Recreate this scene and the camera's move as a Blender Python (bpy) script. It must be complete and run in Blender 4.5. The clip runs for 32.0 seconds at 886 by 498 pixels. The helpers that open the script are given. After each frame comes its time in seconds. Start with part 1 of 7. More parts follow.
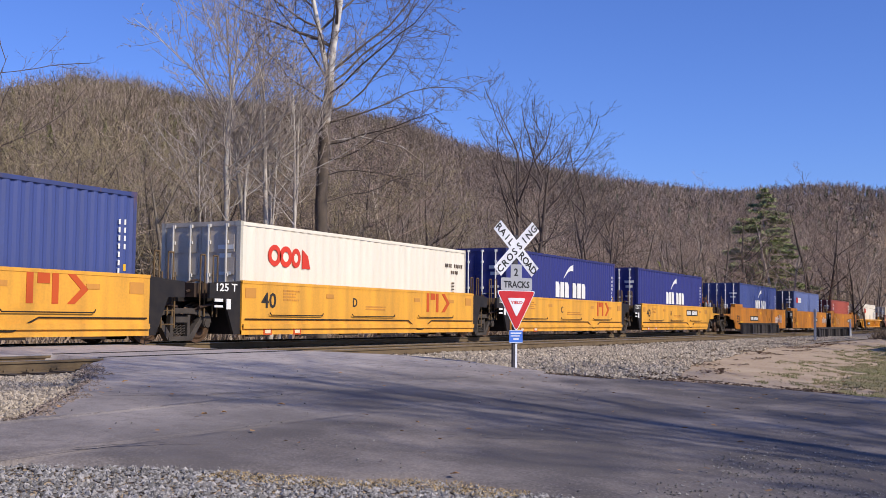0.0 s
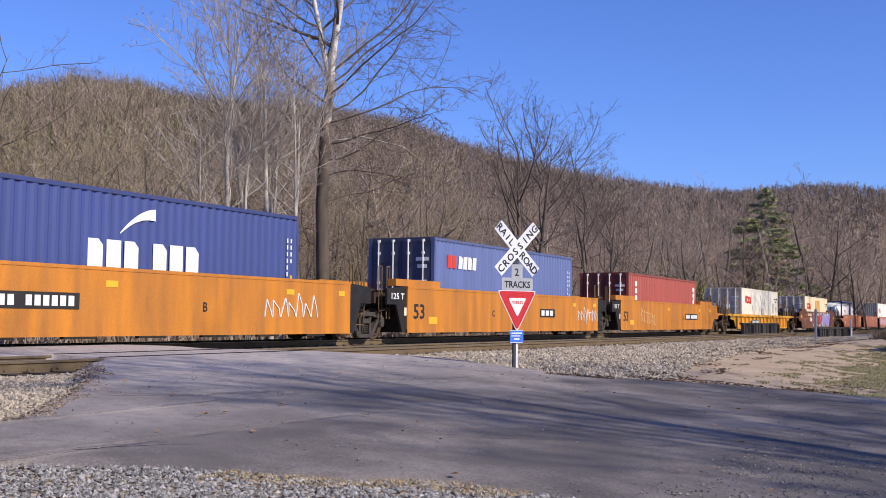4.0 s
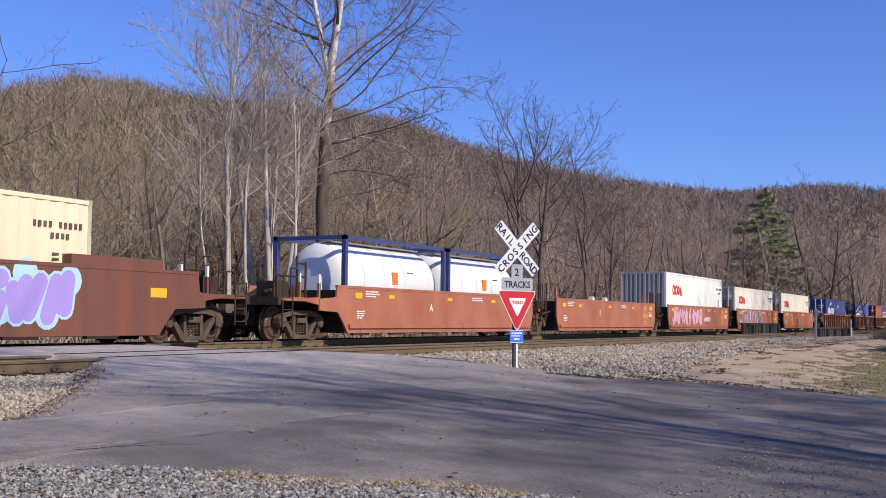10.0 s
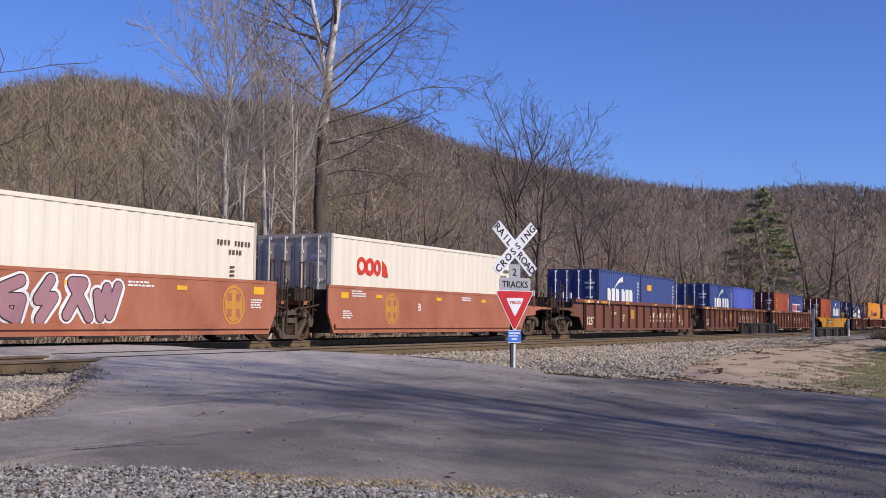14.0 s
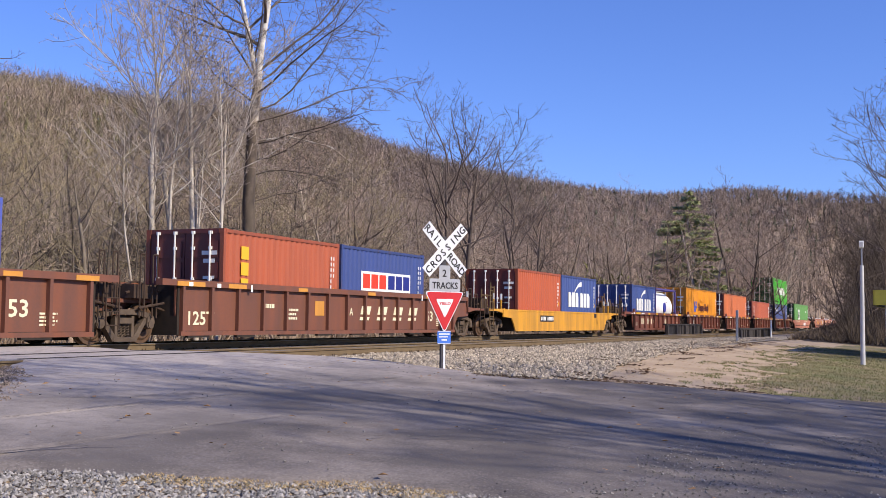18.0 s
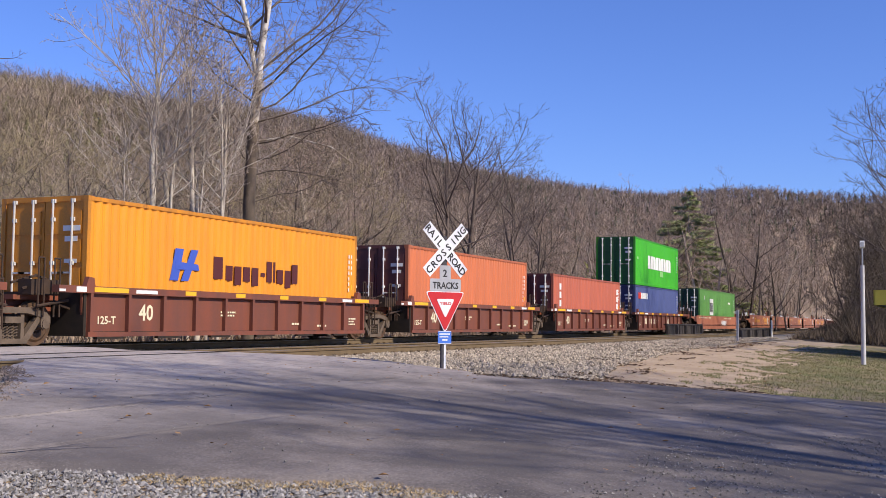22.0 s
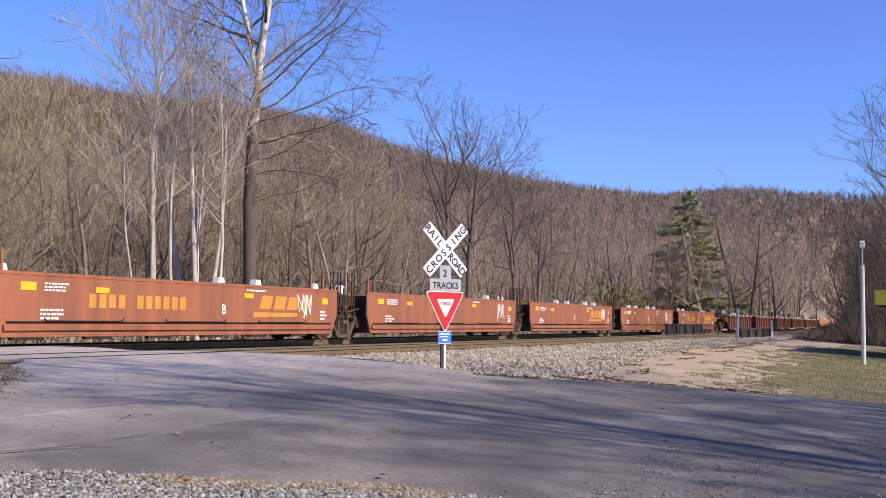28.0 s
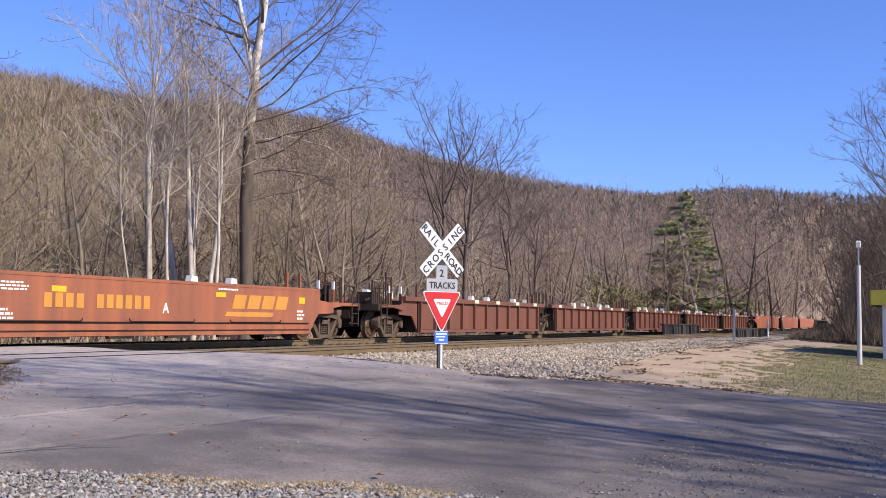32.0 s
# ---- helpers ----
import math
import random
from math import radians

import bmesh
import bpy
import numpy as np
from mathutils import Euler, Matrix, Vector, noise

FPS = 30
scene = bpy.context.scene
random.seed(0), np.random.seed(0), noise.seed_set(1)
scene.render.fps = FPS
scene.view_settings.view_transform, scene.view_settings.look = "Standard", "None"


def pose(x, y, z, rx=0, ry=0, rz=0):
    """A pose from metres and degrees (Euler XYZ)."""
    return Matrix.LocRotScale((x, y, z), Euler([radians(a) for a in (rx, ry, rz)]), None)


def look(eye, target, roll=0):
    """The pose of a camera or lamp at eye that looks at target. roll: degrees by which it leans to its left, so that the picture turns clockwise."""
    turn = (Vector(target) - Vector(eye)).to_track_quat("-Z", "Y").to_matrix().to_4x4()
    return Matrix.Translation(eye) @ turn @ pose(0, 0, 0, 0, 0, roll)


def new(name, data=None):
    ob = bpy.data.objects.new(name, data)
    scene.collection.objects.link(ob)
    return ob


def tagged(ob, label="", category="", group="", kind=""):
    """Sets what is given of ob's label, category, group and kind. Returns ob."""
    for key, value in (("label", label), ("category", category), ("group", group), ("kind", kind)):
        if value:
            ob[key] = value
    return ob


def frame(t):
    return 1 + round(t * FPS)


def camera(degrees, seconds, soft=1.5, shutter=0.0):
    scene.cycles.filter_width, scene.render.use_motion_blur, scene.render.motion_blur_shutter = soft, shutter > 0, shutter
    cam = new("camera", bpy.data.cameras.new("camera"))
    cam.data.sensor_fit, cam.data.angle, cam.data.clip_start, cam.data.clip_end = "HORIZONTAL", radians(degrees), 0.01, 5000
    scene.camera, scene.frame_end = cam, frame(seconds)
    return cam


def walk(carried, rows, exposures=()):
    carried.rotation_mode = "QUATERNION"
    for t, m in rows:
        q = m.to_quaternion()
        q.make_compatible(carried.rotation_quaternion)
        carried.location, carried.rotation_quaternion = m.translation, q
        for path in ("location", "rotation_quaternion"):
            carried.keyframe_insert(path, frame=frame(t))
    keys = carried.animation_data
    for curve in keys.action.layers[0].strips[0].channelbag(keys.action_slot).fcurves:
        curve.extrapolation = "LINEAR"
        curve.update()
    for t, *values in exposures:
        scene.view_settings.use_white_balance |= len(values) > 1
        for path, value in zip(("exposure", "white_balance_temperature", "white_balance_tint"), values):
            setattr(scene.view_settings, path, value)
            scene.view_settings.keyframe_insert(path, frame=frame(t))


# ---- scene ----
cam = camera(43.0, 32.0, soft=0.75)

# ---- camera: a tripod beside the road, one slow pan to the right half way ----
EYE = (0.0, 0.0, 0.60)
FOCAL = 1990.0
PAN = [(0, -1.3, 0), (0.5, 0, 0), (3, 0, 0), (6, 0, 0), (9, 0, 0), (11.5, 0, 0), (12.5, -1.5, 0), (13.5, -3, 0), (14.2, -4.5, 0),
       (14.6, -9, 0.2), (15.1, -38, 0.8), (15.7, -84, 1.6), (16.1, -104, 2), (16.5, -113, 2), (17, -118, 2.6), (17.5, -124, 3), (18, -128, 3), (18.5, -133, 3),
       (19, -137.5, 3), (19.3, -133, 3), (19.6, -128, 3), (20, -127, 3), (23, -127, 3), (26, -127, 3), (29.4, -127, 3), (30, -128.5, 3),
       (30.5, -130, 3), (31, -131.5, 3), (32, -133, 3)]


def aim(dx, dy):
    yaw = radians(62.60) + math.atan(-dx / FOCAL)
    tilt = radians(3.58) + dy / FOCAL
    way = Vector((math.sin(yaw) * math.cos(tilt), math.cos(yaw) * math.cos(tilt), math.sin(tilt)))
    return look(EYE, Vector(EYE) + way * 10, 0.6)


walk(cam, [(t, aim(dx, dy)) for t, dx, dy in PAN], [(t, stops, 6600 if t < 15 else 6900, 10) for t, stops in ((0, -0.1), (3, 0.02), (6, 0.06), (8, -0.08), (10, -0.04), (12, 0.02), (13, -0.18), (14, -0.24), (17, 0.2), (20, 0.16), (22, 0.1), (25.5, 0.17), (27.5, 0.29), (30, 0.32), (32, 0.33))])

# ---- light: a winter sun from the south, behind the camera's right shoulder, clear sky ----
SUN_HEIGHT = radians(35)
TO_SUN = Vector((-0.15, -1.0, 0.0)).normalized() * math.cos(SUN_HEIGHT) + Vector((0, 0, math.sin(SUN_HEIGHT)))
sun = new("sun", bpy.data.lights.new("sun", "SUN"))
sun.data.energy, sun.data.angle, sun.data.color = 5.0, radians(0.55), (1.0, 0.915, 0.79)
sun.matrix_world = look(TO_SUN * 50, (0, 0, 0))
world = bpy.data.worlds.new("winter_sky")
scene.world = world
world.use_nodes = True
sky = world.node_tree.nodes.new("ShaderNodeTexSky")
sky.sky_type, sky.sun_disc = "NISHITA", False
sky.sun_elevation, sky.sun_rotation = SUN_HEIGHT, math.atan2(TO_SUN.x, TO_SUN.y)
sky.air_density, sky.dust_density, sky.ozone_density = 1.0, 0.3, 2.5
deep = world.node_tree.nodes.new("ShaderNodeMix")
deep.data_type, deep.blend_type = "RGBA", "MULTIPLY"
deep.inputs[0].default_value, deep.inputs[7].default_value = 1.0, (0.62, 0.84, 1.58, 1)
world.node_tree.links.new(sky.outputs[0], deep.inputs[6])
world.node_tree.links.new(deep.outputs[2], world.node_tree.nodes["Background"].inputs[0])
world.node_tree.nodes["Background"].inputs[1].default_value = 0.105

# ---- materials ----
RND = random.Random(7)
MATS = {}


def material(name, base, second=None, rough=0.6, metal=0.0, scale=3.0, amount=0.5, bump=0.0, fine=60.0, stretch=(1, 1, 1), rust=0.0,
             rust_colour=(0.16, 0.075, 0.035), spread=0.0, island=False, spec=0.3):
    """Paint, stone or bark: two colours mixed by a broad and a fine grain, an optional patchy wear and a fine relief."""
    if name in MATS:
        return MATS[name]
    m = bpy.data.materials.new(name)
    m.use_nodes = True
    nodes, links = m.node_tree.nodes, m.node_tree.links
    shader = nodes["Principled BSDF"]
    shader.inputs["Roughness"].default_value = rough
    shader.inputs["Metallic"].default_value = metal
    shader.inputs["Specular IOR Level"].default_value = spec
    second = second or tuple(c * 0.72 for c in base)
    where = nodes.new("ShaderNodeTexCoord")
    turn = nodes.new("ShaderNodeMapping")
    turn.inputs["Scale"].default_value = stretch
    links.new(where.outputs["Object"], turn.inputs[0])
    broad = nodes.new("ShaderNodeTexNoise")
    broad.inputs["Scale"].default_value, broad.inputs["Detail"].default_value = scale, 6
    grain = nodes.new("ShaderNodeTexNoise")
    grain.inputs["Scale"].default_value, grain.inputs["Detail"].default_value = fine, 3
    links.new(turn.outputs[0], broad.inputs[0])
    links.new(where.outputs["Object"], grain.inputs[0])
    add = nodes.new("ShaderNodeMath")
    add.operation = "MULTIPLY_ADD"
    add.inputs[1].default_value = 0.35
    links.new(grain.outputs[0], add.inputs[0])
    links.new(broad.outputs[0], add.inputs[2])
    ramp = nodes.new("ShaderNodeMapRange")
    ramp.inputs["From Min"].default_value, ramp.inputs["From Max"].default_value = 0.42, 0.92
    ramp.inputs["To Max"].default_value = amount * 2
    links.new(add.outputs[0], ramp.inputs[0])
    mix = nodes.new("ShaderNodeMix")
    mix.data_type = "RGBA"
    mix.inputs[6].default_value, mix.inputs[7].default_value = (*base, 1), (*second, 1)
    links.new(ramp.outputs[0], mix.inputs[0])
    colour = mix.outputs[2]
    if rust:
        wear = nodes.new("ShaderNodeTexNoise")
        wear.inputs["Scale"].default_value, wear.inputs["Detail"].default_value, wear.inputs["Roughness"].default_value = 1.7, 9, 0.72
        links.new(turn.outputs[0], wear.inputs[0])
        cut = nodes.new("ShaderNodeMapRange")
        cut.inputs["From Min"].default_value, cut.inputs["From Max"].default_value = 0.68 - 0.25 * rust, 0.80 - 0.18 * rust
        links.new(wear.outputs[0], cut.inputs[0])
        worn = nodes.new("ShaderNodeMix")
        worn.data_type = "RGBA"
        worn.inputs[7].default_value = (*rust_colour, 1)
        links.new(cut.outputs[0], worn.inputs[0])
        links.new(colour, worn.inputs[6])
        colour = worn.outputs[2]
    if spread:
        if island:
            chance = nodes.new("ShaderNodeNewGeometry").outputs["Random Per Island"]
        else:
            chance = nodes.new("ShaderNodeObjectInfo").outputs["Random"]
        shift = nodes.new("ShaderNodeMapRange")
        shift.inputs["To Min"].default_value, shift.inputs["To Max"].default_value = 1 - spread, 1 + spread
        links.new(chance, shift.inputs[0])
        vary = nodes.new("ShaderNodeHueSaturation")
        links.new(shift.outputs[0], vary.inputs["Value"])
        links.new(colour, vary.inputs["Color"])
        colour = vary.outputs[0]
    links.new(colour, shader.inputs["Base Color"])
    if bump:
        relief = nodes.new("ShaderNodeBump")
        relief.inputs["Strength"].default_value, relief.inputs["Distance"].default_value = bump, 0.02
        links.new(add.outputs[0], relief.inputs["Height"])
        links.new(relief.outputs[0], shader.inputs["Normal"])
    MATS[name] = m
    return m


def paint(name, rgb, rust=0.12, rough=0.5):
    return material("paint_" + name, rgb, tuple(c * 0.56 + 0.02 for c in rgb), rough=rough, scale=1.6, stretch=(1.6, 1, 0.22), fine=22, amount=min(0.55, 0.14 + 3.2 * rust) if sum(rgb) < 1.8 else 0.16, bump=0.08, rust=rust)


YELLOW = paint("fresh_yellow", (0.84, 0.40, 0.045), 0.09)
STAINED = paint("stained_yellow", (0.68, 0.32, 0.03), 0.2)
OCHRE = paint("worn_ochre", (0.62, 0.225, 0.024), 0.2)
OXIDE = material("paint_red_oxide", (0.32, 0.10, 0.05), (0.43, 0.17, 0.10), rough=0.55, scale=1.3, stretch=(1.0, 1, 0.5), fine=20, amount=0.5, bump=0.08, rust=0.26, rust_colour=(0.13, 0.055, 0.035))
BROWN = paint("dull_brown", (0.20, 0.073, 0.042), 0.18)
MAROON = paint("dark_red_brown", (0.215, 0.066, 0.038), 0.24)
RUSSET = paint("sunny_russet", (0.37, 0.125, 0.06), 0.22)
ORANGE_CAR = paint("dusty_orange", (0.42, 0.13, 0.06), 0.15)
BLACK = material("black_steel", (0.012, 0.011, 0.012), (0.03, 0.024, 0.02), rough=0.6, scale=4, rust=0.12)
GREASE = material("brake_dust_steel", (0.155, 0.112, 0.08), (0.075, 0.055, 0.041), rough=0.8, scale=5, bump=0.2)
SOOT = material("sooty_truck_steel", (0.075, 0.062, 0.052), (0.04, 0.033, 0.028), rough=0.8, scale=5, bump=0.2)
# darker than bare steel: the shade of floors, bulkheads and underframes is in the colour
DARK = material("shade_dark_underframe", (0.016, 0.013, 0.011), (0.035, 0.024, 0.017), rough=0.85, scale=4, bump=0.1)
TREAD = material("worn_wheel_steel", (0.17, 0.095, 0.055), (0.08, 0.055, 0.04), rough=0.55, metal=0.4, scale=6)
WHITE = paint("stencil_white", (0.78, 0.77, 0.73), 0.02)
CREAM = paint("stencil_cream", (0.74, 0.66, 0.46), 0.05)
MARKER = paint("reflector_yellow", (0.80, 0.43, 0.03), 0.0)
RED_MARK = paint("mark_red", (0.55, 0.085, 0.015), 0.0)
LOGO_RED = paint("logo_red", (0.66, 0.05, 0.025), 0.0)
BLACK_MARK = paint("mark_black", (0.03, 0.026, 0.022), 0.0)
GOLD_MARK = paint("mark_gold", (0.60, 0.27, 0.05), 0.05)
TAN_MARK = paint("mark_tan", (0.52, 0.36, 0.20), 0.05)
DOOR_BAR = paint("grey_door_bar", (0.62, 0.60, 0.55), 0.06)
GALV = material("galvanised_steel", (0.42, 0.43, 0.45), (0.30, 0.31, 0.33), rough=0.45, metal=0.55, scale=8)


# ---- mesh building ----
class Shape:
    """Collects corners and faces of one mesh."""

    def __init__(self):
        self.v, self.f = [], []

    def quad_strip(self, ring_a, ring_b, closed=True):
        n = len(self.v)
        k = len(ring_a)
        self.v += [tuple(p) for p in ring_a] + [tuple(p) for p in ring_b]
        for i in range(k if closed else k - 1):
            j = (i + 1) % k
            self.f.append((n + i, n + j, n + k + j, n + k + i))
        return self

    def box(self, x0, x1, y0, y1, z0, z1):
        n = len(self.v)
        self.v += [(x0, y0, z0), (x1, y0, z0), (x1, y1, z0), (x0, y1, z0), (x0, y0, z1), (x1, y0, z1), (x1, y1, z1), (x0, y1, z1)]
        self.f += [(n, n + 3, n + 2, n + 1), (n + 4, n + 5, n + 6, n + 7), (n, n + 1, n + 5, n + 4), (n + 1, n + 2, n + 6, n + 5), (n + 2, n + 3, n + 7, n + 6), (n + 3, n, n + 4, n + 7)]
        return self

    def prism(self, outline, y0, y1):
        """An outline in x and z, counter-clockwise seen from -y, pulled from y0 to y1."""
        n, k = len(self.v), len(outline)
        self.v += [(x, y0, z) for x, z in outline] + [(x, y1, z) for x, z in outline]
        self.f.append(tuple(n + i for i in range(k)))
        self.f.append(tuple(n + k + i for i in reversed(range(k))))
        for i in range(k):
            j = (i + 1) % k
            self.f.append((n + j, n + i, n + k + i, n + k + j))
        return self

    def tube(self, a, b, ra, rb=None, sides=8, caps=True):
        a, b = Vector(a), Vector(b)
        rb = ra if rb is None else rb
        way = (b - a).normalized()
        u = way.orthogonal().normalized()
        w = way.cross(u)
        n = len(self.v)
        for p, r in ((a, ra), (b, rb)):
            for i in range(sides):
                t = 2 * math.pi * i / sides
                self.v.append(tuple(p + (u * math.cos(t) + w * math.sin(t)) * r))
        for i in range(sides):
            j = (i + 1) % sides
            self.f.append((n + i, n + j, n + sides + j, n + sides + i))
        if caps:
            self.f.append(tuple(n + i for i in reversed(range(sides))))
            self.f.append(tuple(n + sides + i for i in range(sides)))
        return self

    def chain(self, points, radii, sides=6):
        """One bent tapering limb without seams."""
        n = len(self.v)
        for i, p in enumerate(points):
            way = (points[min(i + 1, len(points) - 1)] - points[max(i - 1, 0)]).normalized()
            u = Vector((way.y, -way.x, 0)) if abs(way.z) < 0.98 else Vector((1, 0, 0))
            u = (u - way * u.dot(way)).normalized()
            w = way.cross(u)
            for k in range(sides):
                t = 2 * math.pi * k / sides
                self.v.append(tuple(p + (u * math.cos(t) + w * math.sin(t)) * radii[i]))
        for i in range(len(points) - 1):
            for k in range(sides):
                a, b = n + i * sides + k, n + i * sides + (k + 1) % sides
                self.f.append((a, b, b + sides, a + sides))
        return self

    def path(self, points, r, sides=6):
        for a, b in zip(points, points[1:]):
            self.tube(a, b, r, r, sides)
        return self

    def mesh(self, name, mat, smooth=False):
        me = bpy.data.meshes.new(name)
        me.from_pydata(self.v, [], self.f)
        me.materials.append(mat)
        if smooth:
            me.shade_smooth()
        me.update()
        return me


def part(name, shape, mat, parent=None, label="", at=(0, 0, 0), smooth=False):
    """Links a shape, or a ready mesh, as one mesh object under a thing or a part."""
    me = shape.mesh(name, mat, smooth) if isinstance(shape, Shape) else shape
    ob = new(name, me)
    ob.parent = parent
    ob.location = at
    if label:
        ob["label"] = label
    return ob


def thing(name, label, category, at=(0, 0, 0), turn=0.0, group="", kind=""):
    ob = new(name)
    ob.empty_display_size = 0.2
    ob.location, ob.rotation_euler = at, (0, 0, radians(turn))
    return tagged(ob, label, category, group, kind)


LETTERS = {}


def letters(text, size):
    """Flat raised lettering that faces -y, its lower left corner at the origin; returns the mesh and its width."""
    key = (text, size)
    if key not in LETTERS:
        curve = bpy.data.curves.new("letters", "FONT")
        curve.body, curve.size, curve.extrude = text, size, 0.002
        curve.resolution_u = 2
        curve.offset = size * 0.017
        ob = new("letters", curve)
        me = bpy.data.meshes.new_from_object(ob.evaluated_get(bpy.context.evaluated_depsgraph_get()))
        bpy.data.objects.remove(ob)
        me.transform(Matrix.Rotation(radians(90), 4, "X"))
        LETTERS[key] = (me, max((v.co.x for v in me.vertices), default=0))
    return LETTERS[key]


def lettering(name, text, size, mat, parent, at, wide=None):
    me, width = letters(text, size)
    me = me.copy()
    me.materials.clear()
    me.materials.append(mat)
    ob = part(name, me, mat, parent, at=at)
    if wide:
        ob.scale = (wide / width, 1, 1)
    return ob

# ---- the land ----
TRACK_FAR, TRACK_NEAR = 17.85, 13.35


def ramp(x, xs, ys):
    return float(np.interp(x, xs, ys))


def land(x, y):
    """Height of the ground: it falls from the tracks towards the camera and lies flat behind them."""
    z = ramp(y, [-60, -10, 0, 4, 7.5, 8.4, 9.5, 11.2, 23, 60], [-1.15, -1.0, -0.9, -0.62, -0.36, -0.31, -0.42, -0.5, -0.65, -0.6])
    return z


def road_height(y):
    return ramp(y, [-60, -10, 0, 4, 8.4, 11.2, 12.4, 14.6, 15.2, 16.4, 17.0, 18.6, 22, 40], [-1.10, -0.96, -0.86, -0.58, -0.25, -0.08, -0.045, -0.03, 0.01, 0.02, -0.01, -0.01, -0.1, -0.5])


DIRT = material("dry_dirt_and_leaf_litter", (0.50, 0.385, 0.26), (0.37, 0.27, 0.18), rough=0.95, scale=0.8, fine=14, amount=0.6, bump=0.5)
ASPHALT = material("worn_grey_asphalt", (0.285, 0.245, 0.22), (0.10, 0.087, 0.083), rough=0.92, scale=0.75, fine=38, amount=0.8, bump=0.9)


def worn_and_sunlit_near_tracks(m):
    """Traffic wear and painted sunlight pale the asphalt near the rails, in an uneven patch, with pale grit ground into
    it.
    """
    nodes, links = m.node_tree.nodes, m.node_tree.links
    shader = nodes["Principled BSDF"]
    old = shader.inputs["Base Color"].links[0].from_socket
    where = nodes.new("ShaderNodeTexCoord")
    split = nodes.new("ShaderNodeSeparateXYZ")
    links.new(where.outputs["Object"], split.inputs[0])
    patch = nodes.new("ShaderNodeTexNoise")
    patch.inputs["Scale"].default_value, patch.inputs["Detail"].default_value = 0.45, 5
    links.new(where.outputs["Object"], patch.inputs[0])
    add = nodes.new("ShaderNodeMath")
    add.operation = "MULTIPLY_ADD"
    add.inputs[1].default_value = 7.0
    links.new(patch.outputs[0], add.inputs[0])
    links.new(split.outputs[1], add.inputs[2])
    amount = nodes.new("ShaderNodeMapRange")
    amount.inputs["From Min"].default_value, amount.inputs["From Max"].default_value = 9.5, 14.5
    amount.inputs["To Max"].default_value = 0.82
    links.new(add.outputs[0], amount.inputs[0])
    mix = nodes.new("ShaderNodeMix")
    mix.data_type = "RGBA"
    # this pale tone also stands for sun on the road beyond the tree shadows
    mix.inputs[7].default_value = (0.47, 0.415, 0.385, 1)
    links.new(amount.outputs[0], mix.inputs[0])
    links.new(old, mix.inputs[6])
    grit = nodes.new("ShaderNodeTexVoronoi")
    grit.inputs["Scale"].default_value = 38
    links.new(where.outputs["Object"], grit.inputs[0])
    dots = nodes.new("ShaderNodeMapRange")
    dots.inputs["From Min"].default_value, dots.inputs["From Max"].default_value = 0.22, 0.12
    dots.inputs["To Max"].default_value = 0.45
    links.new(grit.outputs["Distance"], dots.inputs[0])
    speck = nodes.new("ShaderNodeMix")
    speck.data_type = "RGBA"
    speck.inputs[7].default_value = (0.40, 0.37, 0.34, 1)
    links.new(dots.outputs[0], speck.inputs[0])
    links.new(mix.outputs[2], speck.inputs[6])
    worn = nodes.new("ShaderNodeTexNoise")
    worn.inputs["Scale"].default_value, worn.inputs["Detail"].default_value, worn.inputs["Roughness"].default_value = 5.0, 10, 0.8
    links.new(where.outputs["Object"], worn.inputs[0])
    pit = nodes.new("ShaderNodeMapRange")
    pit.inputs["From Min"].default_value, pit.inputs["From Max"].default_value = 0.48, 0.62
    pit.inputs["To Max"].default_value = 0.55
    links.new(worn.outputs[0], pit.inputs[0])
    rough = nodes.new("ShaderNodeMix")
    rough.data_type = "RGBA"
    rough.inputs[7].default_value = (0.125, 0.105, 0.095, 1)
    links.new(pit.outputs[0], rough.inputs[0])
    links.new(speck.outputs[2], rough.inputs[6])
    links.new(rough.outputs[2], shader.inputs["Base Color"])


worn_and_sunlit_near_tracks(ASPHALT)
BALLAST = material("grey_ballast", (0.40, 0.345, 0.28), (0.25, 0.21, 0.165), rough=0.95, scale=9, fine=40, amount=0.8, bump=0.9)
STONE = material("broken_limestone", (0.43, 0.36, 0.275), (0.29, 0.24, 0.18), rough=0.9, scale=20, fine=90, amount=0.6, spread=0.45, island=True)
STONE_COOL = material("grey_roadside_stone", (0.25, 0.235, 0.22), (0.15, 0.14, 0.13), rough=0.9, scale=20, fine=90, amount=0.6, spread=0.6, island=True)
STONE_PALE = material("pale_roadside_stone", (0.33, 0.31, 0.295), (0.17, 0.16, 0.15), rough=0.9, scale=20, fine=90, amount=0.6, spread=0.55, island=True)
RAIL = material("rusty_rail_steel", (0.18, 0.128, 0.07), (0.115, 0.08, 0.046), rough=0.8, scale=4, fine=30)
RAILHEAD = material("polished_rail_head", (0.42, 0.40, 0.38), rough=0.35, metal=0.8, scale=4)
TIE = material("weathered_tie_wood", (0.115, 0.085, 0.06), (0.06, 0.045, 0.034), rough=0.95, scale=2, stretch=(6, 1, 6), fine=40, bump=0.4, spread=0.3)


def sheet(name, xs, ys, height, mat, label, category="", kind="structure", keep=None):
    v, f, at = [], [], {}
    for j, y in enumerate(ys):
        for i, x in enumerate(xs):
            at[i, j] = len(v)
            v.append((x, y, height(x, y)))
    for j in range(len(ys) - 1):
        for i in range(len(xs) - 1):
            if keep is None or keep((xs[i] + xs[i + 1]) / 2, (ys[j] + ys[j + 1]) / 2):
                f.append((at[i, j], at[i + 1, j], at[i + 1, j + 1], at[i, j + 1]))
    me = bpy.data.meshes.new(name)
    me.from_pydata(v, [], f)
    me.materials.append(mat)
    me.shade_smooth()
    return tagged(new(name, me), label, category or name, kind=kind)


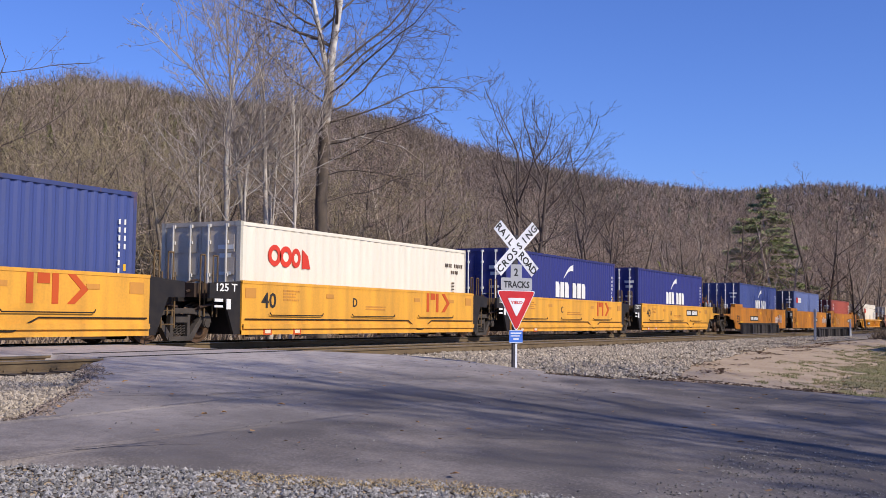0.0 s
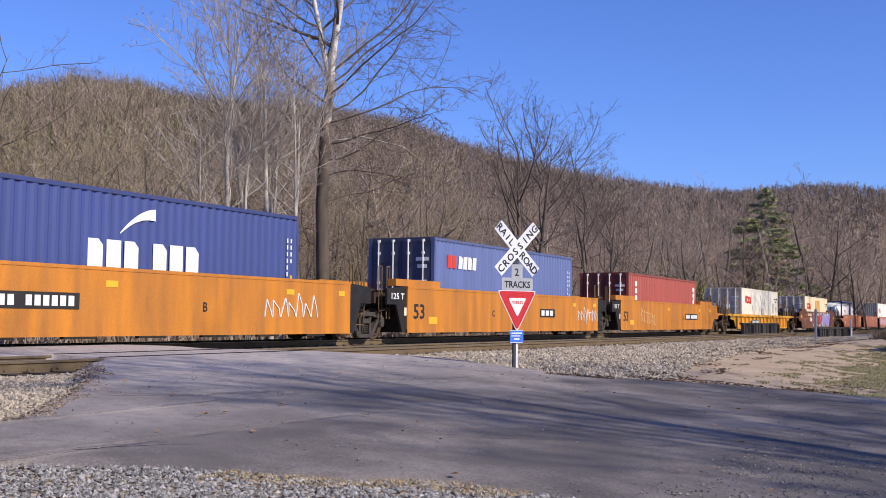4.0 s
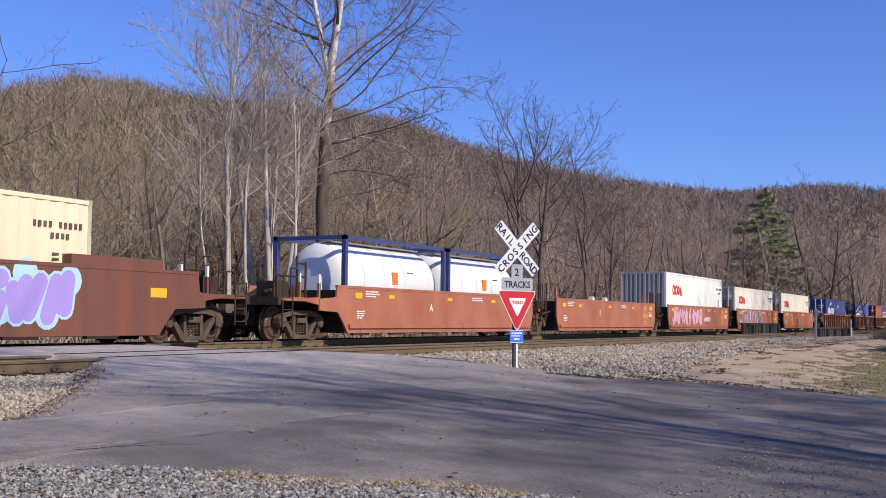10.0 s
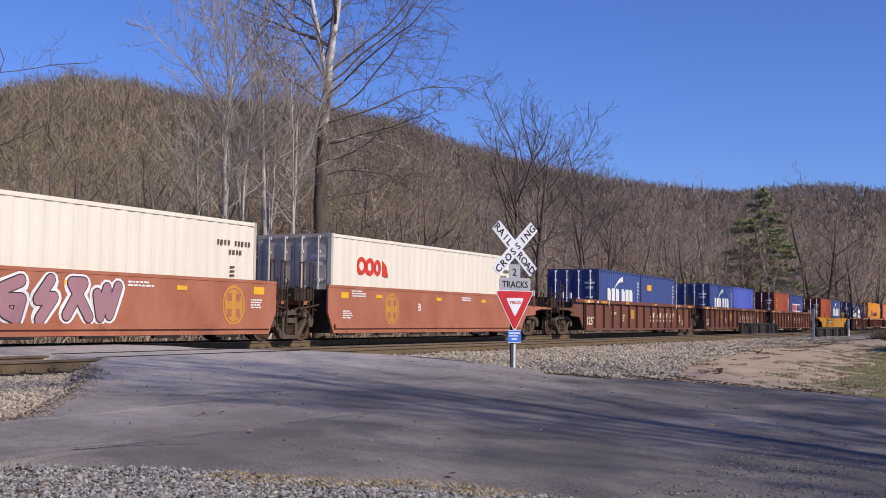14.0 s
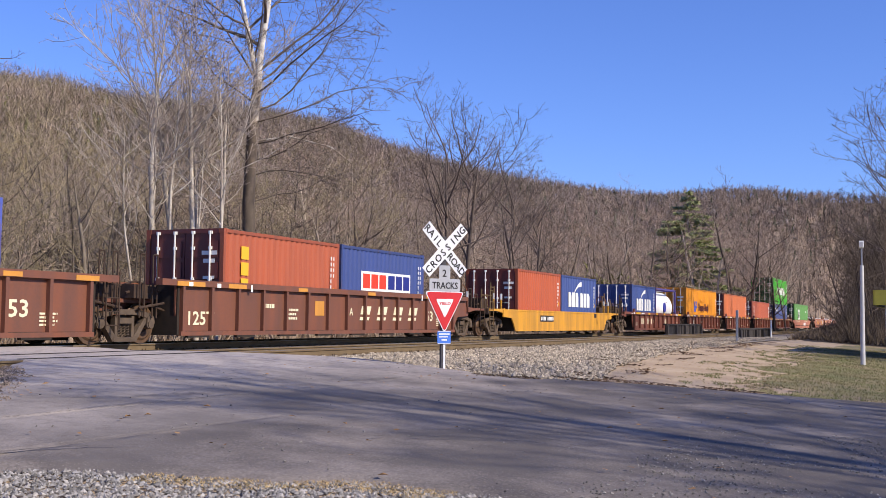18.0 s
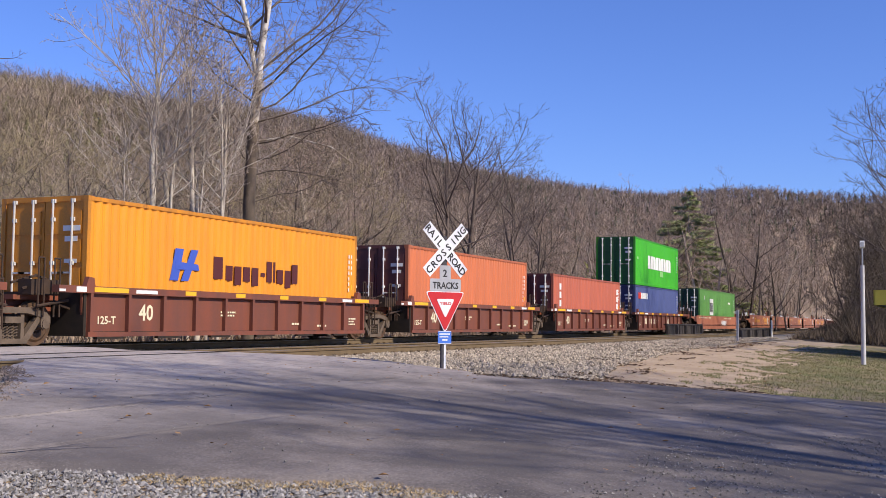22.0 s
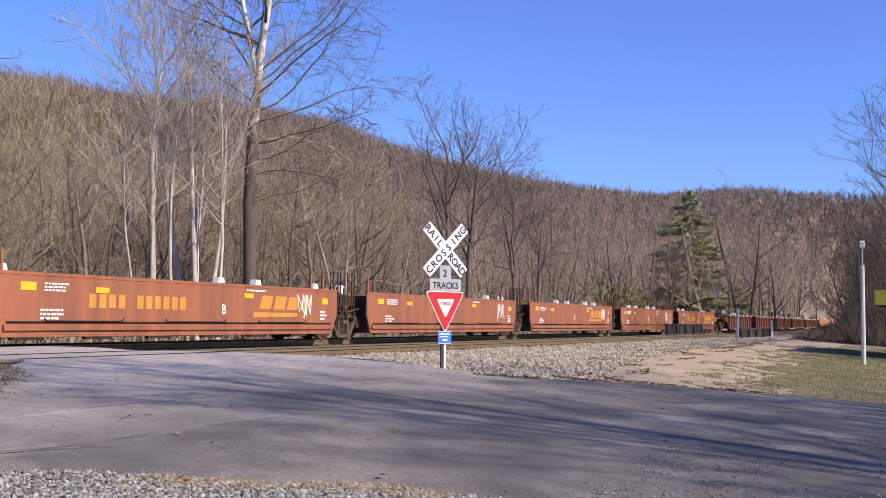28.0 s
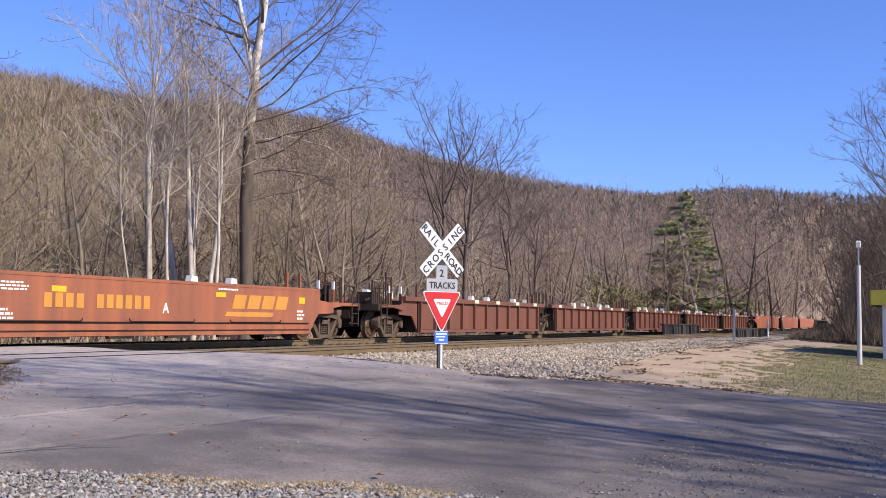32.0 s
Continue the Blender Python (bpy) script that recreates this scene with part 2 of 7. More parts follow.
def spaced(*runs):
    out = []
    for a, b, step in runs:
        n = max(1, int(round((b - a) / step)))
        out += [a + (b - a) * i / n for i in range(n)]
    return out + [runs[-1][1]]


def rough_land(x, y):
    near = 1 if -20 < x < 70 and -20 < y < 12 else 0
    return land(x, y) - 0.03 + near * (0.035 * noise.noise(Vector((x * 0.6, y * 0.6, 0))) + 0.02 * noise.noise(Vector((x * 2.1, y * 2.1, 3))))


ground = sheet("ground", spaced((-2500, -60, 240), (-60, 0, 4), (0, 60, 0.5), (60, 200, 6), (200, 2500, 230)),
               spaced((-2500, -60, 240), (-60, -8, 3), (-8, 26, 0.5), (26, 100, 6), (100, 2500, 240)), rough_land, DIRT, "dry brown dirt verge with dead leaves", "ground")

# road: crosses both tracks and widens towards the camera
RIGHT = ([-40, -14, -8, -2, 0.9, 2.25, 4.7, 6.1, 7.35, 8.45, 9.6, 10.5, 11.4, 12.5, 24, 45], [75, 42, 32, 24.6, 22.3, 21.74, 20.7, 19.6, 19.1, 19.15, 19.5, 19.4, 18.9, 18.6, 15.5, 9])
LEFT = ([-40, -8, -3, 0, 2.9, 3.4, 3.95, 4.4, 4.9, 5.6, 5.95, 6.35, 6.45, 7.55, 7.7, 8.05, 9.1, 9.95, 11, 11.8, 12.4, 13.3, 14.2, 14.5, 16.8, 18.8, 24, 45], [20, 13, 10.5, 9, 7.75, 7.6, 7.55, 7.0, 6.75, 6.4, 5.95, 5.6, -60, -60, 6.7, 7.4, 8.9, 10.0, 10.95, 11.9, 12.85, 13.05, 13.35, 7.5, 7.5, 8, 6.2, -1])


def road_mesh():
    v, f = [], []
    ys = spaced((-40, -8, 1), (-8, 2, 0.25), (2, 12.5, 0.1), (12.5, 20, 0.2), (20, 45, 1))
    cols = 60
    for y in ys:
        a = ramp(y, *LEFT) + 0.09 * noise.noise(Vector((y * 2.3, 0, 5))) + 0.05 * noise.noise(Vector((y * 7, 1, 5)))
        b = ramp(y, *RIGHT) + 0.14 * noise.noise(Vector((y * 1.9, 9, 5))) + 0.06 * noise.noise(Vector((y * 6, 4, 5)))
        for i in range(cols + 1):
            x = a + (b - a) * i / cols
            z = road_height(y) + 0.018 * noise.noise(Vector((x * 0.35, y * 0.35, 2))) * ramp(y, [9, 12], [1, 0])
            if i in (0, cols):
                z -= 0.05 + ramp(y, [11.8, 12.3, 14.3, 14.4], [0, 0.2, 0.2, 0])
            v.append((x, y, z))
    for j in range(len(ys) - 1):
        for i in range(cols):
            n = j * (cols + 1) + i
            f.append((n, n + 1, n + cols + 2, n + cols + 1))
    me = bpy.data.meshes.new("road")
    me.from_pydata(v, [], f)
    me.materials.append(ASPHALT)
    me.shade_smooth()
    return tagged(new("road", me), "worn grey asphalt road over the level crossing", "road", kind="structure")


road_mesh()


def bed_height(x, y):
    z = ramp(y, [5.0, 6.2, 7.2, 8.4, 9.6, 11.0, 11.8, 19.6, 20.4, 23, 24], [-0.56, -0.47, -0.385, -0.305, -0.275, -0.25, -0.235, -0.235, -0.25, -0.62, -0.7])
    return z + 0.03 * noise.noise(Vector((x * 1.1, y * 1.1, 8)))


def shoulder_height(x, y):
    """The bed beside the road's near end rises in a crumbling shoulder to the asphalt's edge."""
    z = bed_height(x, y)
    if 8.2 < y < 11.0:
        z = max(z, road_height(y) - 0.03 - 0.5 * max(0.0, ramp(y, *LEFT) - x))
    return z


def bed_edge(x):
    return 8.6 if x < 12 else ramp(x, [18, 19, 20, 21, 26, 34, 45, 60, 120], [6.6, 6.3, 5.9, 5.9, 6.9, 7.6, 8.4, 9.2, 9.6]) + 0.25 * noise.noise(Vector((x * 0.8, 3, 0)))


sheet("ballast_bed", spaced((18.2, 60, 0.6), (60, 260, 5)), spaced((5.3, 12, 0.3), (12, 24, 1)), lambda x, y: bed_height(x, y) - 0.09 * max(0.0, 1 - (y - bed_edge(x)) / 0.9), BALLAST, "grey crushed stone ballast bed under two tracks", "ballast",
      keep=lambda x, y: y > bed_edge(x) and x > ramp(y, *RIGHT) - 0.5)
sheet("ballast_bed", spaced((-320, -20, 10), (-20, 5, 0.6), (5, 14.2, 0.2)), spaced((7.6, 12.4, 0.15), (12.4, 24, 1)), shoulder_height, BALLAST, "grey crushed stone ballast bed beside the crossing", "ballast",
      keep=lambda x, y: y > 7.7 and x < ramp(y, *LEFT) + 0.4)
sheet("ballast_bed", spaced((260, 900, 40)), spaced((9, 24, 3)), bed_height, BALLAST, "distant grey ballast bed", "ballast")


def rails_of(centre, top, label):
    track = thing("railway_track", label, "railway track", (0, centre, top), kind="structure")
    for side in (-1, 1):
        y = side * 0.7525
        for x0, x1 in ((-320.0, 900.0),):
            web = Shape()
            outline = [(-0.07, -0.172), (0.07, -0.172), (0.07, -0.16), (0.012, -0.145), (0.012, -0.045), (0.036, -0.038), (0.036, -0.006), (-0.036, -0.006), (-0.036, -0.038), (-0.012, -0.045), (-0.012, -0.145), (-0.07, -0.16)]
            web.quad_strip([(x0, y + a, b) for a, b in outline], [(x1, y + a, b) for a, b in outline])
            rail = part("rail", web, RAIL, track)
            part("rail_head", Shape().box(x0, x1, y - 0.033, y + 0.033, -0.006, 0.0), RAILHEAD, rail)
    tie = Shape().box(-0.115, 0.115, -1.3, 1.3, -0.33, -0.16).mesh("tie", TIE)
    plate = Shape()
    for side in (-1, 1):
        plate.box(-0.10, 0.10, side * 0.7525 - 0.18, side * 0.7525 + 0.18, -0.165, -0.148)
        for dy in (-0.1, 0.1):
            plate.box(-0.07, -0.04, side * 0.7525 + dy - 0.015, side * 0.7525 + dy + 0.015, -0.15, -0.12)
            plate.box(0.04, 0.07, side * 0.7525 + dy - 0.015, side * 0.7525 + dy + 0.015, -0.15, -0.12)
    plate = plate.mesh("tie_plate", RAIL)
    xs = [2.0 + 0.5 * i for i in range(23)] + [18.9 + 0.5 * i for i in range(110)]
    for x in xs:
        one = part("tie", tie, TIE, track, at=(x, RND.uniform(-0.05, 0.05), 0))
        part("tie_plate", plate, RAIL, one)
    rest = Shape()
    x = 74.2
    while x < 300:
        rest.box(x - 0.115, x + 0.115, -1.3, 1.3, -0.33, -0.16)
        x += 0.5
    x = 1.5
    while x > -60:
        rest.box(x - 0.115, x + 0.115, -1.3, 1.3, -0.33, -0.16)
        x -= 0.5
    tagged(part("ties", rest, TIE, track), kind="stuff")
    return track


rails_of(TRACK_NEAR, -0.045, "near railway track with rusty rails and wooden ties")
rails_of(TRACK_FAR, 0.0, "far railway track that carries the freight train")

# flangeway gaps in the crossing
for centre, top in ((TRACK_NEAR, -0.045), (TRACK_FAR, 0.0)):
    for side in (-1, 1):
        y = centre + side * 0.7525 - side * 0.07
        gap = Shape()
        a, b = ramp(y, *LEFT) + 0.1, ramp(y, *RIGHT) - 0.1
        gap.box(a, b, y - 0.035, y + 0.035, road_height(y) - 0.05, road_height(y) + 0.012)
        tagged(new("flangeway", gap.mesh("flangeway", BLACK)), "dark rubber flangeway beside the rail", "flangeway", kind="structure")


def stones(name, spots, size, mat, label):
    """Loose broken stones, each a squashed and twisted six-cornered lump."""
    rng = np.random.default_rng(5 + len(name))
    n = len(spots)
    base = np.array([(1, 0, 0), (-1, 0, 0), (0, 1, 0), (0, -1, 0), (0, 0, 1), (0, 0, -1)], float)
    tri = np.array([(0, 2, 4), (2, 1, 4), (1, 3, 4), (3, 0, 4), (2, 0, 5), (1, 2, 5), (3, 1, 5), (0, 3, 5)])
    p = np.repeat(base[None], n, 0) + rng.uniform(-0.38, 0.38, (n, 6, 3))
    s = rng.uniform(0.55, 1.35, (n, 1, 1)) * size * np.stack([np.ones(n), rng.uniform(0.6, 1, n), rng.uniform(0.5, 0.85, n)], -1)[:, None]
    p = p * s
    a = rng.uniform(0, 6.28, n)
    c, q = np.cos(a)[:, None], np.sin(a)[:, None]
    x = p[..., 0] * c - p[..., 1] * q
    y = p[..., 0] * q + p[..., 1] * c
    p = np.stack([x, y, p[..., 2]], -1) + np.array(spots)[:, None]
    faces = (tri[None] + 6 * np.arange(n)[:, None, None]).reshape(-1, 3)
    me = bpy.data.meshes.new(name)
    me.from_pydata(p.reshape(-1, 3).tolist(), [], faces.tolist())
    me.materials.append(mat)
    return tagged(new(name, me), label, name, kind="stuff")


def scatter(count, x0, x1, y0, y1, inside, height, lift, seed):
    r = random.Random(seed)
    out = []
    while len(out) < count:
        x, y = r.uniform(x0, x1), r.uniform(y0, y1)
        if inside(x, y):
            out.append((x, y, height(x, y) + lift))
    return out


stones("track_ballast", scatter(11000, 18.4, 34, 5.6, 12.4, lambda x, y: y > bed_edge(x) and x > ramp(y, *RIGHT) + 0.05 and not 11.9 < y < 11.91, bed_height, 0.012, 1)
       + scatter(7000, 34, 75, 7, 12.4, lambda x, y: y > bed_edge(x), bed_height, 0.012, 2) + scatter(2500, 19, 60, 14.2, 17, lambda x, y: True, bed_height, 0.0, 9), 0.05, STONE, "loose broken limestone ballast beside the track")
stones("crossing_ballast", scatter(9500, 4, 12.4, 7.7, 12.0, lambda x, y: x < ramp(y, *LEFT) + 0.05, shoulder_height, 0.004, 3), 0.032, STONE, "pale ballast stones at the road's edge")
CRUMB = material("crumbled_asphalt", (0.26, 0.205, 0.165), (0.15, 0.115, 0.095), rough=0.95, scale=20, fine=60, amount=0.7, spread=0.5, island=True)
stones("crumbled_edge", scatter(1500, 6, 13.2, 7.8, 11.5, lambda x, y: -0.12 < x - ramp(y, *LEFT) < 0.4 * (1 + noise.noise(Vector((x * 2, y * 2, 9)))), lambda x, y: max(shoulder_height(x, y), road_height(y) - 0.01 if x > ramp(y, *LEFT) else -9), 0.006, 6), 0.02, CRUMB, "crumbled brown asphalt at the road's broken edge")
stones("roadside_gravel", scatter(24000, 2.5, 9.0, 1.5, 6.45, lambda x, y: x < ramp(y, *LEFT) + 0.12, lambda x, y: land(x, y), 0.0, 4), 0.0205, STONE_PALE, "coarse grey roadside gravel")

# ---- the grass verge beyond the road ----
LAWN = material("thin_winter_lawn", (0.135, 0.15, 0.05), (0.27, 0.205, 0.115), rough=0.95, scale=0.7, fine=9, amount=0.7, bump=0.4)
BLADE = material("grass_blades", (0.13, 0.165, 0.045), (0.22, 0.19, 0.09), rough=0.8, scale=0.5, fine=4, amount=0.8, spread=0.3, island=True)
STRAW = material("dry_grass_blades", (0.50, 0.37, 0.18), (0.36, 0.25, 0.12), rough=0.9, scale=2, spread=0.3, island=True)
LITTER = material("dark_leaf_litter", (0.17, 0.105, 0.065), (0.10, 0.065, 0.045), rough=0.95, scale=3, spread=0.4, island=True)
LEAF = material("fallen_leaves", (0.40, 0.24, 0.11), (0.28, 0.15, 0.07), rough=0.9, scale=3, spread=0.4, island=True)


def lawn_inside(x, y):
    edge = ramp(x, [18, 24, 34, 50, 80, 120], [2.2, 3.3, 4.3, 4.9, 5.2, 5.2]) + 0.9 * noise.noise(Vector((x * 0.25, y * 0.3, 4))) + 0.8 * noise.noise(Vector((x * 0.9, y * 1.6, 14))) + 0.5 * noise.noise(Vector((x * 3.1, y * 4.0, 24)))
    return y < edge and x > ramp(y, *RIGHT) + 0.35 + 0.3 * noise.noise(Vector((y, 7, 0)))


sheet("lawn", spaced((18, 60, 0.2), (60, 130, 3)), spaced((-30, -6, 2), (-6, 0, 0.4), (0, 7, 0.12)), lambda x, y: rough_land(x, y) + 0.012, LAWN, "thin green winter lawn beside the road", "lawn", keep=lawn_inside)


def blades(name, spots, tall, wide, mat, label, lean=0.5):
    rng = np.random.default_rng(len(spots))
    p = np.array(spots)
    n = len(p)
    a = rng.uniform(0, 6.28, n)
    side = np.stack([np.cos(a), np.sin(a), np.zeros(n)], -1) * wide * 0.5
    b = rng.uniform(0, 6.28, n)
    h = rng.uniform(0.5, 1.3, n) * tall
    top = np.stack([np.cos(b) * h * lean, np.sin(b) * h * lean, h], -1)
    v = np.stack([p - side, p + side, p + top], 1).reshape(-1, 3)
    me = bpy.data.meshes.new(name)
    me.from_pydata(v.tolist(), [], np.arange(3 * n).reshape(-1, 3).tolist())
    me.materials.append(mat)
    return tagged(new(name, me), label, "grass", kind="stuff")


blades("lawn_grass", scatter(60000, 20.5, 62, -2.5, 6.0, lawn_inside, rough_land, 0.0, 31), 0.05, 0.02, BLADE, "short green winter grass beside the road")
blades("sparse_grass", scatter(9000, 20.5, 62, 0, 8.0, lambda x, y: not lawn_inside(x, y) and lawn_inside(x, y - 1.6) and noise.noise(Vector((x * 1.3, y * 2.2, 44))) > 0.05 and x > ramp(y, *RIGHT) + 0.3, rough_land, 0.0, 34), 0.04, 0.02, BLADE, "thin tufts of grass at the lawn's worn edge")
blades("dry_grass", scatter(7000, 19, 62, 1, 9, lambda x, y: not lawn_inside(x, y) and x > ramp(y, *RIGHT) + 0.1 and y < bed_edge(x) + 0.3, rough_land, 0.0, 32), 0.008, 0.035, STRAW, "flattened dry grass and straw on the verge", 1.1)
blades("roadside_straw", scatter(2600, 6.3, 8.3, 2.4, 5.2, lambda x, y: abs(x - ramp(y, *LEFT)) < 0.34 and noise.noise(Vector((x * 1.2, y * 1.2, 6))) > -0.1, lambda x, y: max(land(x, y), -9) + 0.01, 0.0, 33), 0.014, 0.010, STRAW, "dry straw along the asphalt's edge", 1.3)


def fallen(name, spots, size, mat, label):
    r = random.Random(len(spots))
    v, f = [], []
    for x, y, z in spots:
        a, s = r.uniform(0, 6.28), size * r.uniform(0.6, 1.4)
        c, q = math.cos(a) * s, math.sin(a) * s
        k = len(v)
        v += [(x - c, y - q, z), (x + q * 0.5, y - c * 0.5, z + s * r.uniform(0, 0.5)), (x + c, y + q, z + s * r.uniform(0, 0.3)), (x - q * 0.5, y + c * 0.5, z + s * r.uniform(0, 0.5))]
        f.append((k, k + 1, k + 2, k + 3))
    me = bpy.data.meshes.new(name)
    me.from_pydata(v, [], f)
    me.materials.append(mat)
    return tagged(new(name, me), label, "leaves", kind="stuff")


fallen("leaf_litter", scatter(1500, 17, 30, 3, 9, lambda x, y: -0.35 < x - ramp(y, *RIGHT) < 0.9 and noise.noise(Vector((x * 0.9, y * 0.9, 21))) > -0.15, rough_land, 0.035, 43), 0.04, LITTER, "dark brown leaf litter along the road's far edge")
fallen("verge_litter", scatter(2400, 21, 62, 4.5, 10.4, lambda x, y: abs(y - bed_edge(x) - 0.1) < 0.4 + 0.02 * x and noise.noise(Vector((x * 0.5, y * 1.6, 17))) > 0.1, lambda x, y: max(rough_land(x, y), bed_height(x, y) if y > bed_edge(x) else -9) + 0.02, 0.0, 44), 0.05, LITTER, "dark leaf litter and dirt along the foot of the ballast")
fallen("fallen_leaves", scatter(130, 7, 20, 1, 10, lambda x, y: ramp(y, *LEFT) < x < ramp(y, *RIGHT), lambda x, y: road_height(y), 0.022, 41)
       + scatter(160, 18, 50, 3, 8.5, lambda x, y: x > ramp(y, *RIGHT) - 0.3, rough_land, 0.02, 42), 0.035, LEAF, "brown leaves blown onto the road and verge")

stones("road_grit", scatter(300, 7.5, 20, 0.3, 10.5, lambda x, y: ramp(y, *LEFT) < x < ramp(y, *RIGHT), lambda x, y: road_height(y), 0.012, 51)
       + scatter(2200, 8.0, 15, -1, 2.6, lambda x, y: ramp(y, *LEFT) < x < ramp(y, *RIGHT) and noise.noise(Vector((x * 0.5, y * 0.8, 12))) > -0.05, lambda x, y: road_height(y), 0.008, 52), 0.011, STONE_COOL, "grit and small stones scattered on the asphalt")
CRACK = material("crack_filler", (0.05, 0.045, 0.04), rough=0.95)


def crack(points, seed):
    """A thin open crack in the asphalt."""
    r = random.Random(seed)
    s = Shape()
    for (ax, ay), (bx, by) in zip(points, points[1:]):
        n = max(2, int(math.hypot(bx - ax, by - ay) / 0.12))
        last = None
        for i in range(n + 1):
            x, y = ax + (bx - ax) * i / n + r.uniform(-0.03, 0.03), ay + (by - ay) * i / n + r.uniform(-0.03, 0.03)
            w = r.uniform(0.006, 0.016)
            z = road_height(y) + 0.022
            now = ((x, y - w, z), (x, y + w, z))
            if last:
                k = len(s.v)
                s.v += [last[0], now[0], now[1], last[1]]
                s.f.append((k, k + 1, k + 2, k + 3))
            last = now
    tagged(new("road_crack", s.mesh("road_crack", CRACK)), "thin dark crack in the asphalt", "crack", kind="structure")


crack([(6.3, 6.3), (6.8, 6.2), (7.4, 5.9)], 1)
crack([(8.9, 8.6), (9.8, 8.1), (11.2, 7.9)], 2)
crack([(12.0, 9.2), (13.4, 8.8), (14.2, 8.0), (16.0, 7.7)], 3)
crack([(9.5, 5.0), (10.4, 4.2), (10.9, 3.0)], 4)
crack([(15.0, 5.8), (16.8, 5.6), (18.6, 4.6)], 5)

# ---- the train ----
SPEED = 15.7
CARRIED = []      # (thing, place along the train, height)
WHEELSETS = []


def rounded(x0, x1, z0, z1, r, n=4):
    out = []
    for cx, cz, a0 in ((x1 - r, z0 + r, -90), (x1 - r, z1 - r, 0), (x0 + r, z1 - r, 90), (x0 + r, z0 + r, 180)):
        out += [(cx + r * math.cos(radians(a0 + 90 * i / n)), cz + r * math.sin(radians(a0 + 90 * i / n))) for i in range(n + 1)]
    return out


def side_frame_mesh():
    s = Shape()
    # cast side frame: arched top member, two slanted columns, bottom tension member and pedestal jaws
    s.prism([(-1.03, 0.46), (-0.92, 0.56), (-0.74, 0.60), (-0.40, 0.67), (0.40, 0.67), (0.74, 0.60), (0.92, 0.56), (1.03, 0.46), (1.02, 0.60), (0.92, 0.69), (0.42, 0.79), (-0.42, 0.79), (-0.92, 0.69), (-1.02, 0.60)], -0.09, 0.09)
    for q in (-1, 1):
        a = [(q * 0.80, 0.57), (q * 0.68, 0.60), (q * 0.28, 0.15), (q * 0.40, 0.06)]
        s.prism(a if q > 0 else a[::-1], -0.07, 0.07)
        b = [(q * 0.33, 0.64), (q * 0.24, 0.64), (q * 0.24, 0.12), (q * 0.33, 0.12)]
        s.prism(b if q < 0 else b[::-1], -0.06, 0.06)
        s.prism(rounded(q * 0.86 - 0.12, q * 0.86 + 0.12, 0.36, 0.64, 0.07), -0.11, 0.11)
        s.tube((q * 0.86, -0.13, 0.455), (q * 0.86, 0.0, 0.455), 0.10, sides=10)
    s.prism(rounded(-0.40, 0.40, 0.06, 0.16, 0.04), -0.09, 0.09)
    return s


def wheelset_mesh():
    """Axle, two wheels and bearing ends turned as one piece."""
    s = Shape()
    out = [(1.125, 0.0), (1.125, 0.05), (1.10, 0.11), (0.86, 0.11), (0.83, 0.10), (0.82, 0.16), (0.865, 0.20), (0.86, 0.33), (0.82, 0.38), (0.82, 0.455), (0.73, 0.462), (0.715, 0.485), (0.685, 0.485), (0.685, 0.38), (0.74, 0.33), (0.74, 0.2), (0.685, 0.16), (0.66, 0.085)]
    profile = [(-y, r) for y, r in out] + [(y, r) for y, r in reversed(out)]
    n = 24
    rings = [[(r * math.cos(2 * math.pi * i / n), y, r * math.sin(2 * math.pi * i / n)) for i in range(n)] for y, r in profile]
    k = len(profile)
    for ringv in rings:
        s.v += ringv
    for j in range(k - 1):
        for i in range(n):
            a, b = j * n + i, j * n + (i + 1) % n
            s.f.append((a, a + n, b + n, b))
    return s


def spring_mesh():
    s = Shape()
    for cx in (-0.13, 0.0, 0.13):
        pts = [(cx + 0.055 * math.cos(i * 0.9), 0.055 * math.sin(i * 0.9), 0.18 + 0.28 * i / 34) for i in range(35)]
        s.path(pts, 0.014, 4)
    s.box(-0.22, 0.22, -0.11, 0.11, 0.47, 0.60)
    return s


WHEEL_MESH = wheelset_mesh().mesh("wheelset", TREAD)
MIDSTEEL = material("road_dusty_steel", (0.125, 0.088, 0.06), (0.065, 0.046, 0.034), rough=0.8, scale=5, bump=0.2)
FRAMES = {m.name: side_frame_mesh().mesh("side_frame", m) for m in (GREASE, SOOT, MIDSTEEL)}
SPRINGS = {m.name: spring_mesh().mesh("spring_nest", m) for m in (GREASE, SOOT, MIDSTEEL)}
BOLSTER_MESH = Shape().box(-0.16, 0.16, -0.98, 0.98, 0.44, 0.66).box(-0.1, 0.1, -0.5, 0.5, 0.2, 0.42).tube((0, 0, 0.6), (0, 0, 0.85), 0.3, sides=12).box(-0.62, -0.54, -0.75, 0.75, 0.3, 0.42).box(0.54, 0.62, -0.75, 0.75, 0.3, 0.42).mesh("truck", DARK)


def truck(car, x, steel=None):
    steel = steel or MIDSTEEL
    t = part("truck", BOLSTER_MESH, DARK, car, at=(x, 0, 0))
    for side in (-1, 1):
        part("side_frame", FRAMES[steel.name], steel, t, at=(0, side * 1.0, 0))
        part("spring_nest", SPRINGS[steel.name], steel, t, at=(0, side * 1.0, 0))
    for dx in (-0.86, 0.86):
        w = part("wheelset", WHEEL_MESH, TREAD, t)
        w.matrix_parent_inverse = Matrix.Translation((dx, 0, 0.455))
        WHEELSETS.append(w)


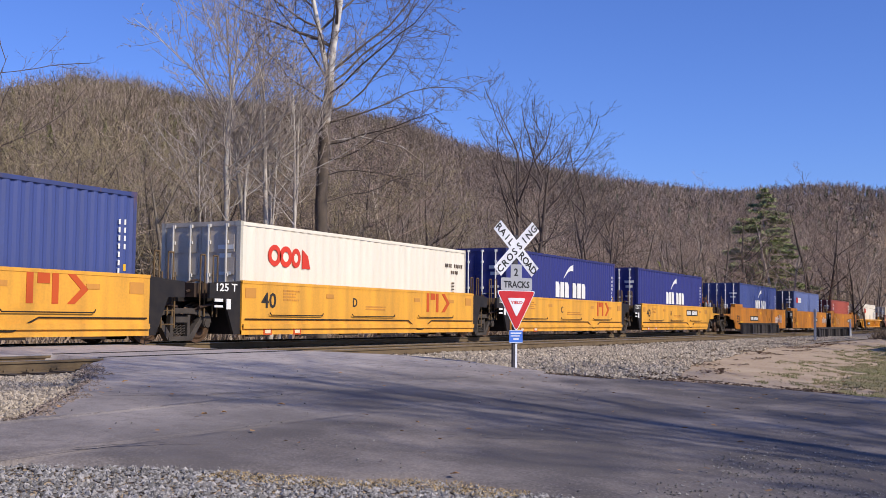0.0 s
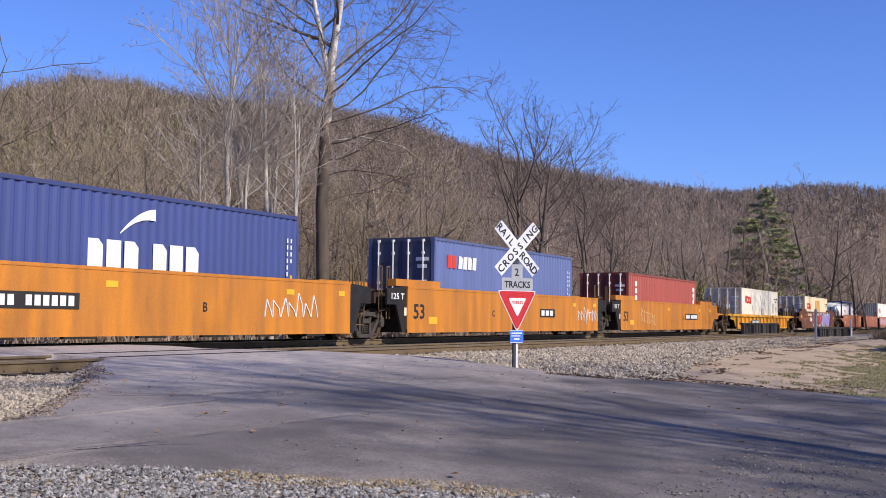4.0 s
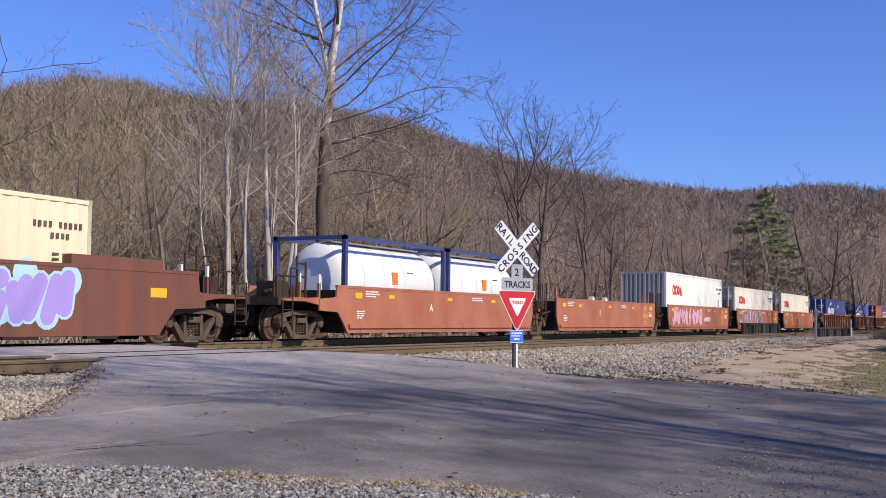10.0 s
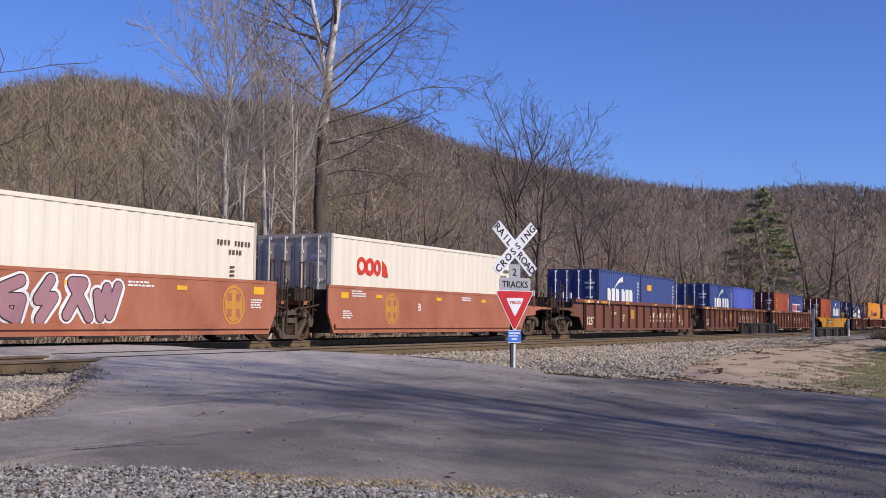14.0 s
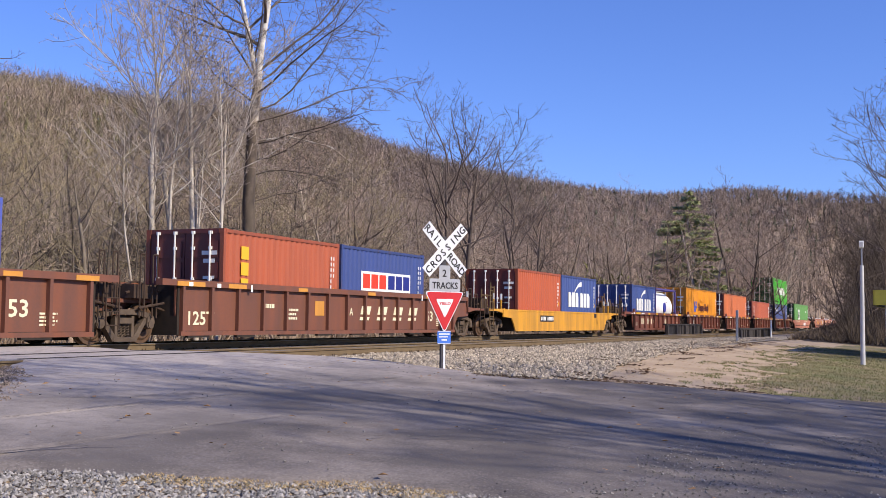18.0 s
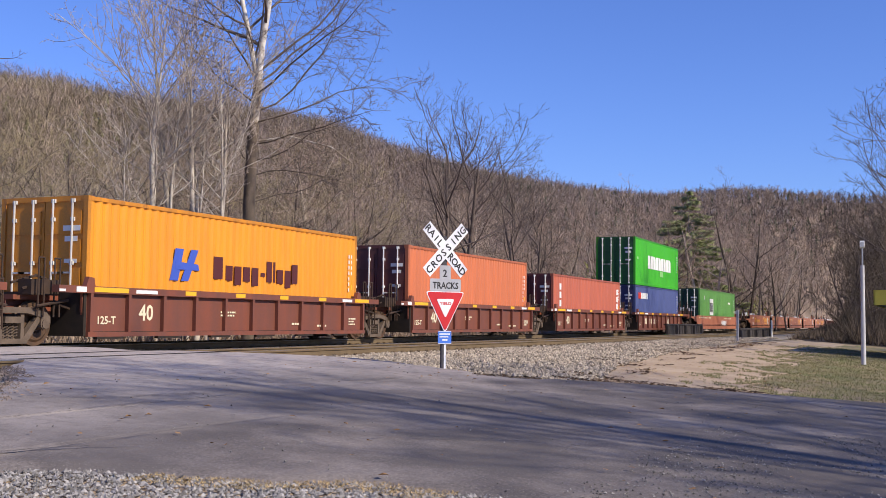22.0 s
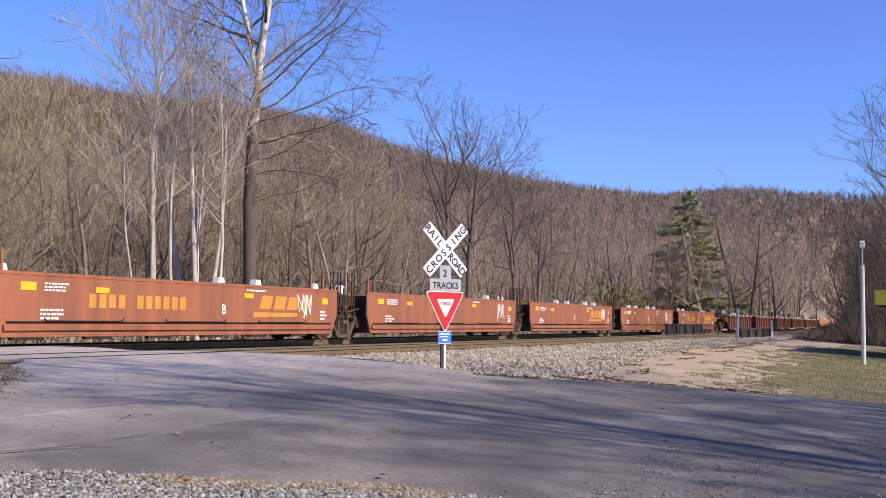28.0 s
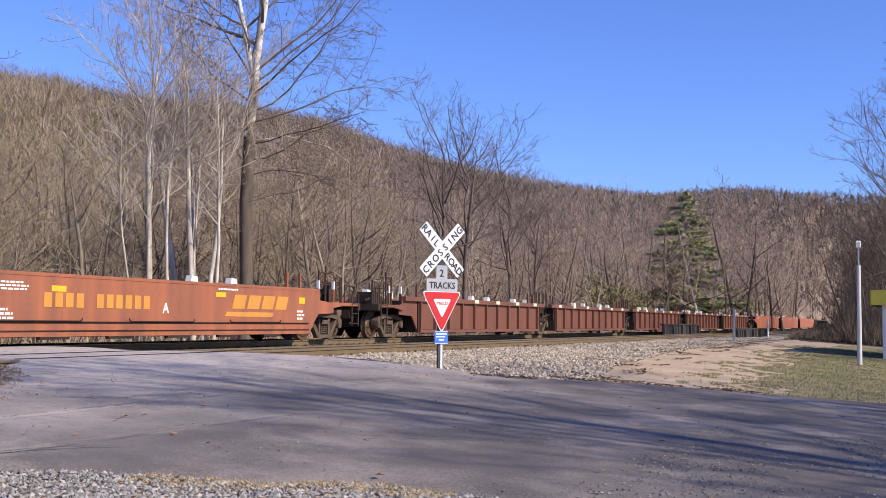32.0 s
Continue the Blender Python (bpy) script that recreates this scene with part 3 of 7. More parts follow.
def bars(parent, spots, mat, y, name="stencil", lean=0.0):
    """Painted marks: rows of (x, z, width, height). Fine stencils stay one mesh, larger marks are each their own."""
    shapes = []
    for x, z, w, h in spots:
        outline = [(x, z), (x + w, z), (x + w + lean * h, z + h), (x + lean * h, z + h)]
        if name == "stencil" and shapes:
            shapes[0].prism(outline, y - 0.004, y + 0.006)
        else:
            shapes.append(Shape().prism(outline, y - 0.004, y + 0.006))
    for s in shapes:
        ob = part(name, s, mat, parent)
        if name == "stencil" and len(spots) > 1:
            tagged(ob, kind="stuff")
    return ob


def stencil_block(x, z, w, h, lines, r):
    out = []
    step = h / lines
    for i in range(lines):
        cut = x
        end = x + w * r.uniform(0.6, 1.0)
        while cut < end - 0.02:
            ww = min(r.uniform(0.05, 0.16), end - cut)
            out.append((cut, z + h - (i + 1) * step, ww, step * 0.55))
            cut += ww + 0.03
    return out


def ladder(parent, x, y, z0, z1, mat, along=0.42):
    s = Shape()
    for dx in (0, along):
        s.tube((x + dx, y, z0), (x + dx, y, z1), 0.02, sides=6)
    z = z0 + 0.08
    while z < z1:
        s.tube((x, y, z), (x + along, y, z), 0.014, sides=6)
        z += 0.3
    part("ladder", s, mat, parent)


def brake_wheel(parent, x, y, z, mat):
    s = Shape()
    n = 16
    ring = [(x, y + 0.28 * math.cos(2 * math.pi * i / n), z + 0.28 * math.sin(2 * math.pi * i / n)) for i in range(n + 1)]
    s.path(ring, 0.02, 6)
    for i in range(0, n, 4):
        s.tube((x, y, z), ring[i], 0.014, sides=5)
    s.tube((x - 0.06, y, z), (x + 0.06, y, z), 0.06, sides=8)
    part("brake_wheel", s, mat, parent)


SIDE_Y = -1.49
RIBBED = set()
RUSTY = material("rusty_brake_gear", (0.27, 0.115, 0.05), (0.15, 0.065, 0.035), rough=0.8, scale=5, bump=0.2)
DUSKY = material("grimy_brown_steel", (0.07, 0.04, 0.026), (0.03, 0.02, 0.015), rough=0.8, scale=5, bump=0.2)
TARNISH = material("tarnished_yellow_rail", (0.17, 0.105, 0.045), (0.09, 0.058, 0.03), rough=0.6, scale=6)


OXIDES = (OXIDE, RUSSET, MAROON)


def well_car(u0, u1, style, mat, left, right, label, top=1.48, ends=None, empty=False, seed=0):
    """One well of a stack-train car. left and right: 'art' for a shared truck, 'end' for a platform with its own truck and coupler."""
    r = random.Random(seed)
    mid, half = (u0 + u1) / 2, (u1 - u0) / 2
    end_mat = ends or mat
    worn_end = DUSKY if mat in (OXIDE, RUSSET, MAROON, BROWN, ORANGE_CAR) else TARNISH
    car = thing("well_car", label, "well car", group="cars of the freight train")
    CARRIED.append((car, mid, 0.0))
    bottom = 0.20
    ribbed = style == "ribbed"
    if ribbed:
        RIBBED.add(car.name)
    slope_l = 0.85 if left == "end" else (0.28 if ends is None else 0.0)
    slope_r = 0.85 if right == "end" else (0.28 if ends is None else 0.0)
    if ribbed:
        slope_l, slope_r = slope_l * 0.35, slope_r * 0.35
    tip = 0.55
    for side in (-1, 1):
        y0, y1 = (SIDE_Y, SIDE_Y + 0.05) if side < 0 else (-SIDE_Y - 0.05, -SIDE_Y)
        plate = Shape()
        inset = 0.10 if ribbed else 0.0
        py0, py1 = (y0 + inset, y1 + inset) if side < 0 else (y0 - inset, y1 - inset)
        plain = ribbed and mat in OXIDES
        full, far = (0.6, 1.4) if mat in OXIDES else (1.3, 1.5)
        tall_l, tall_r = left == "end" and not plain, right == "end" and not plain
        outline = [(-half, bottom), (half, bottom)]
        outline += [(half + 0.25, 0.50), (half + 0.5, 0.76), (half + far, 0.80), (half + far, 1.10), (half + full, 1.16), (half + full - 0.06, top - 0.05)] if tall_r else [(half + slope_r, bottom + tip), (half + slope_r, top - 0.05)]
        outline += [(-half - full + 0.06, top - 0.05), (-half - full, 1.16), (-half - far, 1.10), (-half - far, 0.80), (-half - 0.5, 0.76), (-half - 0.25, 0.50)] if tall_l else [(-half - slope_l, top - 0.05), (-half - slope_l, bottom + tip)]
        plate.prism(outline, py0, py1)
        panel = part("side_panel", plate, mat, car)
        chord = Shape()
        deep = 0.15 if ribbed else 0.07
        cl, cr = (1.6 if left == "end" else 0.75) if ribbed else slope_l, (1.6 if right == "end" else 0.75) if ribbed else slope_r
        cl, cr = full - 0.06 if tall_l else cl, full - 0.06 if tall_r else cr
        if ribbed and mat in OXIDES:
            cl, cr = (2.5 if left == "end" else 0.9), (2.5 if right == "end" else 0.9)
        chord.box(-half - cl, half + cr, y0 - 0.012, y1 + 0.03 + inset if side < 0 else y1 + 0.012, top - deep, top)
        part("top_chord", chord, mat, panel)
        sill = Shape()
        out = 0.008 if ends or ribbed else -0.03
        sill.box(-half, half, y0 - out, y1 + 0.06, bottom - 0.01, bottom + 0.09) if side < 0 else sill.box(-half, half, y0 - 0.06, y1 + out, bottom - 0.01, bottom + 0.09)
        # on smooth wells the sill is painted dark for shade under the side plate
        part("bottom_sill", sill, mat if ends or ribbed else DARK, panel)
        if side < 0 and not ribbed and (mat in OXIDES or mat is YELLOW) and seed != 90:
            part("side_ledge", Shape().box(-half + 0.02, half - 0.02, y0 - 0.055, y0 + 0.01, 0.405, 0.445).box(-half + 0.02, half - 0.02, y0 - 0.055, y0 - 0.035, 0.33, 0.405), mat, panel)
        if side < 0:
            for i in range(int(half * 2 / 2.05)):
                x = -half + 0.7 + i * 2.05
                part("sill_bracket", Shape().box(x - 0.42, x + 0.42, y0 - 0.004, y0 + 0.1, bottom - 0.06, bottom), DARK, panel)
        if ribbed and side < 0:
            n = max(6, int(round((u1 - u0) / 1.22)))
            rib = Shape().box(-0.045, 0.045, y0 - 0.005, y0 + 0.1, bottom, top - deep).mesh("rib", mat)
            for i in range(n + 1):
                part("rib", rib, mat, panel, at=(-half + 0.1 + (2 * half - 0.2) * i / n, 0, 0))
        if side < 0 and (mat is YELLOW and not ribbed or mat in OXIDES and seed >= 90):
            # grab rail and the bent hand rod along the lower panel
            rod = Shape()
            for i in range(3):
                a = -half + 0.6 + (2 * half - 1.2) * (i + 0.12) / 3
                b = a + (2 * half) / 3 * 0.55
                high = 0.66 if mat is YELLOW else 0.52
                rod.path([(a, y0 - 0.05, high + 0.06), (a + 0.05, y0 - 0.06, high), (b, y0 - 0.06, high), (b + 0.05, y0 - 0.05, high + 0.06)], 0.014, 5)
            low = 0.56 if mat is YELLOW else 0.50
            rod.path([(-half + 0.1, y0 - 0.03, low), (half - 4.5, y0 - 0.03, low), (half - 3.9, y0 - 0.03, low - 0.26), (half - 3.6, y0 - 0.03, low - 0.26), (half - 3.0, y0 - 0.03, low), (half - 0.1, y0 - 0.03, low)] if mat is YELLOW else [(-half + 0.1, y0 - 0.03, low), (half - 0.1, y0 - 0.03, low)], 0.016, 5)
            part("hand_rod", rod, DARK, panel)
    if mat is OCHRE or seed == 21:
        for y0, y1 in ((SIDE_Y, SIDE_Y + 0.3), (1.19, 1.49)):
            part("raised_coaming", Shape().box(-half - (0.65 if left == "art" else 0.0), -half + 2.15, y0 + 0.03, y1, top - 0.01, top + 0.2), mat, car)
            if right == "end":
                part("raised_coaming", Shape().box(half - 2.5, half + 0.1, y0 + 0.03, y1, top - 0.01, top + 0.2), mat, car)
    floor = Shape().box(-half, half, -1.4, 1.4, bottom + 0.04, bottom + 0.1)
    for i in range(int(half * 2 / 1.6)):
        x = -half + 0.8 + i * 1.6
        floor.box(x - 0.08, x + 0.08, -1.4, 1.4, bottom - 0.01, bottom + 0.04)
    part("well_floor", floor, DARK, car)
    for q, kind, slope in ((-1, left, slope_l), (1, right, slope_r)):
        x = q * half
        wall = Shape().box(min(x, x + q * 0.08), max(x, x + q * 0.08), -1.43, 1.43, bottom, top - 0.12)
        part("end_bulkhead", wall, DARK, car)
        if ends is not None and kind == "art":
            # black bolster casting behind the well's end, stepped up over the wheel
            pts = [(x + q * 0.02, bottom), (x + q * 0.25, bottom), (x + q * 0.62, 1.02), (x + q * 1.15, 1.02), (x + q * 1.15, top - 0.1), (x + q * 0.02, top - 0.02)]
            for y0, y1 in ((SIDE_Y + 0.03, SIDE_Y + 0.10), (1.39, 1.46)):
                part("end_casting", Shape().prism(pts if q > 0 else pts[::-1], y0, y1), end_mat, car)
        if kind == "art":
            # dark drawbar, air pipes and valves crowded between two wells
            pipes = Shape()
            for dy, zz in ((-1.05, 0.78), (-0.9, 1.22), (-0.6, 1.34)):
                pipes.path([(x + q * 0.1, dy, zz), (x + q * 0.7, dy - 0.1, zz + 0.12), (x + q * 1.3, dy, zz - 0.05)], 0.03, 5)
            part("brake_pipe", pipes, DUSKY, car)
        reach = 3.05 if kind == "end" else 1.38
        deck_z = 1.12 if kind == "end" else 1.05
        deck = Shape()
        a, b = sorted((x + q * 0.1, x + q * reach))
        deck.box(a, b, -1.25 if kind == "end" else -0.75, 1.25 if kind == "end" else 0.75, deck_z - 0.1, deck_z)
        deck.box(a, b, -0.55, 0.55, 0.45 if kind == "art" else 0.72, deck_z - 0.1)
        platform = part("end_platform", deck, end_mat if kind == "art" else DARK, car)
        if kind == "end":
            a, b = sorted((x + q * slope, x + q * reach))
            slope = 1.35
            if ribbed and mat in OXIDES:
                slope = 2.0
            gusset = [(x + q * slope, 0.75 if slope < 1 else 0.94), (x + q * min(slope + 0.7, reach - 0.2), 1.03), (x + q * reach, 1.03), (x + q * reach, deck_z), (x + q * min(slope + 0.5, reach - 0.4), deck_z), (x + q * slope, top - 0.05 if slope < 1 else deck_z + 0.02)]
            for y0, y1 in ((SIDE_Y + 0.02, SIDE_Y + 0.10), (1.39, 1.47)):
                part("side_beam", Shape().prism(gusset if q > 0 else gusset[::-1], y0, y1), mat, car)
            sill_end = Shape()
            a, b = sorted((x + q * reach, x + q * (reach + 0.12)))
            sill_end.box(a, b, -1.45, 1.45, 0.92, deck_z)
            sill_end.box(a, b, -0.4, 0.4, 0.66, 0.92)
            part("end_sill", sill_end, DUSKY, car)
            hook = Shape().box(*sorted((x + q * reach, x + q * (reach + 0.42))), -0.1, 0.1, 0.76, 0.96)
            hook.prism(rounded(*sorted((x + q * (reach + 0.28), x + q * (reach + 0.56))), 0.70, 1.0, 0.08), -0.17, 0.17)
            part("coupler", hook, GREASE, car)
            ladder(car, x + q * (reach - 0.25) - 0.21, SIDE_Y + 0.02, 0.42, deck_z + 0.3, worn_end)
            for dx, h in ((2.0, 0.75), (2.6, 0.55)):
                rail = Shape().path([(x + q * dx, -1.2, deck_z), (x + q * dx, -1.2, deck_z + h), (x + q * (dx + 0.3), -1.2, deck_z + h), (x + q * (dx + 0.3), -1.2, deck_z)], 0.02, 6)
                part("hand_rail", rail, worn_end, car)
            if q > 0:
                brake_wheel(car, x + q * (reach - 0.35), -0.55, deck_z + 0.66, RED_MARK if mat is YELLOW else RUSTY)
                part("brake_column", Shape().box(*sorted((x + q * (reach - 0.45), x + q * (reach - 0.25))), -0.66, -0.44, deck_z, deck_z + 0.62), DARK, car)
                part("tool_box", Shape().box(*sorted((x + q * 0.25, x + q * 0.85)), -1.15, -0.75, deck_z, deck_z + 0.3), DUSKY, car)
                tank = Shape().tube((x + q * 1.1, -0.6, deck_z + 0.22), (x + q * 2.0, -0.6, deck_z + 0.22), 0.17, sides=14)
                part("air_tank", tank, DUSKY, car)
            for dx in (1.0, 1.9):
                stake = part("guide_post", Shape().box(x + q * dx - 0.03, x + q * dx + 0.03, -1.22, -1.15, deck_z, deck_z + 0.62), mat, car)
                part("white_tip", Shape().box(x + q * dx - 0.032, x + q * dx + 0.032, -1.222, -1.148, deck_z + 0.40, deck_z + 0.64), WHITE, stake)
            rack = Shape()
            for dx, h in ((1.35, 0.95), (1.75, 1.1), (2.75, 0.8)):
                rack.tube((x + q * dx, -1.0, deck_z), (x + q * dx, -1.0, deck_z + h), 0.032, sides=6)
            rack.tube((x + q * 1.35, -1.0, deck_z + 0.55), (x + q * 2.75, -1.0, deck_z + 0.55), 0.024, sides=6).tube((x + q * 1.35, -1.0, deck_z + 0.9), (x + q * 1.75, -1.0, deck_z + 0.9), 0.024, sides=6)
            part("guard_rail", rack, worn_end, car)
            gear_box = Shape().box(*sorted((x + q * 2.05, x + q * 2.6)), -0.95, -0.35, deck_z, deck_z + 0.42).tube((x + q * 2.0, -0.8, deck_z + 0.3), (x + q * 2.9, -0.8, deck_z + 0.12), 0.05, sides=7)
            part("brake_gear", gear_box, DUSKY, car)
            hump = [(x + q * 0.35, deck_z), (x + q * 2.2, deck_z), (x + q * 1.5, deck_z + 0.28), (x + q * 0.9, deck_z + 0.28)]
            part("deck_housing", Shape().prism(hump if q > 0 else hump[::-1], -0.45, 0.45), DUSKY, car)
            hoses = Shape()
            for dy in (-0.5, 0.35):
                hoses.path([(x + q * (reach + 0.02), dy, 0.9), (x + q * (reach + 0.12), dy, 0.55), (x + q * (reach + 0.35), dy, 0.48)], 0.025, 6)
            part("brake_hose", hoses, DARK, car)
            truck(car, x + q * 1.62, SOOT if ends is not None else (GREASE if ribbed and mat in OXIDES else None))
            # draft gear enlarged to a dark mass that blocks light and paints under-deck shade
            gear = Shape().box(*sorted((x + q * 0.9, x + q * 2.4)), -0.9, 0.9, 0.86, 1.02).box(*sorted((x + q * 0.1, x + q * (reach - 0.1))), -0.55, 0.55, 0.38, 0.9)
            part("draft_gear", gear, DARK, car)
        else:
            for dx in (0.5, 0.95):
                rail = Shape().path([(x + q * dx, -1.15, 0.6), (x + q * dx, -1.15, top + 0.55), (x + q * (dx + 0.16), -1.15, top + 0.55), (x + q * (dx + 0.16), -1.15, 0.6)], 0.02, 6)
                part("hand_rail", rail, worn_end, car)
            if q > 0:
                ladder(car, x + q * 0.55, SIDE_Y + 0.16, 0.35, top + 0.1, worn_end)
            box = Shape().box(*sorted((x + q * 0.4, x + q * 1.2)), -1.05, -0.7, deck_z, deck_z + 0.32).tube((x + q * 0.3, -1.2, 0.95), (x + q * 1.2, -1.2, 0.82), 0.03, sides=6)
            part("brake_valve", box, DUSKY, car)
            if q > 0:
                truck(car, x + 1.5, SOOT if ends is not None else (GREASE if ribbed and mat in OXIDES else None))
    if empty:
        for x in (-half + 0.4, -half + 2.2, half - 2.4, half - 0.5):
            cone = Shape().prism([(x - 0.2, top), (x + 0.2, top), (x + 0.11, top + 0.27), (x - 0.13, top + 0.29)], 0.75, 0.95)
            part("container_lock", cone, WHITE, car)
        for x in (-half + 0.15, half - 0.9, half - 0.2):
            part("guide_post", Shape().box(x - 0.03, x + 0.03, -1.3, -1.22, top - 0.1, top + 0.42), mat, car)
    return car


def side_text(car, text, x, z, size, mat, wide=None, y=None):
    """Stencilled characters on a car's side, each a part of its own."""
    y = SIDE_Y + (0.094 if car.name in RIBBED else -0.006) if y is None else y
    stretch = wide / letters(text, size)[1] if wide else 1.0
    for i, ch in enumerate(text):
        if ch != " ":
            ob = lettering("character", ch, size, mat, car, (x + stretch * (letters(text[:i + 1], size)[1] - letters(ch, size)[1]), y, z))
            ob.scale = (stretch, 1, 1)


def markers(car, u0, u1, z, count, mat=None, w=0.42, h=0.13, start=0.35):
    half = (u1 - u0) / 2
    for i in range(count):
        x = -half + start + (2 * half - 2 * start - w) * i / max(1, count - 1)
        bars(car, [(x, z, w, h)], mat or MARKER, SIDE_Y - 0.014, "reflector")


# -- containers --
def corrugated(x0, x1, z0, z1, y, out, pitch=0.28, depth=0.036):
    s = Shape()
    pts, n = [], int(round((x1 - x0) / pitch))
    p = (x1 - x0) / n
    for i in range(n):
        a = x0 + i * p
        pts += [(a, 0), (a + 0.27 * p, 0), (a + 0.5 * p, depth), (a + 0.77 * p, depth)]
    pts.append((x1, 0))
    lo = [(x, y - out * d, z0) for x, d in pts]
    hi = [(x, y - out * d, z1) for x, d in pts]
    s.quad_strip(lo, hi, closed=False)
    return s


def container(u0, length, height, z, rgb, name, label, flat=False, door=None, bar=WHITE, end="doors", rust=0.05, group="containers on the freight train"):
    mat = paint(name, rgb, rust)
    edge_mat = paint(name + "_edge", tuple(c * 0.82 for c in rgb), 0.5 if sum(rgb) < 1.8 else 0.6)
    # most coloured doors are darker copies of the side: the end's shade painted in
    door_mat = mat if door is None else paint(name + "_door", door, 0.2)
    box = thing("shipping_container", label, "container", group=group)
    half, w = length / 2, 1.219
    CARRIED.append((box, u0 + half, z))
    for q in (-1, 1):
        if flat:
            side = corrugated(-half + 0.1, half - 0.1, 0.14, height - 0.09, q * (w - 0.006), q, 0.37, 0.018)
        else:
            side = corrugated(-half + 0.1, half - 0.1, 0.14, height - 0.09, q * (w - 0.004), q)
        part("side_wall", side, mat, box)
        rail = Shape().box(-half + 0.1, half - 0.1, *sorted((q * (w - 0.06), q * (w + 0.008))), height - 0.10, height - 0.02)
        part("top_rail", rail, mat if sum(rgb) > 1.8 else edge_mat, box)
        part("bottom_rail", Shape().box(-half + 0.1, half - 0.1, *sorted((q * (w - 0.06), q * w)), 0.0, 0.15), mat, box)
        for e in (-1, 1):
            a, b = sorted((e * half, e * (half - 0.10)))
            c, d = sorted((q * w, q * (w - 0.12)))
            part("corner_post", Shape().box(a, b, c, d, 0.11, height - 0.11), edge_mat, box)
            a, b = sorted((e * half, e * (half - 0.178)))
            c, d = sorted((q * (w + 0.003), q * (w - 0.16)))
            part("corner_casting", Shape().box(a - 0.002, b + 0.002, c, d, 0.0, 0.118), edge_mat, box)
            part("corner_casting", Shape().box(a - 0.002, b + 0.002, c, d, height - 0.118, height), edge_mat, box)
    part("roof", Shape().box(-half + 0.05, half - 0.05, -w + 0.03, w - 0.03, height - 0.05, height - 0.01), mat, box)
    part("base", Shape().box(-half + 0.05, half - 0.05, -w + 0.03, w - 0.03, 0.05, 0.14), DARK, box)
    part("front_wall", Shape().box(half - 0.06, half - 0.02, -w + 0.1, w - 0.1, 0.1, height - 0.1), mat, box)
    x = -half + 0.03
    part("door_header", Shape().box(x - 0.025, x + 0.06, -w + 0.1, w - 0.1, height - 0.11, height), door_mat, box)
    part("door_sill", Shape().box(x - 0.025, x + 0.06, -w + 0.1, w - 0.1, 0.0, 0.14), door_mat, box)
    if end == "doors":
        for q in (-1, 1):
            leaf = Shape()
            a, b = sorted((q * 0.01, q * (w - 0.1)))
            leaf.box(x, x + 0.04, a, b, 0.14, height - 0.11)
            for k in range(4):
                z0 = 0.22 + (height - 0.42) * k / 4
                leaf.box(x - 0.028, x, a + 0.08, b - 0.08, z0, z0 + (height - 0.42) / 4 - 0.12)
            leaf_ob = part("door", leaf, door_mat, box)
            for d in (0.28, 0.82):
                rod = Shape().tube((x - 0.065, q * d, 0.08), (x - 0.065, q * d, height - 0.06), 0.024, sides=8)
                for zz in (0.1, 0.5, height * 0.5, height - 0.5, height - 0.1):
                    rod.box(x - 0.07, x - 0.02, q * d - 0.05, q * d + 0.05, zz - 0.04, zz + 0.04)
                rod.box(x - 0.08, x - 0.04, q * d - 0.01, q * d + 0.36 * (1 if d < 0.5 else -1) * q, height * 0.42, height * 0.42 + 0.04)
                part("locking_bar", rod, bar if door is None or sum(door) < 0.5 else DOOR_BAR, leaf_ob)
        part("stencil", Shape().box(x - 0.034, x - 0.029, -1.02, -0.55, height * 0.74, height * 0.78).box(x - 0.034, x - 0.029, -0.95, -0.6, height * 0.66, height * 0.70).box(x - 0.034, x - 0.029, -0.95, -0.6, height * 0.5, height * 0.53), WHITE, box)
    else:
        wall = Shape()
        n, pts = 9, []
        p = (2 * w - 0.2) / n
        for i in range(n):
            y = -w + 0.1 + i * p
            pts += [(x - 0.025, y), (x - 0.025, y + 0.45 * p), (x + 0.07, y + 0.52 * p), (x + 0.07, y + 0.93 * p)]
        pts.append((x - 0.025, w - 0.1))
        wall.quad_strip([(a, b, height - 0.11) for a, b in pts], [(a, b, 0.14) for a, b in pts], closed=False)
        part("end_wall", wall, door_mat, box)
    # number and weight stencils at the far end of the side
    y = -w - 0.002
    spots = []
    for k in range(7):
        spots.append((half - 0.52, height * 0.40 + k * 0.17, 0.05, 0.11))
        if k > 2:
            spots.append((half - 0.36, height * 0.40 + k * 0.17, 0.05, 0.11))
    if sum(rgb) > 1.5:
        spots = [(half - 1.5 + 0.13 * k, height * 0.76, 0.07, 0.12) for k in range(10) if k != 4] + [(half - 1.05 + 0.13 * k, height * 0.68, 0.07, 0.11) for k in range(4)] + [(half - 1.0, height * 0.44 + 0.1 * k, 0.16, 0.05) for k in range(4)]
    bars(box, spots, WHITE if sum(rgb) < 1.5 else GREASE, y, "stencil")
    if sum(rgb) < 1.5:
        bars(box, [(half - 0.36, height * 0.42, 0.07, 0.14)], MARKER, y, "stencil")
    return box


LOGO_Y = -1.219 - 0.003


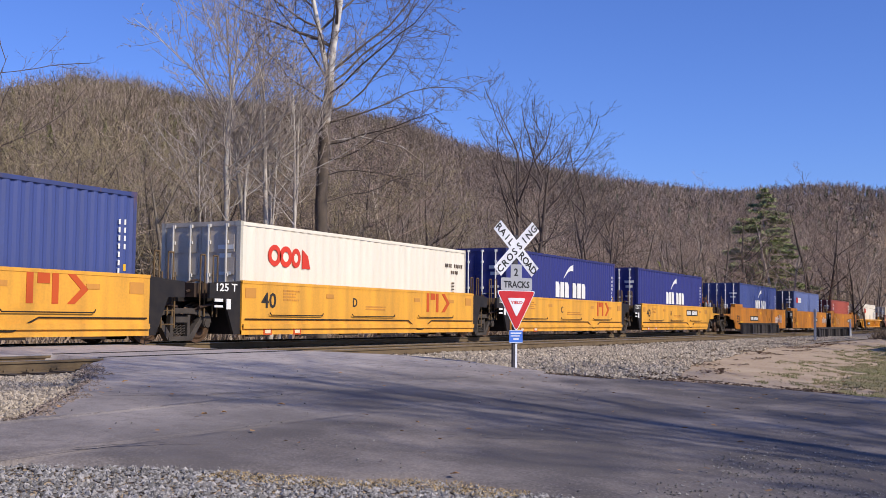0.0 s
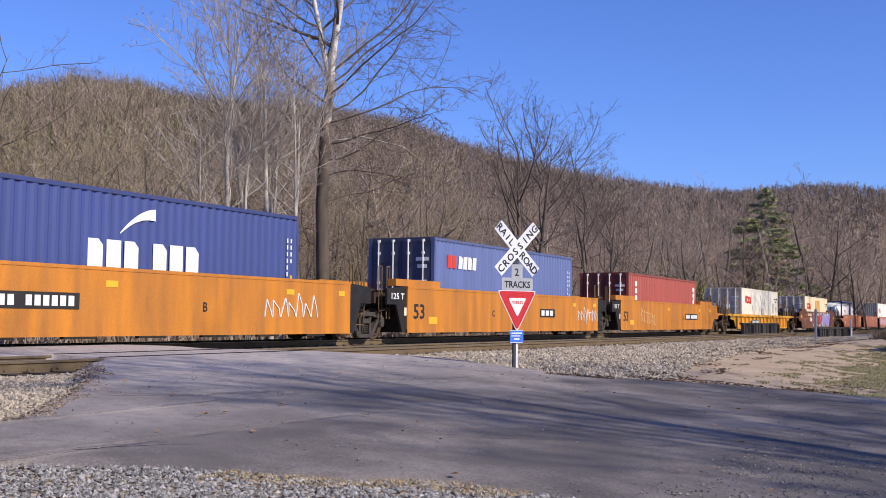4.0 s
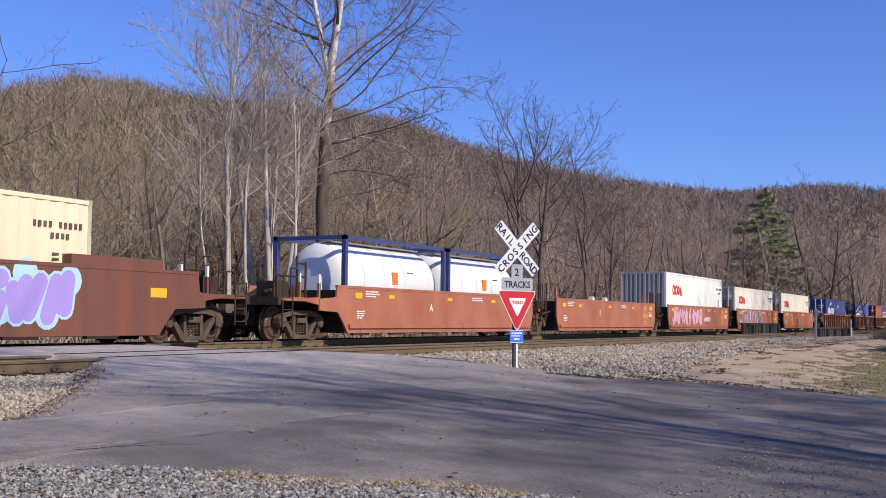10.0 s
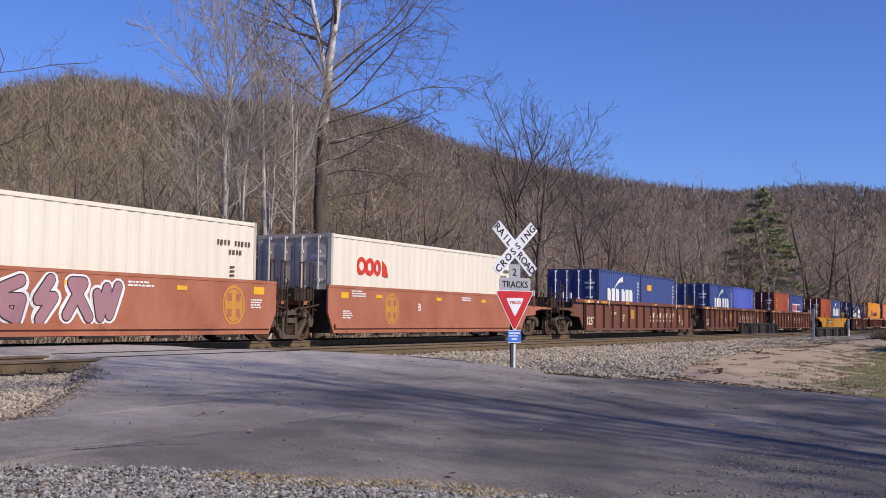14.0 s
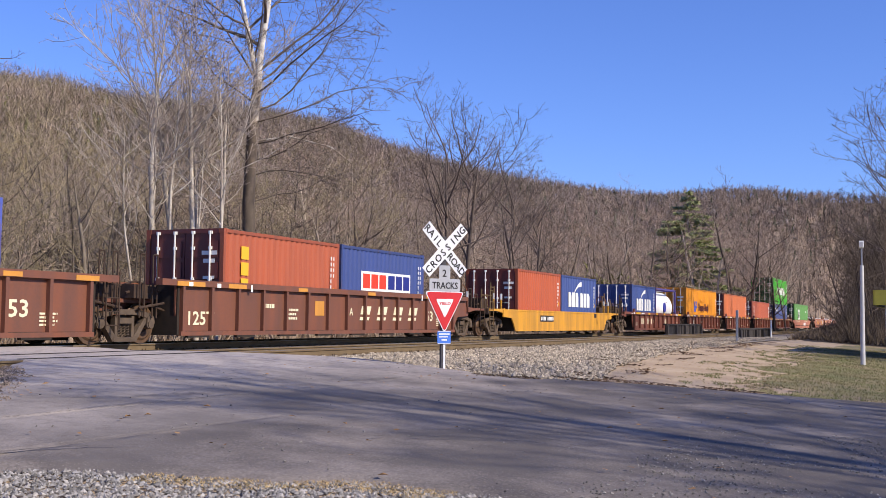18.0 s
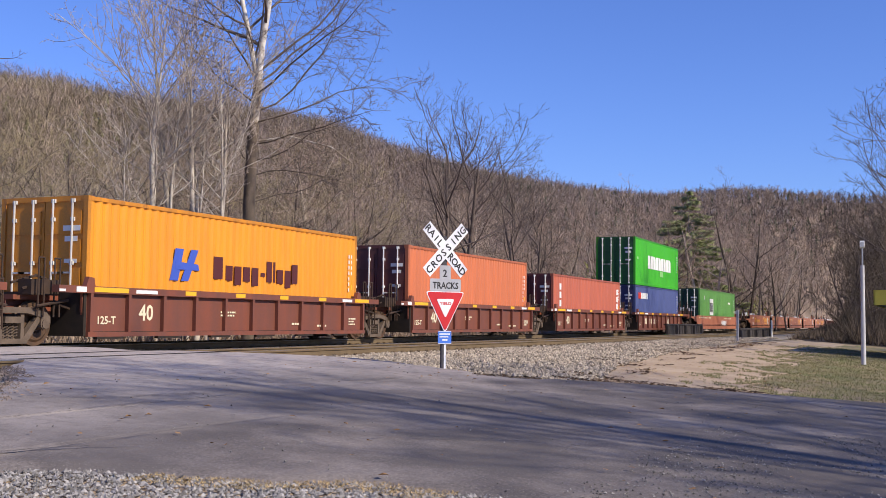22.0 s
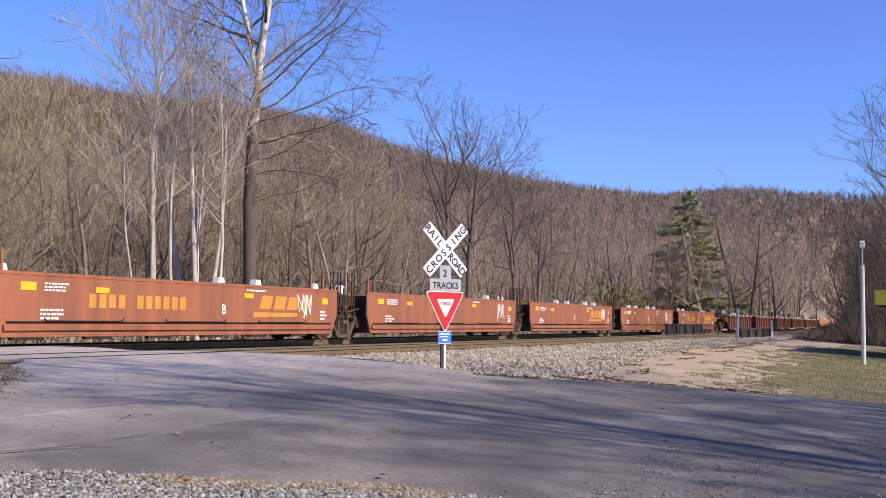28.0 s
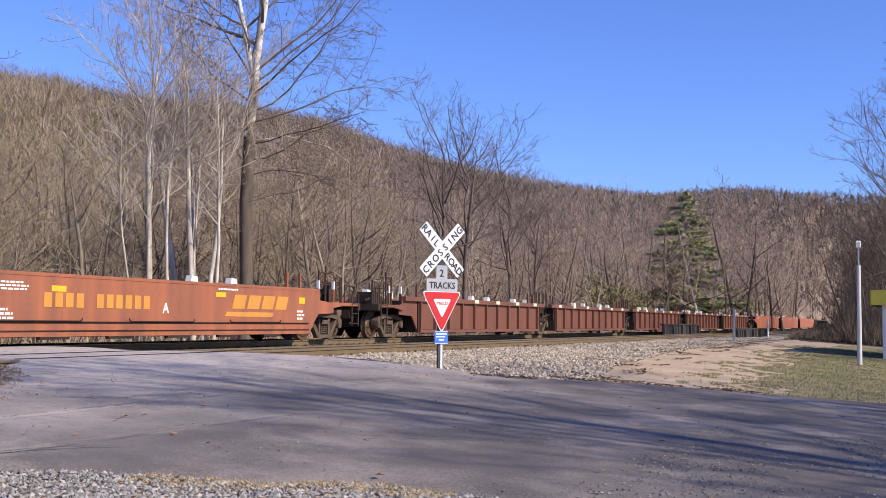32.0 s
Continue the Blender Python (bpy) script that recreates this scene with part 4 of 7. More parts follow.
def blocks(box, x, z, w, h, count, mat, lean=0.0, gap=0.2, name="logo"):
    """A word mark as a row of plain solid blocks, every other one with a cut corner."""
    step = w / count
    for i in range(count):
        a, b = x + i * step, x + i * step + step * (1 - gap)
        cut = 0.3 * (b - a)
        outline = [(a, z), (b, z), (b, z + h), (a, z + h)] if i % 2 else [(a, z), (b, z), (b, z + h - cut), (b - cut, z + h), (a, z + h)]
        part(name, Shape().prism([(px + lean * (pz - z), pz) for px, pz in outline], LOGO_Y - 0.004, LOGO_Y + 0.006), mat, box)


def swoosh(box, x, z, w, h, mat, y=LOGO_Y):
    s = Shape()
    n = 10
    lo, hi = [], []
    for i in range(n + 1):
        t = i / n
        cx, cz = x + w * t, z + h * (1 - (1 - t) ** 2)
        th = 0.02 + 0.14 * t
        lo.append((cx, cz - th))
        hi.append((cx, cz + th * 0.6))
    for i in range(n):
        s.prism([lo[i], lo[i + 1], hi[i + 1], hi[i]], y - 0.004, y + 0.006)
    part("logo", s, mat, box)


def ring(s, cx, cz, ro, ri, y, n=18, squash=1.0):
    for i in range(n):
        a, b = 2 * math.pi * i / n, 2 * math.pi * (i + 1) / n
        s.prism([(cx + ri * math.cos(a) * squash, cz + ri * math.sin(a)), (cx + ro * math.cos(a) * squash, cz + ro * math.sin(a)), (cx + ro * math.cos(b) * squash, cz + ro * math.sin(b)), (cx + ri * math.cos(b) * squash, cz + ri * math.sin(b))], y - 0.004, y + 0.006)


def red_mark(box, x, z, k=1.0):
    """The white boxes' red mark: two rings and two blocks."""
    s = Shape()
    ring(s, x + 0.24 * k, z + 0.28 * k, 0.27 * k, 0.14 * k, LOGO_Y)
    ring(s, x + 0.72 * k, z + 0.27 * k, 0.27 * k, 0.13 * k, LOGO_Y)
    ring(s, x + 1.17 * k, z + 0.26 * k, 0.25 * k, 0.12 * k, LOGO_Y, squash=0.8)
    s.prism([(x + 1.45 * k, z), (x + 1.82 * k, z), (x + 1.70 * k, z + 0.34 * k), (x + 1.45 * k, z + 0.5 * k)], LOGO_Y - 0.004, LOGO_Y + 0.006)
    part("logo", s, LOGO_RED, box)

# ---- the cars, in the order in which they pass ----
HC, STD, FLOOR = 2.896, 2.591, 0.32
FORTY, TWENTY = 12.192, 6.058
NAVY, MIDBLUE, SLATE, ROYAL = (0.028, 0.034, 0.19), (0.05, 0.085, 0.26), (0.13, 0.17, 0.36), (0.09, 0.13, 0.52)
WHITE_BOX, GREY_DOOR = (0.80, 0.735, 0.60), (0.66, 0.56, 0.44)

# five-well car in fresh yellow with black end castings
for k, (u0, u1, letter) in enumerate(((5.6, 18.2, "E"), (21.35, 33.85, "D"), (36.95, 49.4, "C"), (52.5, 65.0, "B"))):
    last = letter == "B"
    car = well_car(u0, u1, "smooth", YELLOW, "art", "end" if last else "art", "yellow smooth-sided well car with black end castings", 1.47, ends=BLACK, seed=k)
    half = (u1 - u0) / 2
    side_text(car, "40", -half + 0.76, 0.84, 0.52, BLACK_MARK, 0.6)
    side_text(car, letter, -half + 4.9, 0.92, 0.34, BLACK_MARK)
    side_text(car, "125 T", -half - 0.98, 1.20, 0.25, WHITE, 0.82, SIDE_Y + 0.02)
    bars(car, [(-half - 0.55, 0.78, 0.16, 0.24), (-half - 0.98, 0.95, 0.3, 0.07), (-half - 0.98, 0.82, 0.3, 0.05)], WHITE, SIDE_Y + 0.02)
    bars(car, stencil_block(-half + 1.65, 1.02, 0.75, 0.3, 4, RND), GOLD_MARK, SIDE_Y - 0.006)
    bars(car, [(-half + 0.12, 1.06, 0.42, 0.24), (-half + 3.6, 1.12, 0.36, 0.11), (half - 4.1, 1.12, 0.36, 0.11), (half - 1.8, 1.12, 0.36, 0.11), (half - 0.6, 1.06, 0.42, 0.24)], GOLD_MARK, SIDE_Y - 0.006, "reflector")
    if not last:
        x0 = half - 3.3
        bars(car, [(x0, 0.82, 0.16, 0.58), (x0 + 0.26, 1.2, 0.3, 0.2), (x0 + 0.62, 0.82, 0.16, 0.58)], RED_MARK, SIDE_Y - 0.006, "logo")
        s = Shape()
        s.prism([(x0 + 1.0, 0.82), (x0 + 1.2, 0.82), (x0 + 1.55, 1.11), (x0 + 1.2, 1.40), (x0 + 1.0, 1.40), (x0 + 1.35, 1.11)], SIDE_Y - 0.010, SIDE_Y)
        part("logo", s, RED_MARK, car)
    else:
        bars(car, [(half - 4.5, 0.93, 2.3, 0.32)], BLACK_MARK, SIDE_Y - 0.006, "number_panel")
        bars(car, [(half - 4.38 + i * 0.205, 0.99, 0.14, 0.2) for i in range(10) if i != 4], WHITE, SIDE_Y - 0.012)
    bars(car, stencil_block(-half + 5.6, 0.84, 1.7, 0.14, 2, RND), GOLD_MARK, SIDE_Y - 0.006)
    for x in (-half + 0.85, -half + 2.1):
        bars(car, [(x, 0.18, 0.34, 0.17)], RED_MARK, SIDE_Y - 0.012, "jack_pad")
        bars(car, [(x + 0.06, 0.22, 0.22, 0.08)], CREAM, SIDE_Y - 0.016, "jack_pad")
container(5.85, FORTY, HC, FLOOR, (0.055, 0.08, 0.245), "steel_blue", "mid blue corrugated steel container")
box = container(21.6, FORTY, STD, FLOOR, WHITE_BOX, "white_box", "white refrigerated container with a red mark", flat=True, door=GREY_DOOR)
red_mark(box, -FORTY / 2 + 1.15, 1.55, 1.0)
for u in (37.1, 52.7):
    box = container(u, FORTY, HC, FLOOR, NAVY, "navy", "navy blue container with white block lettering and swoosh")
    blocks(box, -FORTY / 2 + 4.85, 1.22, 1.55, 0.62, 3, WHITE)
    blocks(box, -FORTY / 2 + 6.75, 1.22, 1.6, 0.62, 3, WHITE)
    swoosh(box, -FORTY / 2 + 5.75, 2.0, 1.05, 0.48, WHITE)

# three-well car in worn ochre
for k, (u0, u1, letter) in enumerate(((72.2, 88.9, "B"), (92.1, 108.9, "C"), (112.0, 128.7, "A"))):
    car = well_car(u0, u1, "smooth", OCHRE, "end" if k == 0 else "art", "end" if k == 2 else "art", "worn ochre smooth-sided well car with graffiti scrawls", 1.58, ends=BLACK, seed=10 + k)
    if k:
        side_text(car, "125 T", -(u1 - u0) / 2 - 0.98, 1.18, 0.25, WHITE, 0.82, SIDE_Y + 0.02)
        bars(car, [(-(u1 - u0) / 2 - 0.16, 0.70, 0.14, 0.24)], CREAM, SIDE_Y + 0.02)
    half = (u1 - u0) / 2
    side_text(car, "53", -half + 0.35, 0.62, 0.62, BLACK_MARK, 0.72)
    bars(car, [(-half + 1.35, 0.45, 0.55, 0.22), (-half + 7.5, 1.18, 0.34, 0.13), (half - 3.0, 1.18, 0.34, 0.13), (half - 0.6, 1.2, 0.3, 0.13)], MARKER, SIDE_Y - 0.006, "reflector")
    wide = 2.5 if k != 1 else 1.5
    x = {0: -half + 4.3, 1: half - 6.5, 2: half - 5.8}[k]
    bars(car, [(x, 0.72, wide, 0.32)], BLACK_MARK, SIDE_Y - 0.006, "number_panel")
    n = 11 if k != 1 else 3
    bars(car, [(x + 0.12 + i * (wide - 0.2) / n, 0.78, (wide - 0.2) / n * 0.7, 0.2) for i in range(n) if n == 3 or i != 4], WHITE, SIDE_Y - 0.012)
    side_text(car, letter, half - 6.2 if k != 1 else -half + 6, 0.72, 0.3, BLACK_MARK)
    # pale scrawl
    s = Shape()
    r = random.Random(30 + k)
    x0 = {0: half - 3.9, 1: half - 2.4, 2: -half + 2.9}[k]
    for i in range(7):
        px = x0 + i * 0.33
        pts = [(px, SIDE_Y - 0.012, 0.62), (px + r.uniform(-0.05, 0.2), SIDE_Y - 0.012, 1.05 + r.uniform(-0.1, 0.2)), (px + 0.25, SIDE_Y - 0.012, 0.85 + r.uniform(-0.1, 0.1)), (px + 0.3, SIDE_Y - 0.012, 0.55 + r.uniform(-0.1, 0.15))]
        s.path(pts, 0.018, 4)
    if k == 2:
        scrawled = (car, x0 + 0.1)
    else:
        part("graffiti", s, WHITE, car)
box = container(74.6, FORTY, HC, FLOOR, (0.055, 0.085, 0.25), "steel_blue", "mid blue container with white block lettering and swoosh")
blocks(box, -FORTY / 2 + 4.85, 1.22, 1.55, 0.62, 3, WHITE)
blocks(box, -FORTY / 2 + 6.75, 1.22, 1.6, 0.62, 3, WHITE)
swoosh(box, -FORTY / 2 + 5.75, 2.0, 1.05, 0.48, WHITE)
box = container(94.3, FORTY, HC, FLOOR, SLATE, "slate_blue", "faded slate blue container with a small red and white mark", door=(0.05, 0.06, 0.12))
blocks(box, -FORTY / 2 + 0.9, 1.95, 0.7, 0.42, 2, LOGO_RED)
blocks(box, -FORTY / 2 + 1.7, 1.95, 1.4, 0.42, 4, WHITE, 0.1)
box = container(113.95, FORTY, STD, FLOOR, (0.42, 0.095, 0.07), "brick_red", "brick red container with white vertical marks", door=(0.16, 0.03, 0.025))
for x in (-FORTY / 2 + 1.0, FORTY / 2 - 0.75):
    bars(box, [(x, 1.30 + i * 0.33, 0.3, 0.24) for i in range(3)], WHITE, LOGO_Y, "logo")

# a single yellow well with ribbed low sides
car = well_car(135.3, 152.0, "ribbed", YELLOW, "end", "end", "yellow ribbed single well car", 1.14, seed=20)
half = 8.35
side_text(car, "53", 1.1, 0.66, 0.36, BLACK_MARK)
side_text(car, "L", -half + 0.8, 0.62, 0.42, BLACK_MARK)
bars(car, [(-1.9 - 2.2, 0.50, 2.2, 0.3)], BLACK_MARK, SIDE_Y - 0.012, "number_panel")
bars(car, [(-4.0 + i * 0.19, 0.56, 0.13, 0.18) for i in range(11) if i != 4], WHITE, SIDE_Y - 0.018)
bars(car, [(half - 4.9 + i * 0.7, 0.45, 0.5, 0.5) for i in range(3)], OXIDE, SIDE_Y + 0.094, "logo")
markers(car, 135.3, 152.0, 1.0, 7, GOLD_MARK, 0.4, 0.07)
box = container(137.7, FORTY, STD, FLOOR, WHITE_BOX, "white_box", "white refrigerated container with a red mark", flat=True, door=GREY_DOOR)
red_mark(box, -FORTY / 2 + 1.15, 1.55)
bars(box, [(FORTY / 2 - 2.0, 0.95, 0.5, 0.75), (FORTY / 2 - 5.9, 0.75, 0.7, 0.55)], material("patch_grey", (0.5, 0.5, 0.48), rough=0.6), LOGO_Y, "repair_patch")

# a single brown well with large graffiti
car = well_car(158.8, 175.5, "smooth", BROWN, "end", "end", "dull brown well car covered in colourful graffiti", 1.60, seed=21)
half = 8.35
side_text(car, "53", -half + 0.92, 0.46, 0.66, TAN_MARK, 0.72)
bars(car, [(-half - 0.75, 1.05, 0.6, 0.22), (-half + 1.9, 1.25, 0.3, 0.1), (half - 0.3, 1.0, 0.5, 0.2)], MARKER, SIDE_Y - 0.006, "reflector")
bars(car, [(-half - 0.5 + i * 0.38, 0.95, 0.24, 0.1) for i in range(13)], OXIDE, SIDE_Y - 0.006)
bars(car, [(-half + 2.6 + i * 0.21, 1.22, 0.14, 0.2) for i in range(9) if i != 2], CREAM, SIDE_Y - 0.006)
r = random.Random(77)
GRAF = {"red": (0.55, 0.05, 0.07), "white": (0.80, 0.78, 0.76), "green": (0.05, 0.22, 0.12), "violet": (0.36, 0.27, 0.62), "pale_blue": (0.42, 0.62, 0.72), "pink": (0.66, 0.38, 0.45), "dusty_pink": (0.36, 0.19, 0.21), "oxide": (0.25, 0.08, 0.05), "dark": (0.05, 0.03, 0.035)}


GLYPHS = [[(0.55, 1), (0.15, 0.5), (0.75, 0.55), (0.3, 0)], [(0.9, 0.1), (0.5, 0.95), (0.1, 0.6), (0.45, 0.2), (0.95, 0.75)], [(0.9, 0.2), (0.4, 0.0), (0.05, 0.4), (0.25, 0.95), (0.8, 0.95), (0.85, 0.5), (0.5, 0.45)],
          [(0.0, 0.7), (0.2, 0.15), (0.45, 0.85), (0.65, 0.2), (1.0, 0.9)], [(0.05, 0.1), (0.4, 0.9), (0.65, 0.35), (0.95, 1.0), (0.85, 0.3)], [(0.0, 0.15), (0.75, 0.95), (0.25, 0.95), (0.95, 0.1)], [(0.95, 0.95), (0.15, 0.75), (0.2, 0.2), (0.7, 0.05), (0.95, 0.5), (0.4, 0.5)]]


def fat_stroke(points, wide, y):
    """A sprayed line of even width with round joints."""
    s = Shape()
    n = 10
    for (ax, az), (bx, bz) in zip(points, points[1:]):
        d = math.hypot(bx - ax, bz - az) or 1.0
        ox, oz = -(bz - az) / d * wide, (bx - ax) / d * wide
        s.v += [(ax - ox, y, az - oz), (bx - ox, y, bz - oz), (bx + ox, y, bz + oz), (ax + ox, y, az + oz)]
        k = len(s.v)
        s.f.append((k - 4, k - 3, k - 2, k - 1))
        y -= 0.0004
    for px, pz in points:
        k = len(s.v)
        s.v += [(px + wide * math.cos(2 * math.pi * i / n), y, pz + wide * math.sin(2 * math.pi * i / n)) for i in range(n)]
        s.f.append(tuple(range(k, k + n)))
        y -= 0.0004
    return s


SCRAWL = {"R": [[(0, 0), (0.1, 1), (0.6, 0.8), (0.05, 0.5), (0.7, 0)], [(-0.12, 0), (0.15, 0)]], "I": [[(0.3, 0), (0.3, 1)], [(0.1, 1), (0.5, 1)], [(0.1, 0), (0.5, 0)]], "T": [[(0.35, 0), (0.35, 1)], [(0, 1), (0.7, 1)], [(0.15, 0), (0.55, 0)]],
          "U": [[(0, 1), (0.05, 0.15), (0.35, 0), (0.6, 0.15), (0.65, 1)], [(-0.1, 1), (0.15, 1)], [(0.5, 1), (0.8, 1)]], "A": [[(0, 0), (0.3, 1), (0.65, 0)], [(0.12, 0.4), (0.52, 0.4)]], "L": [[(0.1, 1), (0.1, 0), (0.6, 0.02)], [(-0.05, 1), (0.25, 1)]]}


def scrawl(car, word, x, z, tall, step, fall, mat):
    """A word sprayed by hand in thin strokes, running downhill."""
    for i, letter in enumerate(word):
        for line in SCRAWL[letter]:
            pts = [(x + i * step + px * step, z - i * fall + pz * tall * (1.15 if i == 0 else 0.92)) for px, pz in line]
            part("graffiti", fat_stroke(pts, 0.022, SIDE_Y - 0.006), mat, car)


scrawl(scrawled[0], "RITUAL", scrawled[1], 0.66, 0.5, 0.43, 0.045, paint("pale_scrawl", (0.68, 0.47, 0.24), 0.0))


def tag_shapes(car, x, z, w, h, count, fill, edge, seed, y=SIDE_Y - 0.006, fat=0.15, rim=0.05):
    """Graffiti as a row of fat abstract characters in spray paint with a contrasting edge."""
    rr = random.Random(seed)
    step = w / count
    for i in range(count):
        g = rr.choice(GLYPHS)
        wide = min(fat, step * 0.26, h * 0.2)
        tilt, grow_x, drop = rr.uniform(-0.15, 0.2), rr.uniform(0.62, 0.8), rr.uniform(0, 0.08) * h
        x0, z0, hh = x + step * i + wide, z + wide + drop, h - 2 * wide - drop
        pts = [(x0 + (px * grow_x + tilt * (pz - 0.5) * 0.6) * step, z0 + pz * hh) for px, pz in g]
        part("graffiti", fat_stroke(pts, wide + rim * 0.5, y - 0.001 * (i % 2)), paint("spray_" + edge, GRAF[edge], 0.0), car)
        part("graffiti", fat_stroke(pts, wide - rim * 0.3, y - 0.007 - 0.001 * (i % 2)), paint("spray_" + fill, GRAF[fill], 0.0), car)


def spray_dots(car, spots, colour):
    for x, z, r in spots:
        s = Shape()
        s.v += [(x + r * math.cos(0.45 * i), SIDE_Y - 0.006, z + r * math.sin(0.45 * i)) for i in range(14)]
        s.f.append(tuple(range(14)))
        part("graffiti", s, paint("spray_" + colour, GRAF[colour], 0.0), car)


tag_shapes(car, -half + 5.0, 0.26, 4.7, 1.27, 5, "red", "white", 5, fat=0.19, rim=0.12)
spray_dots(car, [(-half + 6.6, 0.42, 0.14), (-half + 8.3, 0.5, 0.1), (-half + 5.9, 1.38, 0.09), (-half + 9.3, 1.2, 0.1)], "white")
tag_shapes(car, -half + 4.8, 0.30, 5.0, 1.2, 5, "green", "green", 8, SIDE_Y - 0.002, 0.2, 0.0)
spray_dots(car, [(-half + 10.3 + 0.55 * i, 0.62 + 0.55 * (i * 3 % 2) + 0.1 * (i % 3), 0.3) for i in range(8)], "pale_blue")
tag_shapes(car, -half + 10.1, 0.25, 4.1, 1.25, 5, "violet", "pale_blue", 6, SIDE_Y - 0.012, 0.2, 0.07)
tag_shapes(car, -half + 3.6, 0.72, 1.1, 0.4, 3, "white", "white", 9)
box = container(161.55, FORTY, STD, FLOOR, (0.82, 0.70, 0.47), "cream_box", "cream container with a red mark and a rusty patch", flat=True, door=GREY_DOOR, rust=0.1)
red_mark(box, -FORTY / 2 + 1.2, 1.5)
bars(box, [(-0.8, 0.95, 2.4, 1.35)], material("rusty_patch", (0.72, 0.50, 0.20), (0.50, 0.24, 0.06), rough=0.8, scale=2.2, stretch=(2, 1, 0.5), amount=0.7, rust=0.5, rust_colour=(0.42, 0.17, 0.04)), LOGO_Y, "rusty_patch")

# five-well car in red oxide, part laden
for k, (u0, u1, letter) in enumerate(((183.0, 195.6, "A"), (198.6, 211.2, "E"), (214.15, 226.75, "D"), (229.75, 242.3, "C"), (245.2, 257.8, "B"))):
    car = well_car(u0, u1, "smooth", OXIDE, "end" if k == 0 else "art", "end" if k == 4 else "art", "red oxide well car with reflectors and a gold badge" + (", empty" if k == 1 else ""), 1.49, empty=(k == 1), seed=40 + k)
    half = (u1 - u0) / 2
    side_text(car, letter, -half + 4.7, 0.85, 0.32, WHITE)
    s = Shape()
    cx = half - 1.35 if k < 3 else (half - 1.4 if k == 3 else -half + 3.1)
    s.prism([(cx + 0.42 * math.cos(0.2618 * i), 0.88 + 0.47 * math.sin(0.2618 * i)) for i in range(24)], SIDE_Y - 0.008, SIDE_Y)
    badge = part("logo", s, GOLD_MARK, car)
    rim = Shape()
    ring(rim, cx, 0.88, 0.40, 0.375, SIDE_Y - 0.009, 24, 0.9)
    part("badge_line", rim, OXIDE, badge)
    for dx, dz in ((-1, -1), (-1, 1), (1, -1), (1, 1)):
        part("badge_line", Shape().prism([(cx + dx * 0.16 - 0.075, 0.88 + dz * 0.18 - 0.09), (cx + dx * 0.16 + 0.075, 0.88 + dz * 0.18 - 0.09), (cx + dx * 0.16 + 0.075, 0.88 + dz * 0.18 + 0.09), (cx + dx * 0.16 - 0.075, 0.88 + dz * 0.18 + 0.09)], SIDE_Y - 0.013, SIDE_Y - 0.004), OXIDE, badge)
    bars(car, [(-half + 0.35, 1.15, 0.36, 0.16), (-half + 2.2, 1.18, 0.34, 0.1), (-half + 5.9, 1.18, 0.34, 0.1), (half - 3.4, 1.18, 0.34, 0.1), (half - 0.65, 1.15, 0.42, 0.18)], MARKER, SIDE_Y - 0.006, "reflector")
    bars(car, stencil_block(-half + 0.9, 1.2, 0.8, 0.2, 3, RND) + stencil_block(half - 4.9, 1.22, 0.9, 0.14, 2, RND) + stencil_block(half - 0.75, 0.82, 0.6, 0.24, 4, RND) + stencil_block(-half + 0.45, 0.6, 0.5, 0.24, 4, RND), WHITE, SIDE_Y - 0.006)
    if k in (2, 3):
        if k == 2:
            tag_shapes(car, -half + 0.5, 0.28, 6.0, 1.12, 8, "pink", "oxide", 62, fat=0.13, rim=0.02)
            spray_dots(car, [(-half + 1.6, 1.25, 0.13), (-half + 3.1, 1.2, 0.07), (-half + 3.7, 0.45, 0.08), (-half + 5.2, 0.95, 0.09), (-half + 6.4, 0.62, 0.06), (-half + 6.6, 1.0, 0.06), (-half + 2.2, 0.4, 0.06)], "pink")
            bars(car, [(-half + 7.0 + i * 0.2, 0.62 + 0.03 * (i % 2), 0.13, 0.24) for i in range(7)], WHITE, SIDE_Y - 0.006, "graffiti", 0.15)
        else:
            tag_shapes(car, -half + 1.0, 0.30, 6.4, 1.12, 8, "white", "white", 63, SIDE_Y - 0.002, 0.18, 0.05)
            tag_shapes(car, -half + 1.05, 0.33, 6.4, 1.06, 8, "dusty_pink", "dark", 63, SIDE_Y - 0.014, 0.12, 0.03)
box = container(214.35, FORTY, HC, FLOOR, (0.78, 0.78, 0.70), "ivory_box", "ivory corrugated container with a red mark", end="ribs", door=(0.5, 0.5, 0.47))
red_mark(box, -FORTY / 2 + 1.25, 1.70)
for u in (229.9, 245.45):
    box = container(u, FORTY, STD, FLOOR, WHITE_BOX, "white_box", "white refrigerated container with a red mark", flat=True, door=GREY_DOOR)
    red_mark(box, -FORTY / 2 + 1.35, 1.50, 0.95)


